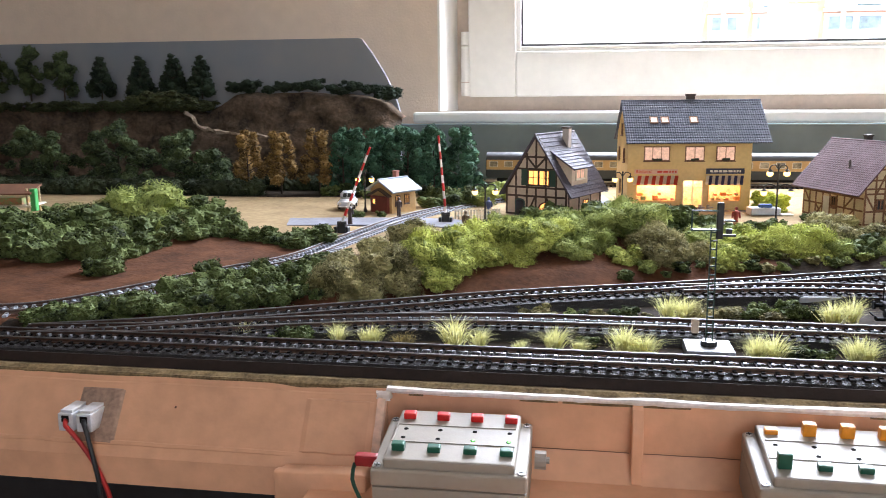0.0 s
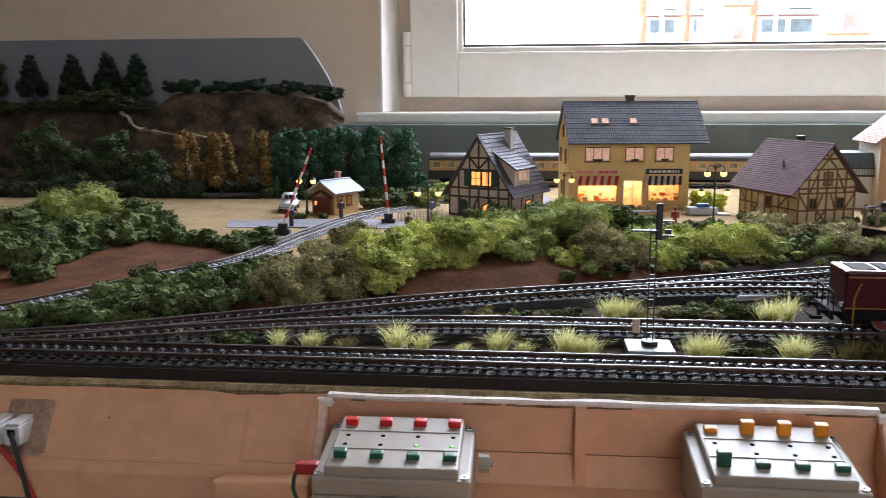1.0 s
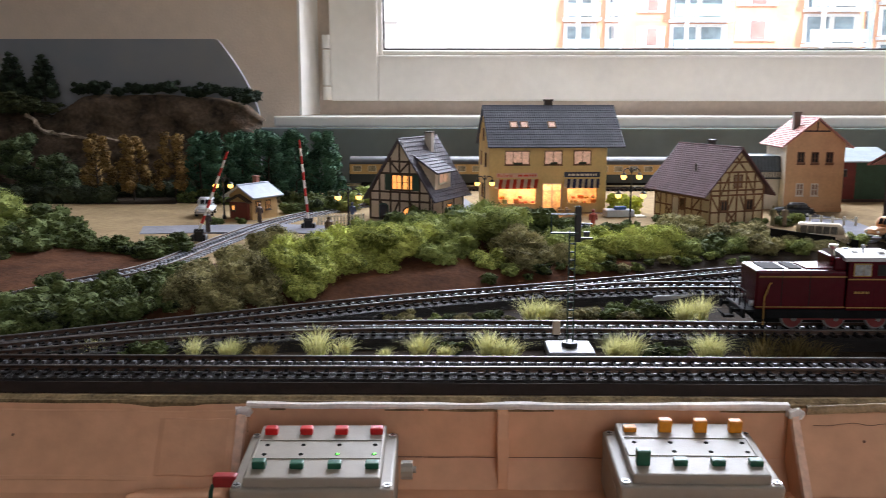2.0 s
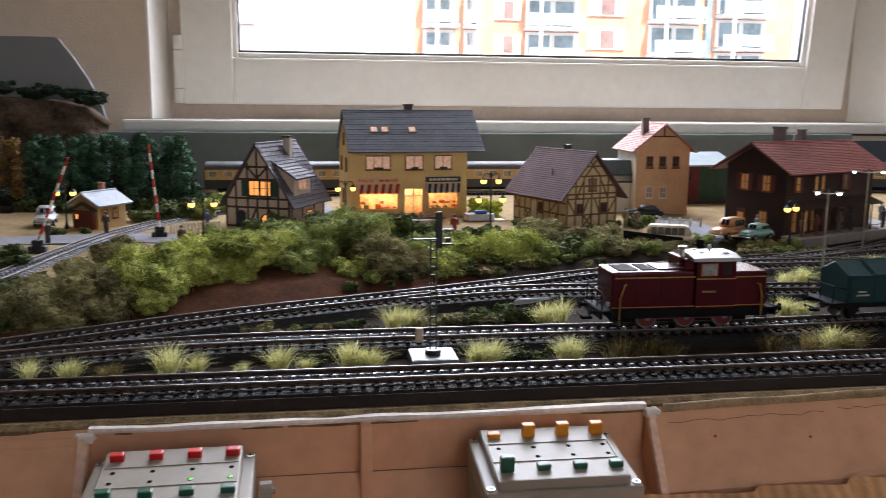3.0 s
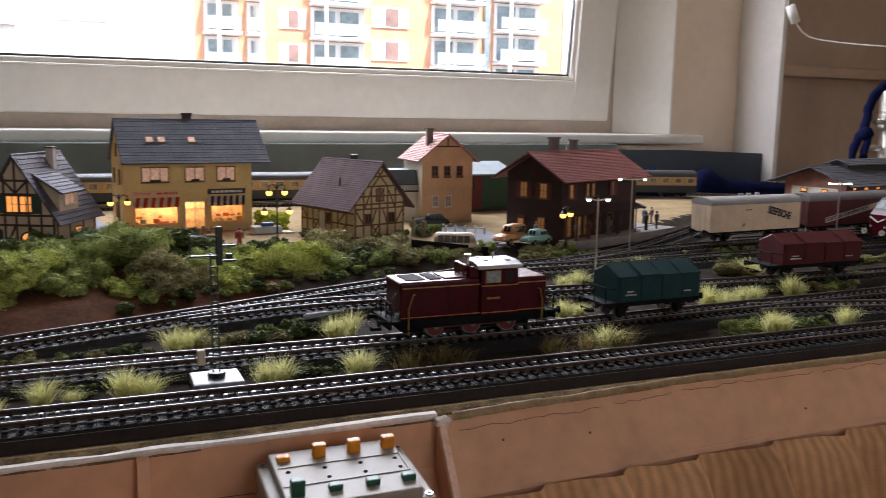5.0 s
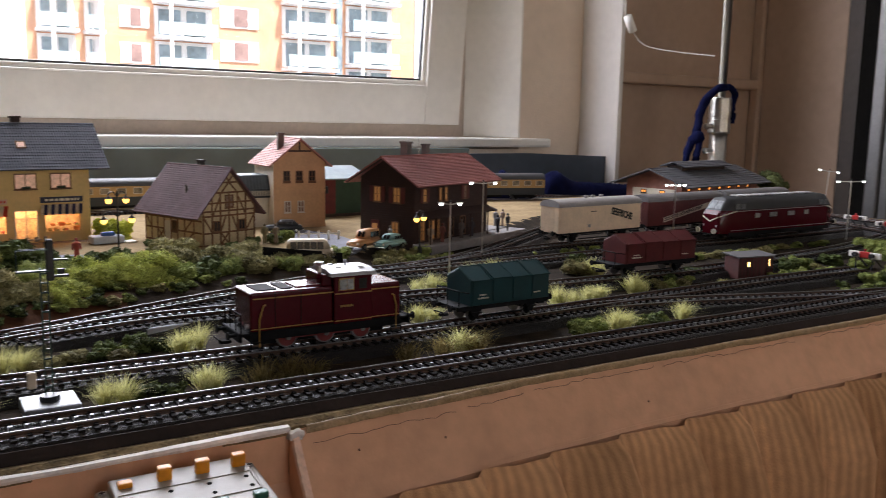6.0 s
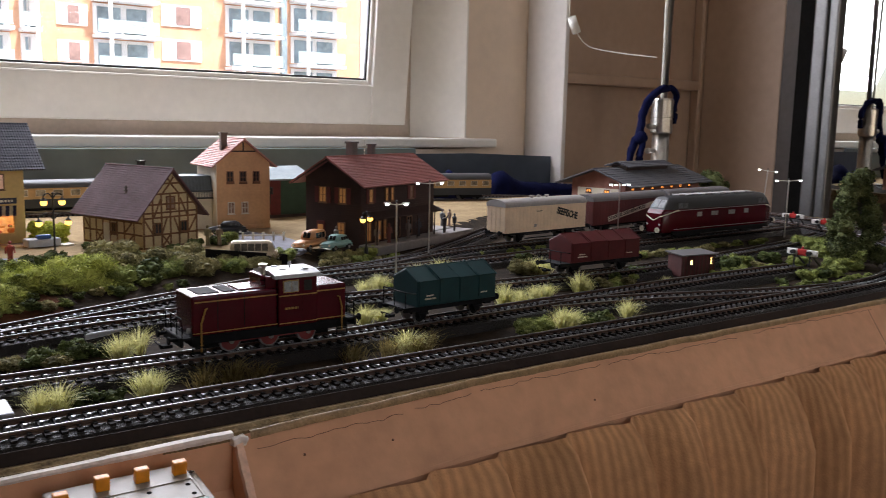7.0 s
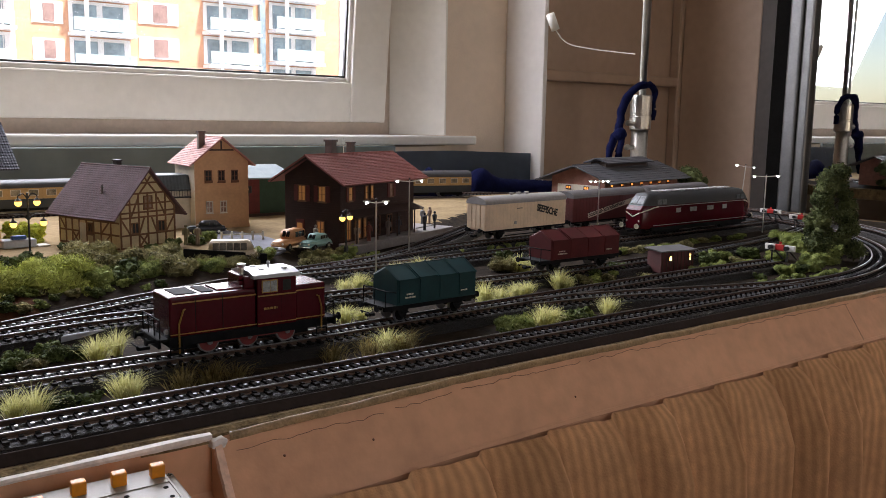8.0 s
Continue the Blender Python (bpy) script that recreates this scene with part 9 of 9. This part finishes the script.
# trees
def tree(name, x, y, z, h, mt, seed, label, shape="round", crown_r=0.02, n=2200, group="trees behind the field", size=0.0011, bare=0.25, fat=1.0):
    th = thing(name, pose(x, y, z, 0, 0, seed * 37), label, "tree", group)
    r = random.Random(seed)
    b = bm_new()
    tr = h * (0.92 if shape == "fir" else 0.6)
    line = smooth_path([(0, 0, -0.004), (r.uniform(-1, 1) * 0.001, 0, tr * 0.4), (r.uniform(-1, 1) * 0.002, r.uniform(-1, 1) * 0.002, tr)], h / 8)
    rod(b, line[0], line[-1], 0.0017 * h / 0.09, 8, 0.0007 * h / 0.09)
    part("trunk", b, BARK, th)
    for k in range(6):
        a, zz = r.uniform(0, 6.28), h * r.uniform(bare, 0.58)
        b = bm_new(); rod(b, (0, 0, zz), (crown_r * 0.7 * math.cos(a), crown_r * 0.7 * math.sin(a), zz + h * 0.14), 0.0007, 5, 0.0003); part("limb", b, BARK, th)
    lobes = []
    if shape == "fir":
        for k in range(26):
            f_ = (k // 4) / 6.5
            a = k * 1.57 + (k // 4) * 0.8
            q = crown_r * (1 - 0.85 * f_) * r.uniform(0.5, 0.75)
            lobes.append(((q * math.cos(a), q * math.sin(a), h * (bare + (0.96 - bare) * f_) + h * 0.012 * (k % 4)), crown_r * (0.22 * (1 - f_) + 0.15)))
    elif shape == "tier":
        for k in range(22):
            f_ = k / 22
            a = k * 2.1
            q = crown_r * (1 - 0.6 * f_) * r.uniform(0.35, 0.85)
            lobes.append(((q * math.cos(a), q * math.sin(a), h * (bare + (0.95 - bare) * f_)), crown_r * r.uniform(0.20, 0.32) * (1 - 0.25 * f_)))
    else:
        for k in range(17):
            a, f_ = k * 2.4, r.random()
            q = crown_r * r.uniform(0.15, 0.95) * math.sin(math.pi * (0.2 + 0.72 * f_))
            lobes.append(((q * math.cos(a), q * math.sin(a), h * (bare + (0.92 - bare) * f_)), crown_r * r.uniform(0.22, 0.38)))
    me = clump_mesh("crown", mt, seed, [(c, q * fat) for c, q in lobes], n, size, 0.85)
    o = new("crown", me)
    o.parent = th
    return th
# firs by the crossing
for i, (x, y, h) in enumerate(((-0.381, 0.725, 0.090), (-0.350, 0.715, 0.091), (-0.320, 0.735, 0.090), (-0.289, 0.715, 0.093), (-0.257, 0.735, 0.092), (-0.214, 0.720, 0.092), (-0.335, 0.765, 0.086), (-0.27, 0.77, 0.088))):
    tree("conifer", x, y, 0, h, F_FIR, 100 + i, "blue-green model conifer behind the crossing hut", "tier", 0.034, 4000, size=0.0013, bare=0.05, fat=1.12)
for i, (x, y, h) in enumerate(((-0.510, 0.705, 0.088), (-0.462, 0.700, 0.086), (-0.409, 0.705, 0.090))):
    tree("autumn_tree", x, y, 0, h, F_AUT, 120 + i, "brown-yellow autumn model tree at the field's edge", "tier", 0.030, 4200, size=0.0012, bare=0.20, fat=1.05)
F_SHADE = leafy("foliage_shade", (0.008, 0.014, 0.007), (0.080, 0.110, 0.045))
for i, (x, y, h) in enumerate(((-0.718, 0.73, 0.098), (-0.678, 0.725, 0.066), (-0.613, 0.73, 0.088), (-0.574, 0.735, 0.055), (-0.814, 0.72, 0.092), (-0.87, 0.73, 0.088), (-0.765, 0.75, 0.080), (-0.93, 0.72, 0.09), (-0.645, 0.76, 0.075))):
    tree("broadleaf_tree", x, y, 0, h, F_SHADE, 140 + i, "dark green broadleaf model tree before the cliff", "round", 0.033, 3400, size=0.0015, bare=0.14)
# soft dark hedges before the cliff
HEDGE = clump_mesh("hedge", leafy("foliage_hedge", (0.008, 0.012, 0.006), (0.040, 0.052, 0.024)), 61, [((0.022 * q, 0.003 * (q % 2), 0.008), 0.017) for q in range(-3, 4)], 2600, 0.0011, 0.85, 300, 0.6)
for x, y, a in ((-0.56, 0.675, 4), (-0.67, 0.672, -3), (-0.80, 0.668, 2), (-0.93, 0.67, 0), (-0.62, 0.715, 8), (-0.74, 0.712, -5), (-0.87, 0.71, 3), (-0.47, 0.748, 2), (-0.40, 0.755, -4)):
    o = new("hedge", HEDGE)
    o.matrix_basis = pose(x, y, ground_z(x, y), 0, 0, a)
    tagged(o, "soft dark green hedge before the model trees", "hedge", "hedges before the cliff")
for x, y, r in ((-0.39, 0.69, 0.016), (-0.355, 0.68, 0.014), (-0.33, 0.665, 0.014), (-0.37, 0.715, 0.018), (-0.30, 0.70, 0.018), (-0.255, 0.69, 0.018), (-0.225, 0.66, 0.020), (-0.195, 0.69, 0.018)):
    o = bush(x, y, r, "dark")
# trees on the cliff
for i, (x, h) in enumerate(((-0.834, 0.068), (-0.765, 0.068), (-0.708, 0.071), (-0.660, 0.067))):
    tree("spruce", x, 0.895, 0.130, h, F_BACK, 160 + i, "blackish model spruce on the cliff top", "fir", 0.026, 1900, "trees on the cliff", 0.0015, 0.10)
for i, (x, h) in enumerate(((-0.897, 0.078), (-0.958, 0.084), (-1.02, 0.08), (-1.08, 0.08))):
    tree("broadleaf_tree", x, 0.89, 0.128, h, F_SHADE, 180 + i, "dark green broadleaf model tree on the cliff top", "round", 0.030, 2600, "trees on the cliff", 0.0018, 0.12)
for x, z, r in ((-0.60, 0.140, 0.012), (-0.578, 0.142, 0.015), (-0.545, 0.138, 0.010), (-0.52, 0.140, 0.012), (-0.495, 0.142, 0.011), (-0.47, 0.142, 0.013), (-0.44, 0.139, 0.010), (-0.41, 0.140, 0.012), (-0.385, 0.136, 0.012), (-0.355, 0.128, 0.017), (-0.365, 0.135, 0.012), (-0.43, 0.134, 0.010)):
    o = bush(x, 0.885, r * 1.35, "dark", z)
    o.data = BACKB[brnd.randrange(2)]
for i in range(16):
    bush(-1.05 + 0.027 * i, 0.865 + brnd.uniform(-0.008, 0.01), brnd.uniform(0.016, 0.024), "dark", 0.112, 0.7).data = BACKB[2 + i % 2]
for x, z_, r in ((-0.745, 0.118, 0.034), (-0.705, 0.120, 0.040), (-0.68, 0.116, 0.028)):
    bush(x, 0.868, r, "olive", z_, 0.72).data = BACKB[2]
# shrub tree at the layout's end
tree("shrub_tree", 0.842, 0.098, -0.006, 0.100, leafy("foliage_moss", (0.022, 0.032, 0.010), (0.13, 0.15, 0.055)), 203, "mossy green model tree inside the end curve", "tier", 0.034, 11000, "trees at the layout's end", 0.0013, 0.1, 1.35)
for x, y, r in ((0.825, 0.085, 0.013), (0.885, 0.115, 0.016), (0.81, 0.095, 0.013), (0.88, 0.14, 0.020), (0.78, 0.075, 0.010), (0.90, 0.17, 0.018), (0.80, 0.13, 0.012), (0.92, 0.20, 0.016)):
    bush(x, y, r, "mid")
tree("broadleaf_tree", 1.265, 0.60, 0, 0.052, bpy.data.materials["foliage_moss"], 210, "green model tree behind the goods shed", "round", 0.036, 3000, "trees at the layout's end", 0.0013, 0.1)

# the small growth, one sheet for each colour
for key, (vs, fs) in JOINED.items():
    me = bpy.data.meshes.new("low_growth")
    me.from_pydata(vs, [], fs)
    me.materials.append(BUSH[key][0].materials[0])
    tagged(new("low_growth", me), LABEL[key].replace("model bush", "low growth").replace("model shrub", "low growth") + " between the tracks", "low growth", kind="stuff")
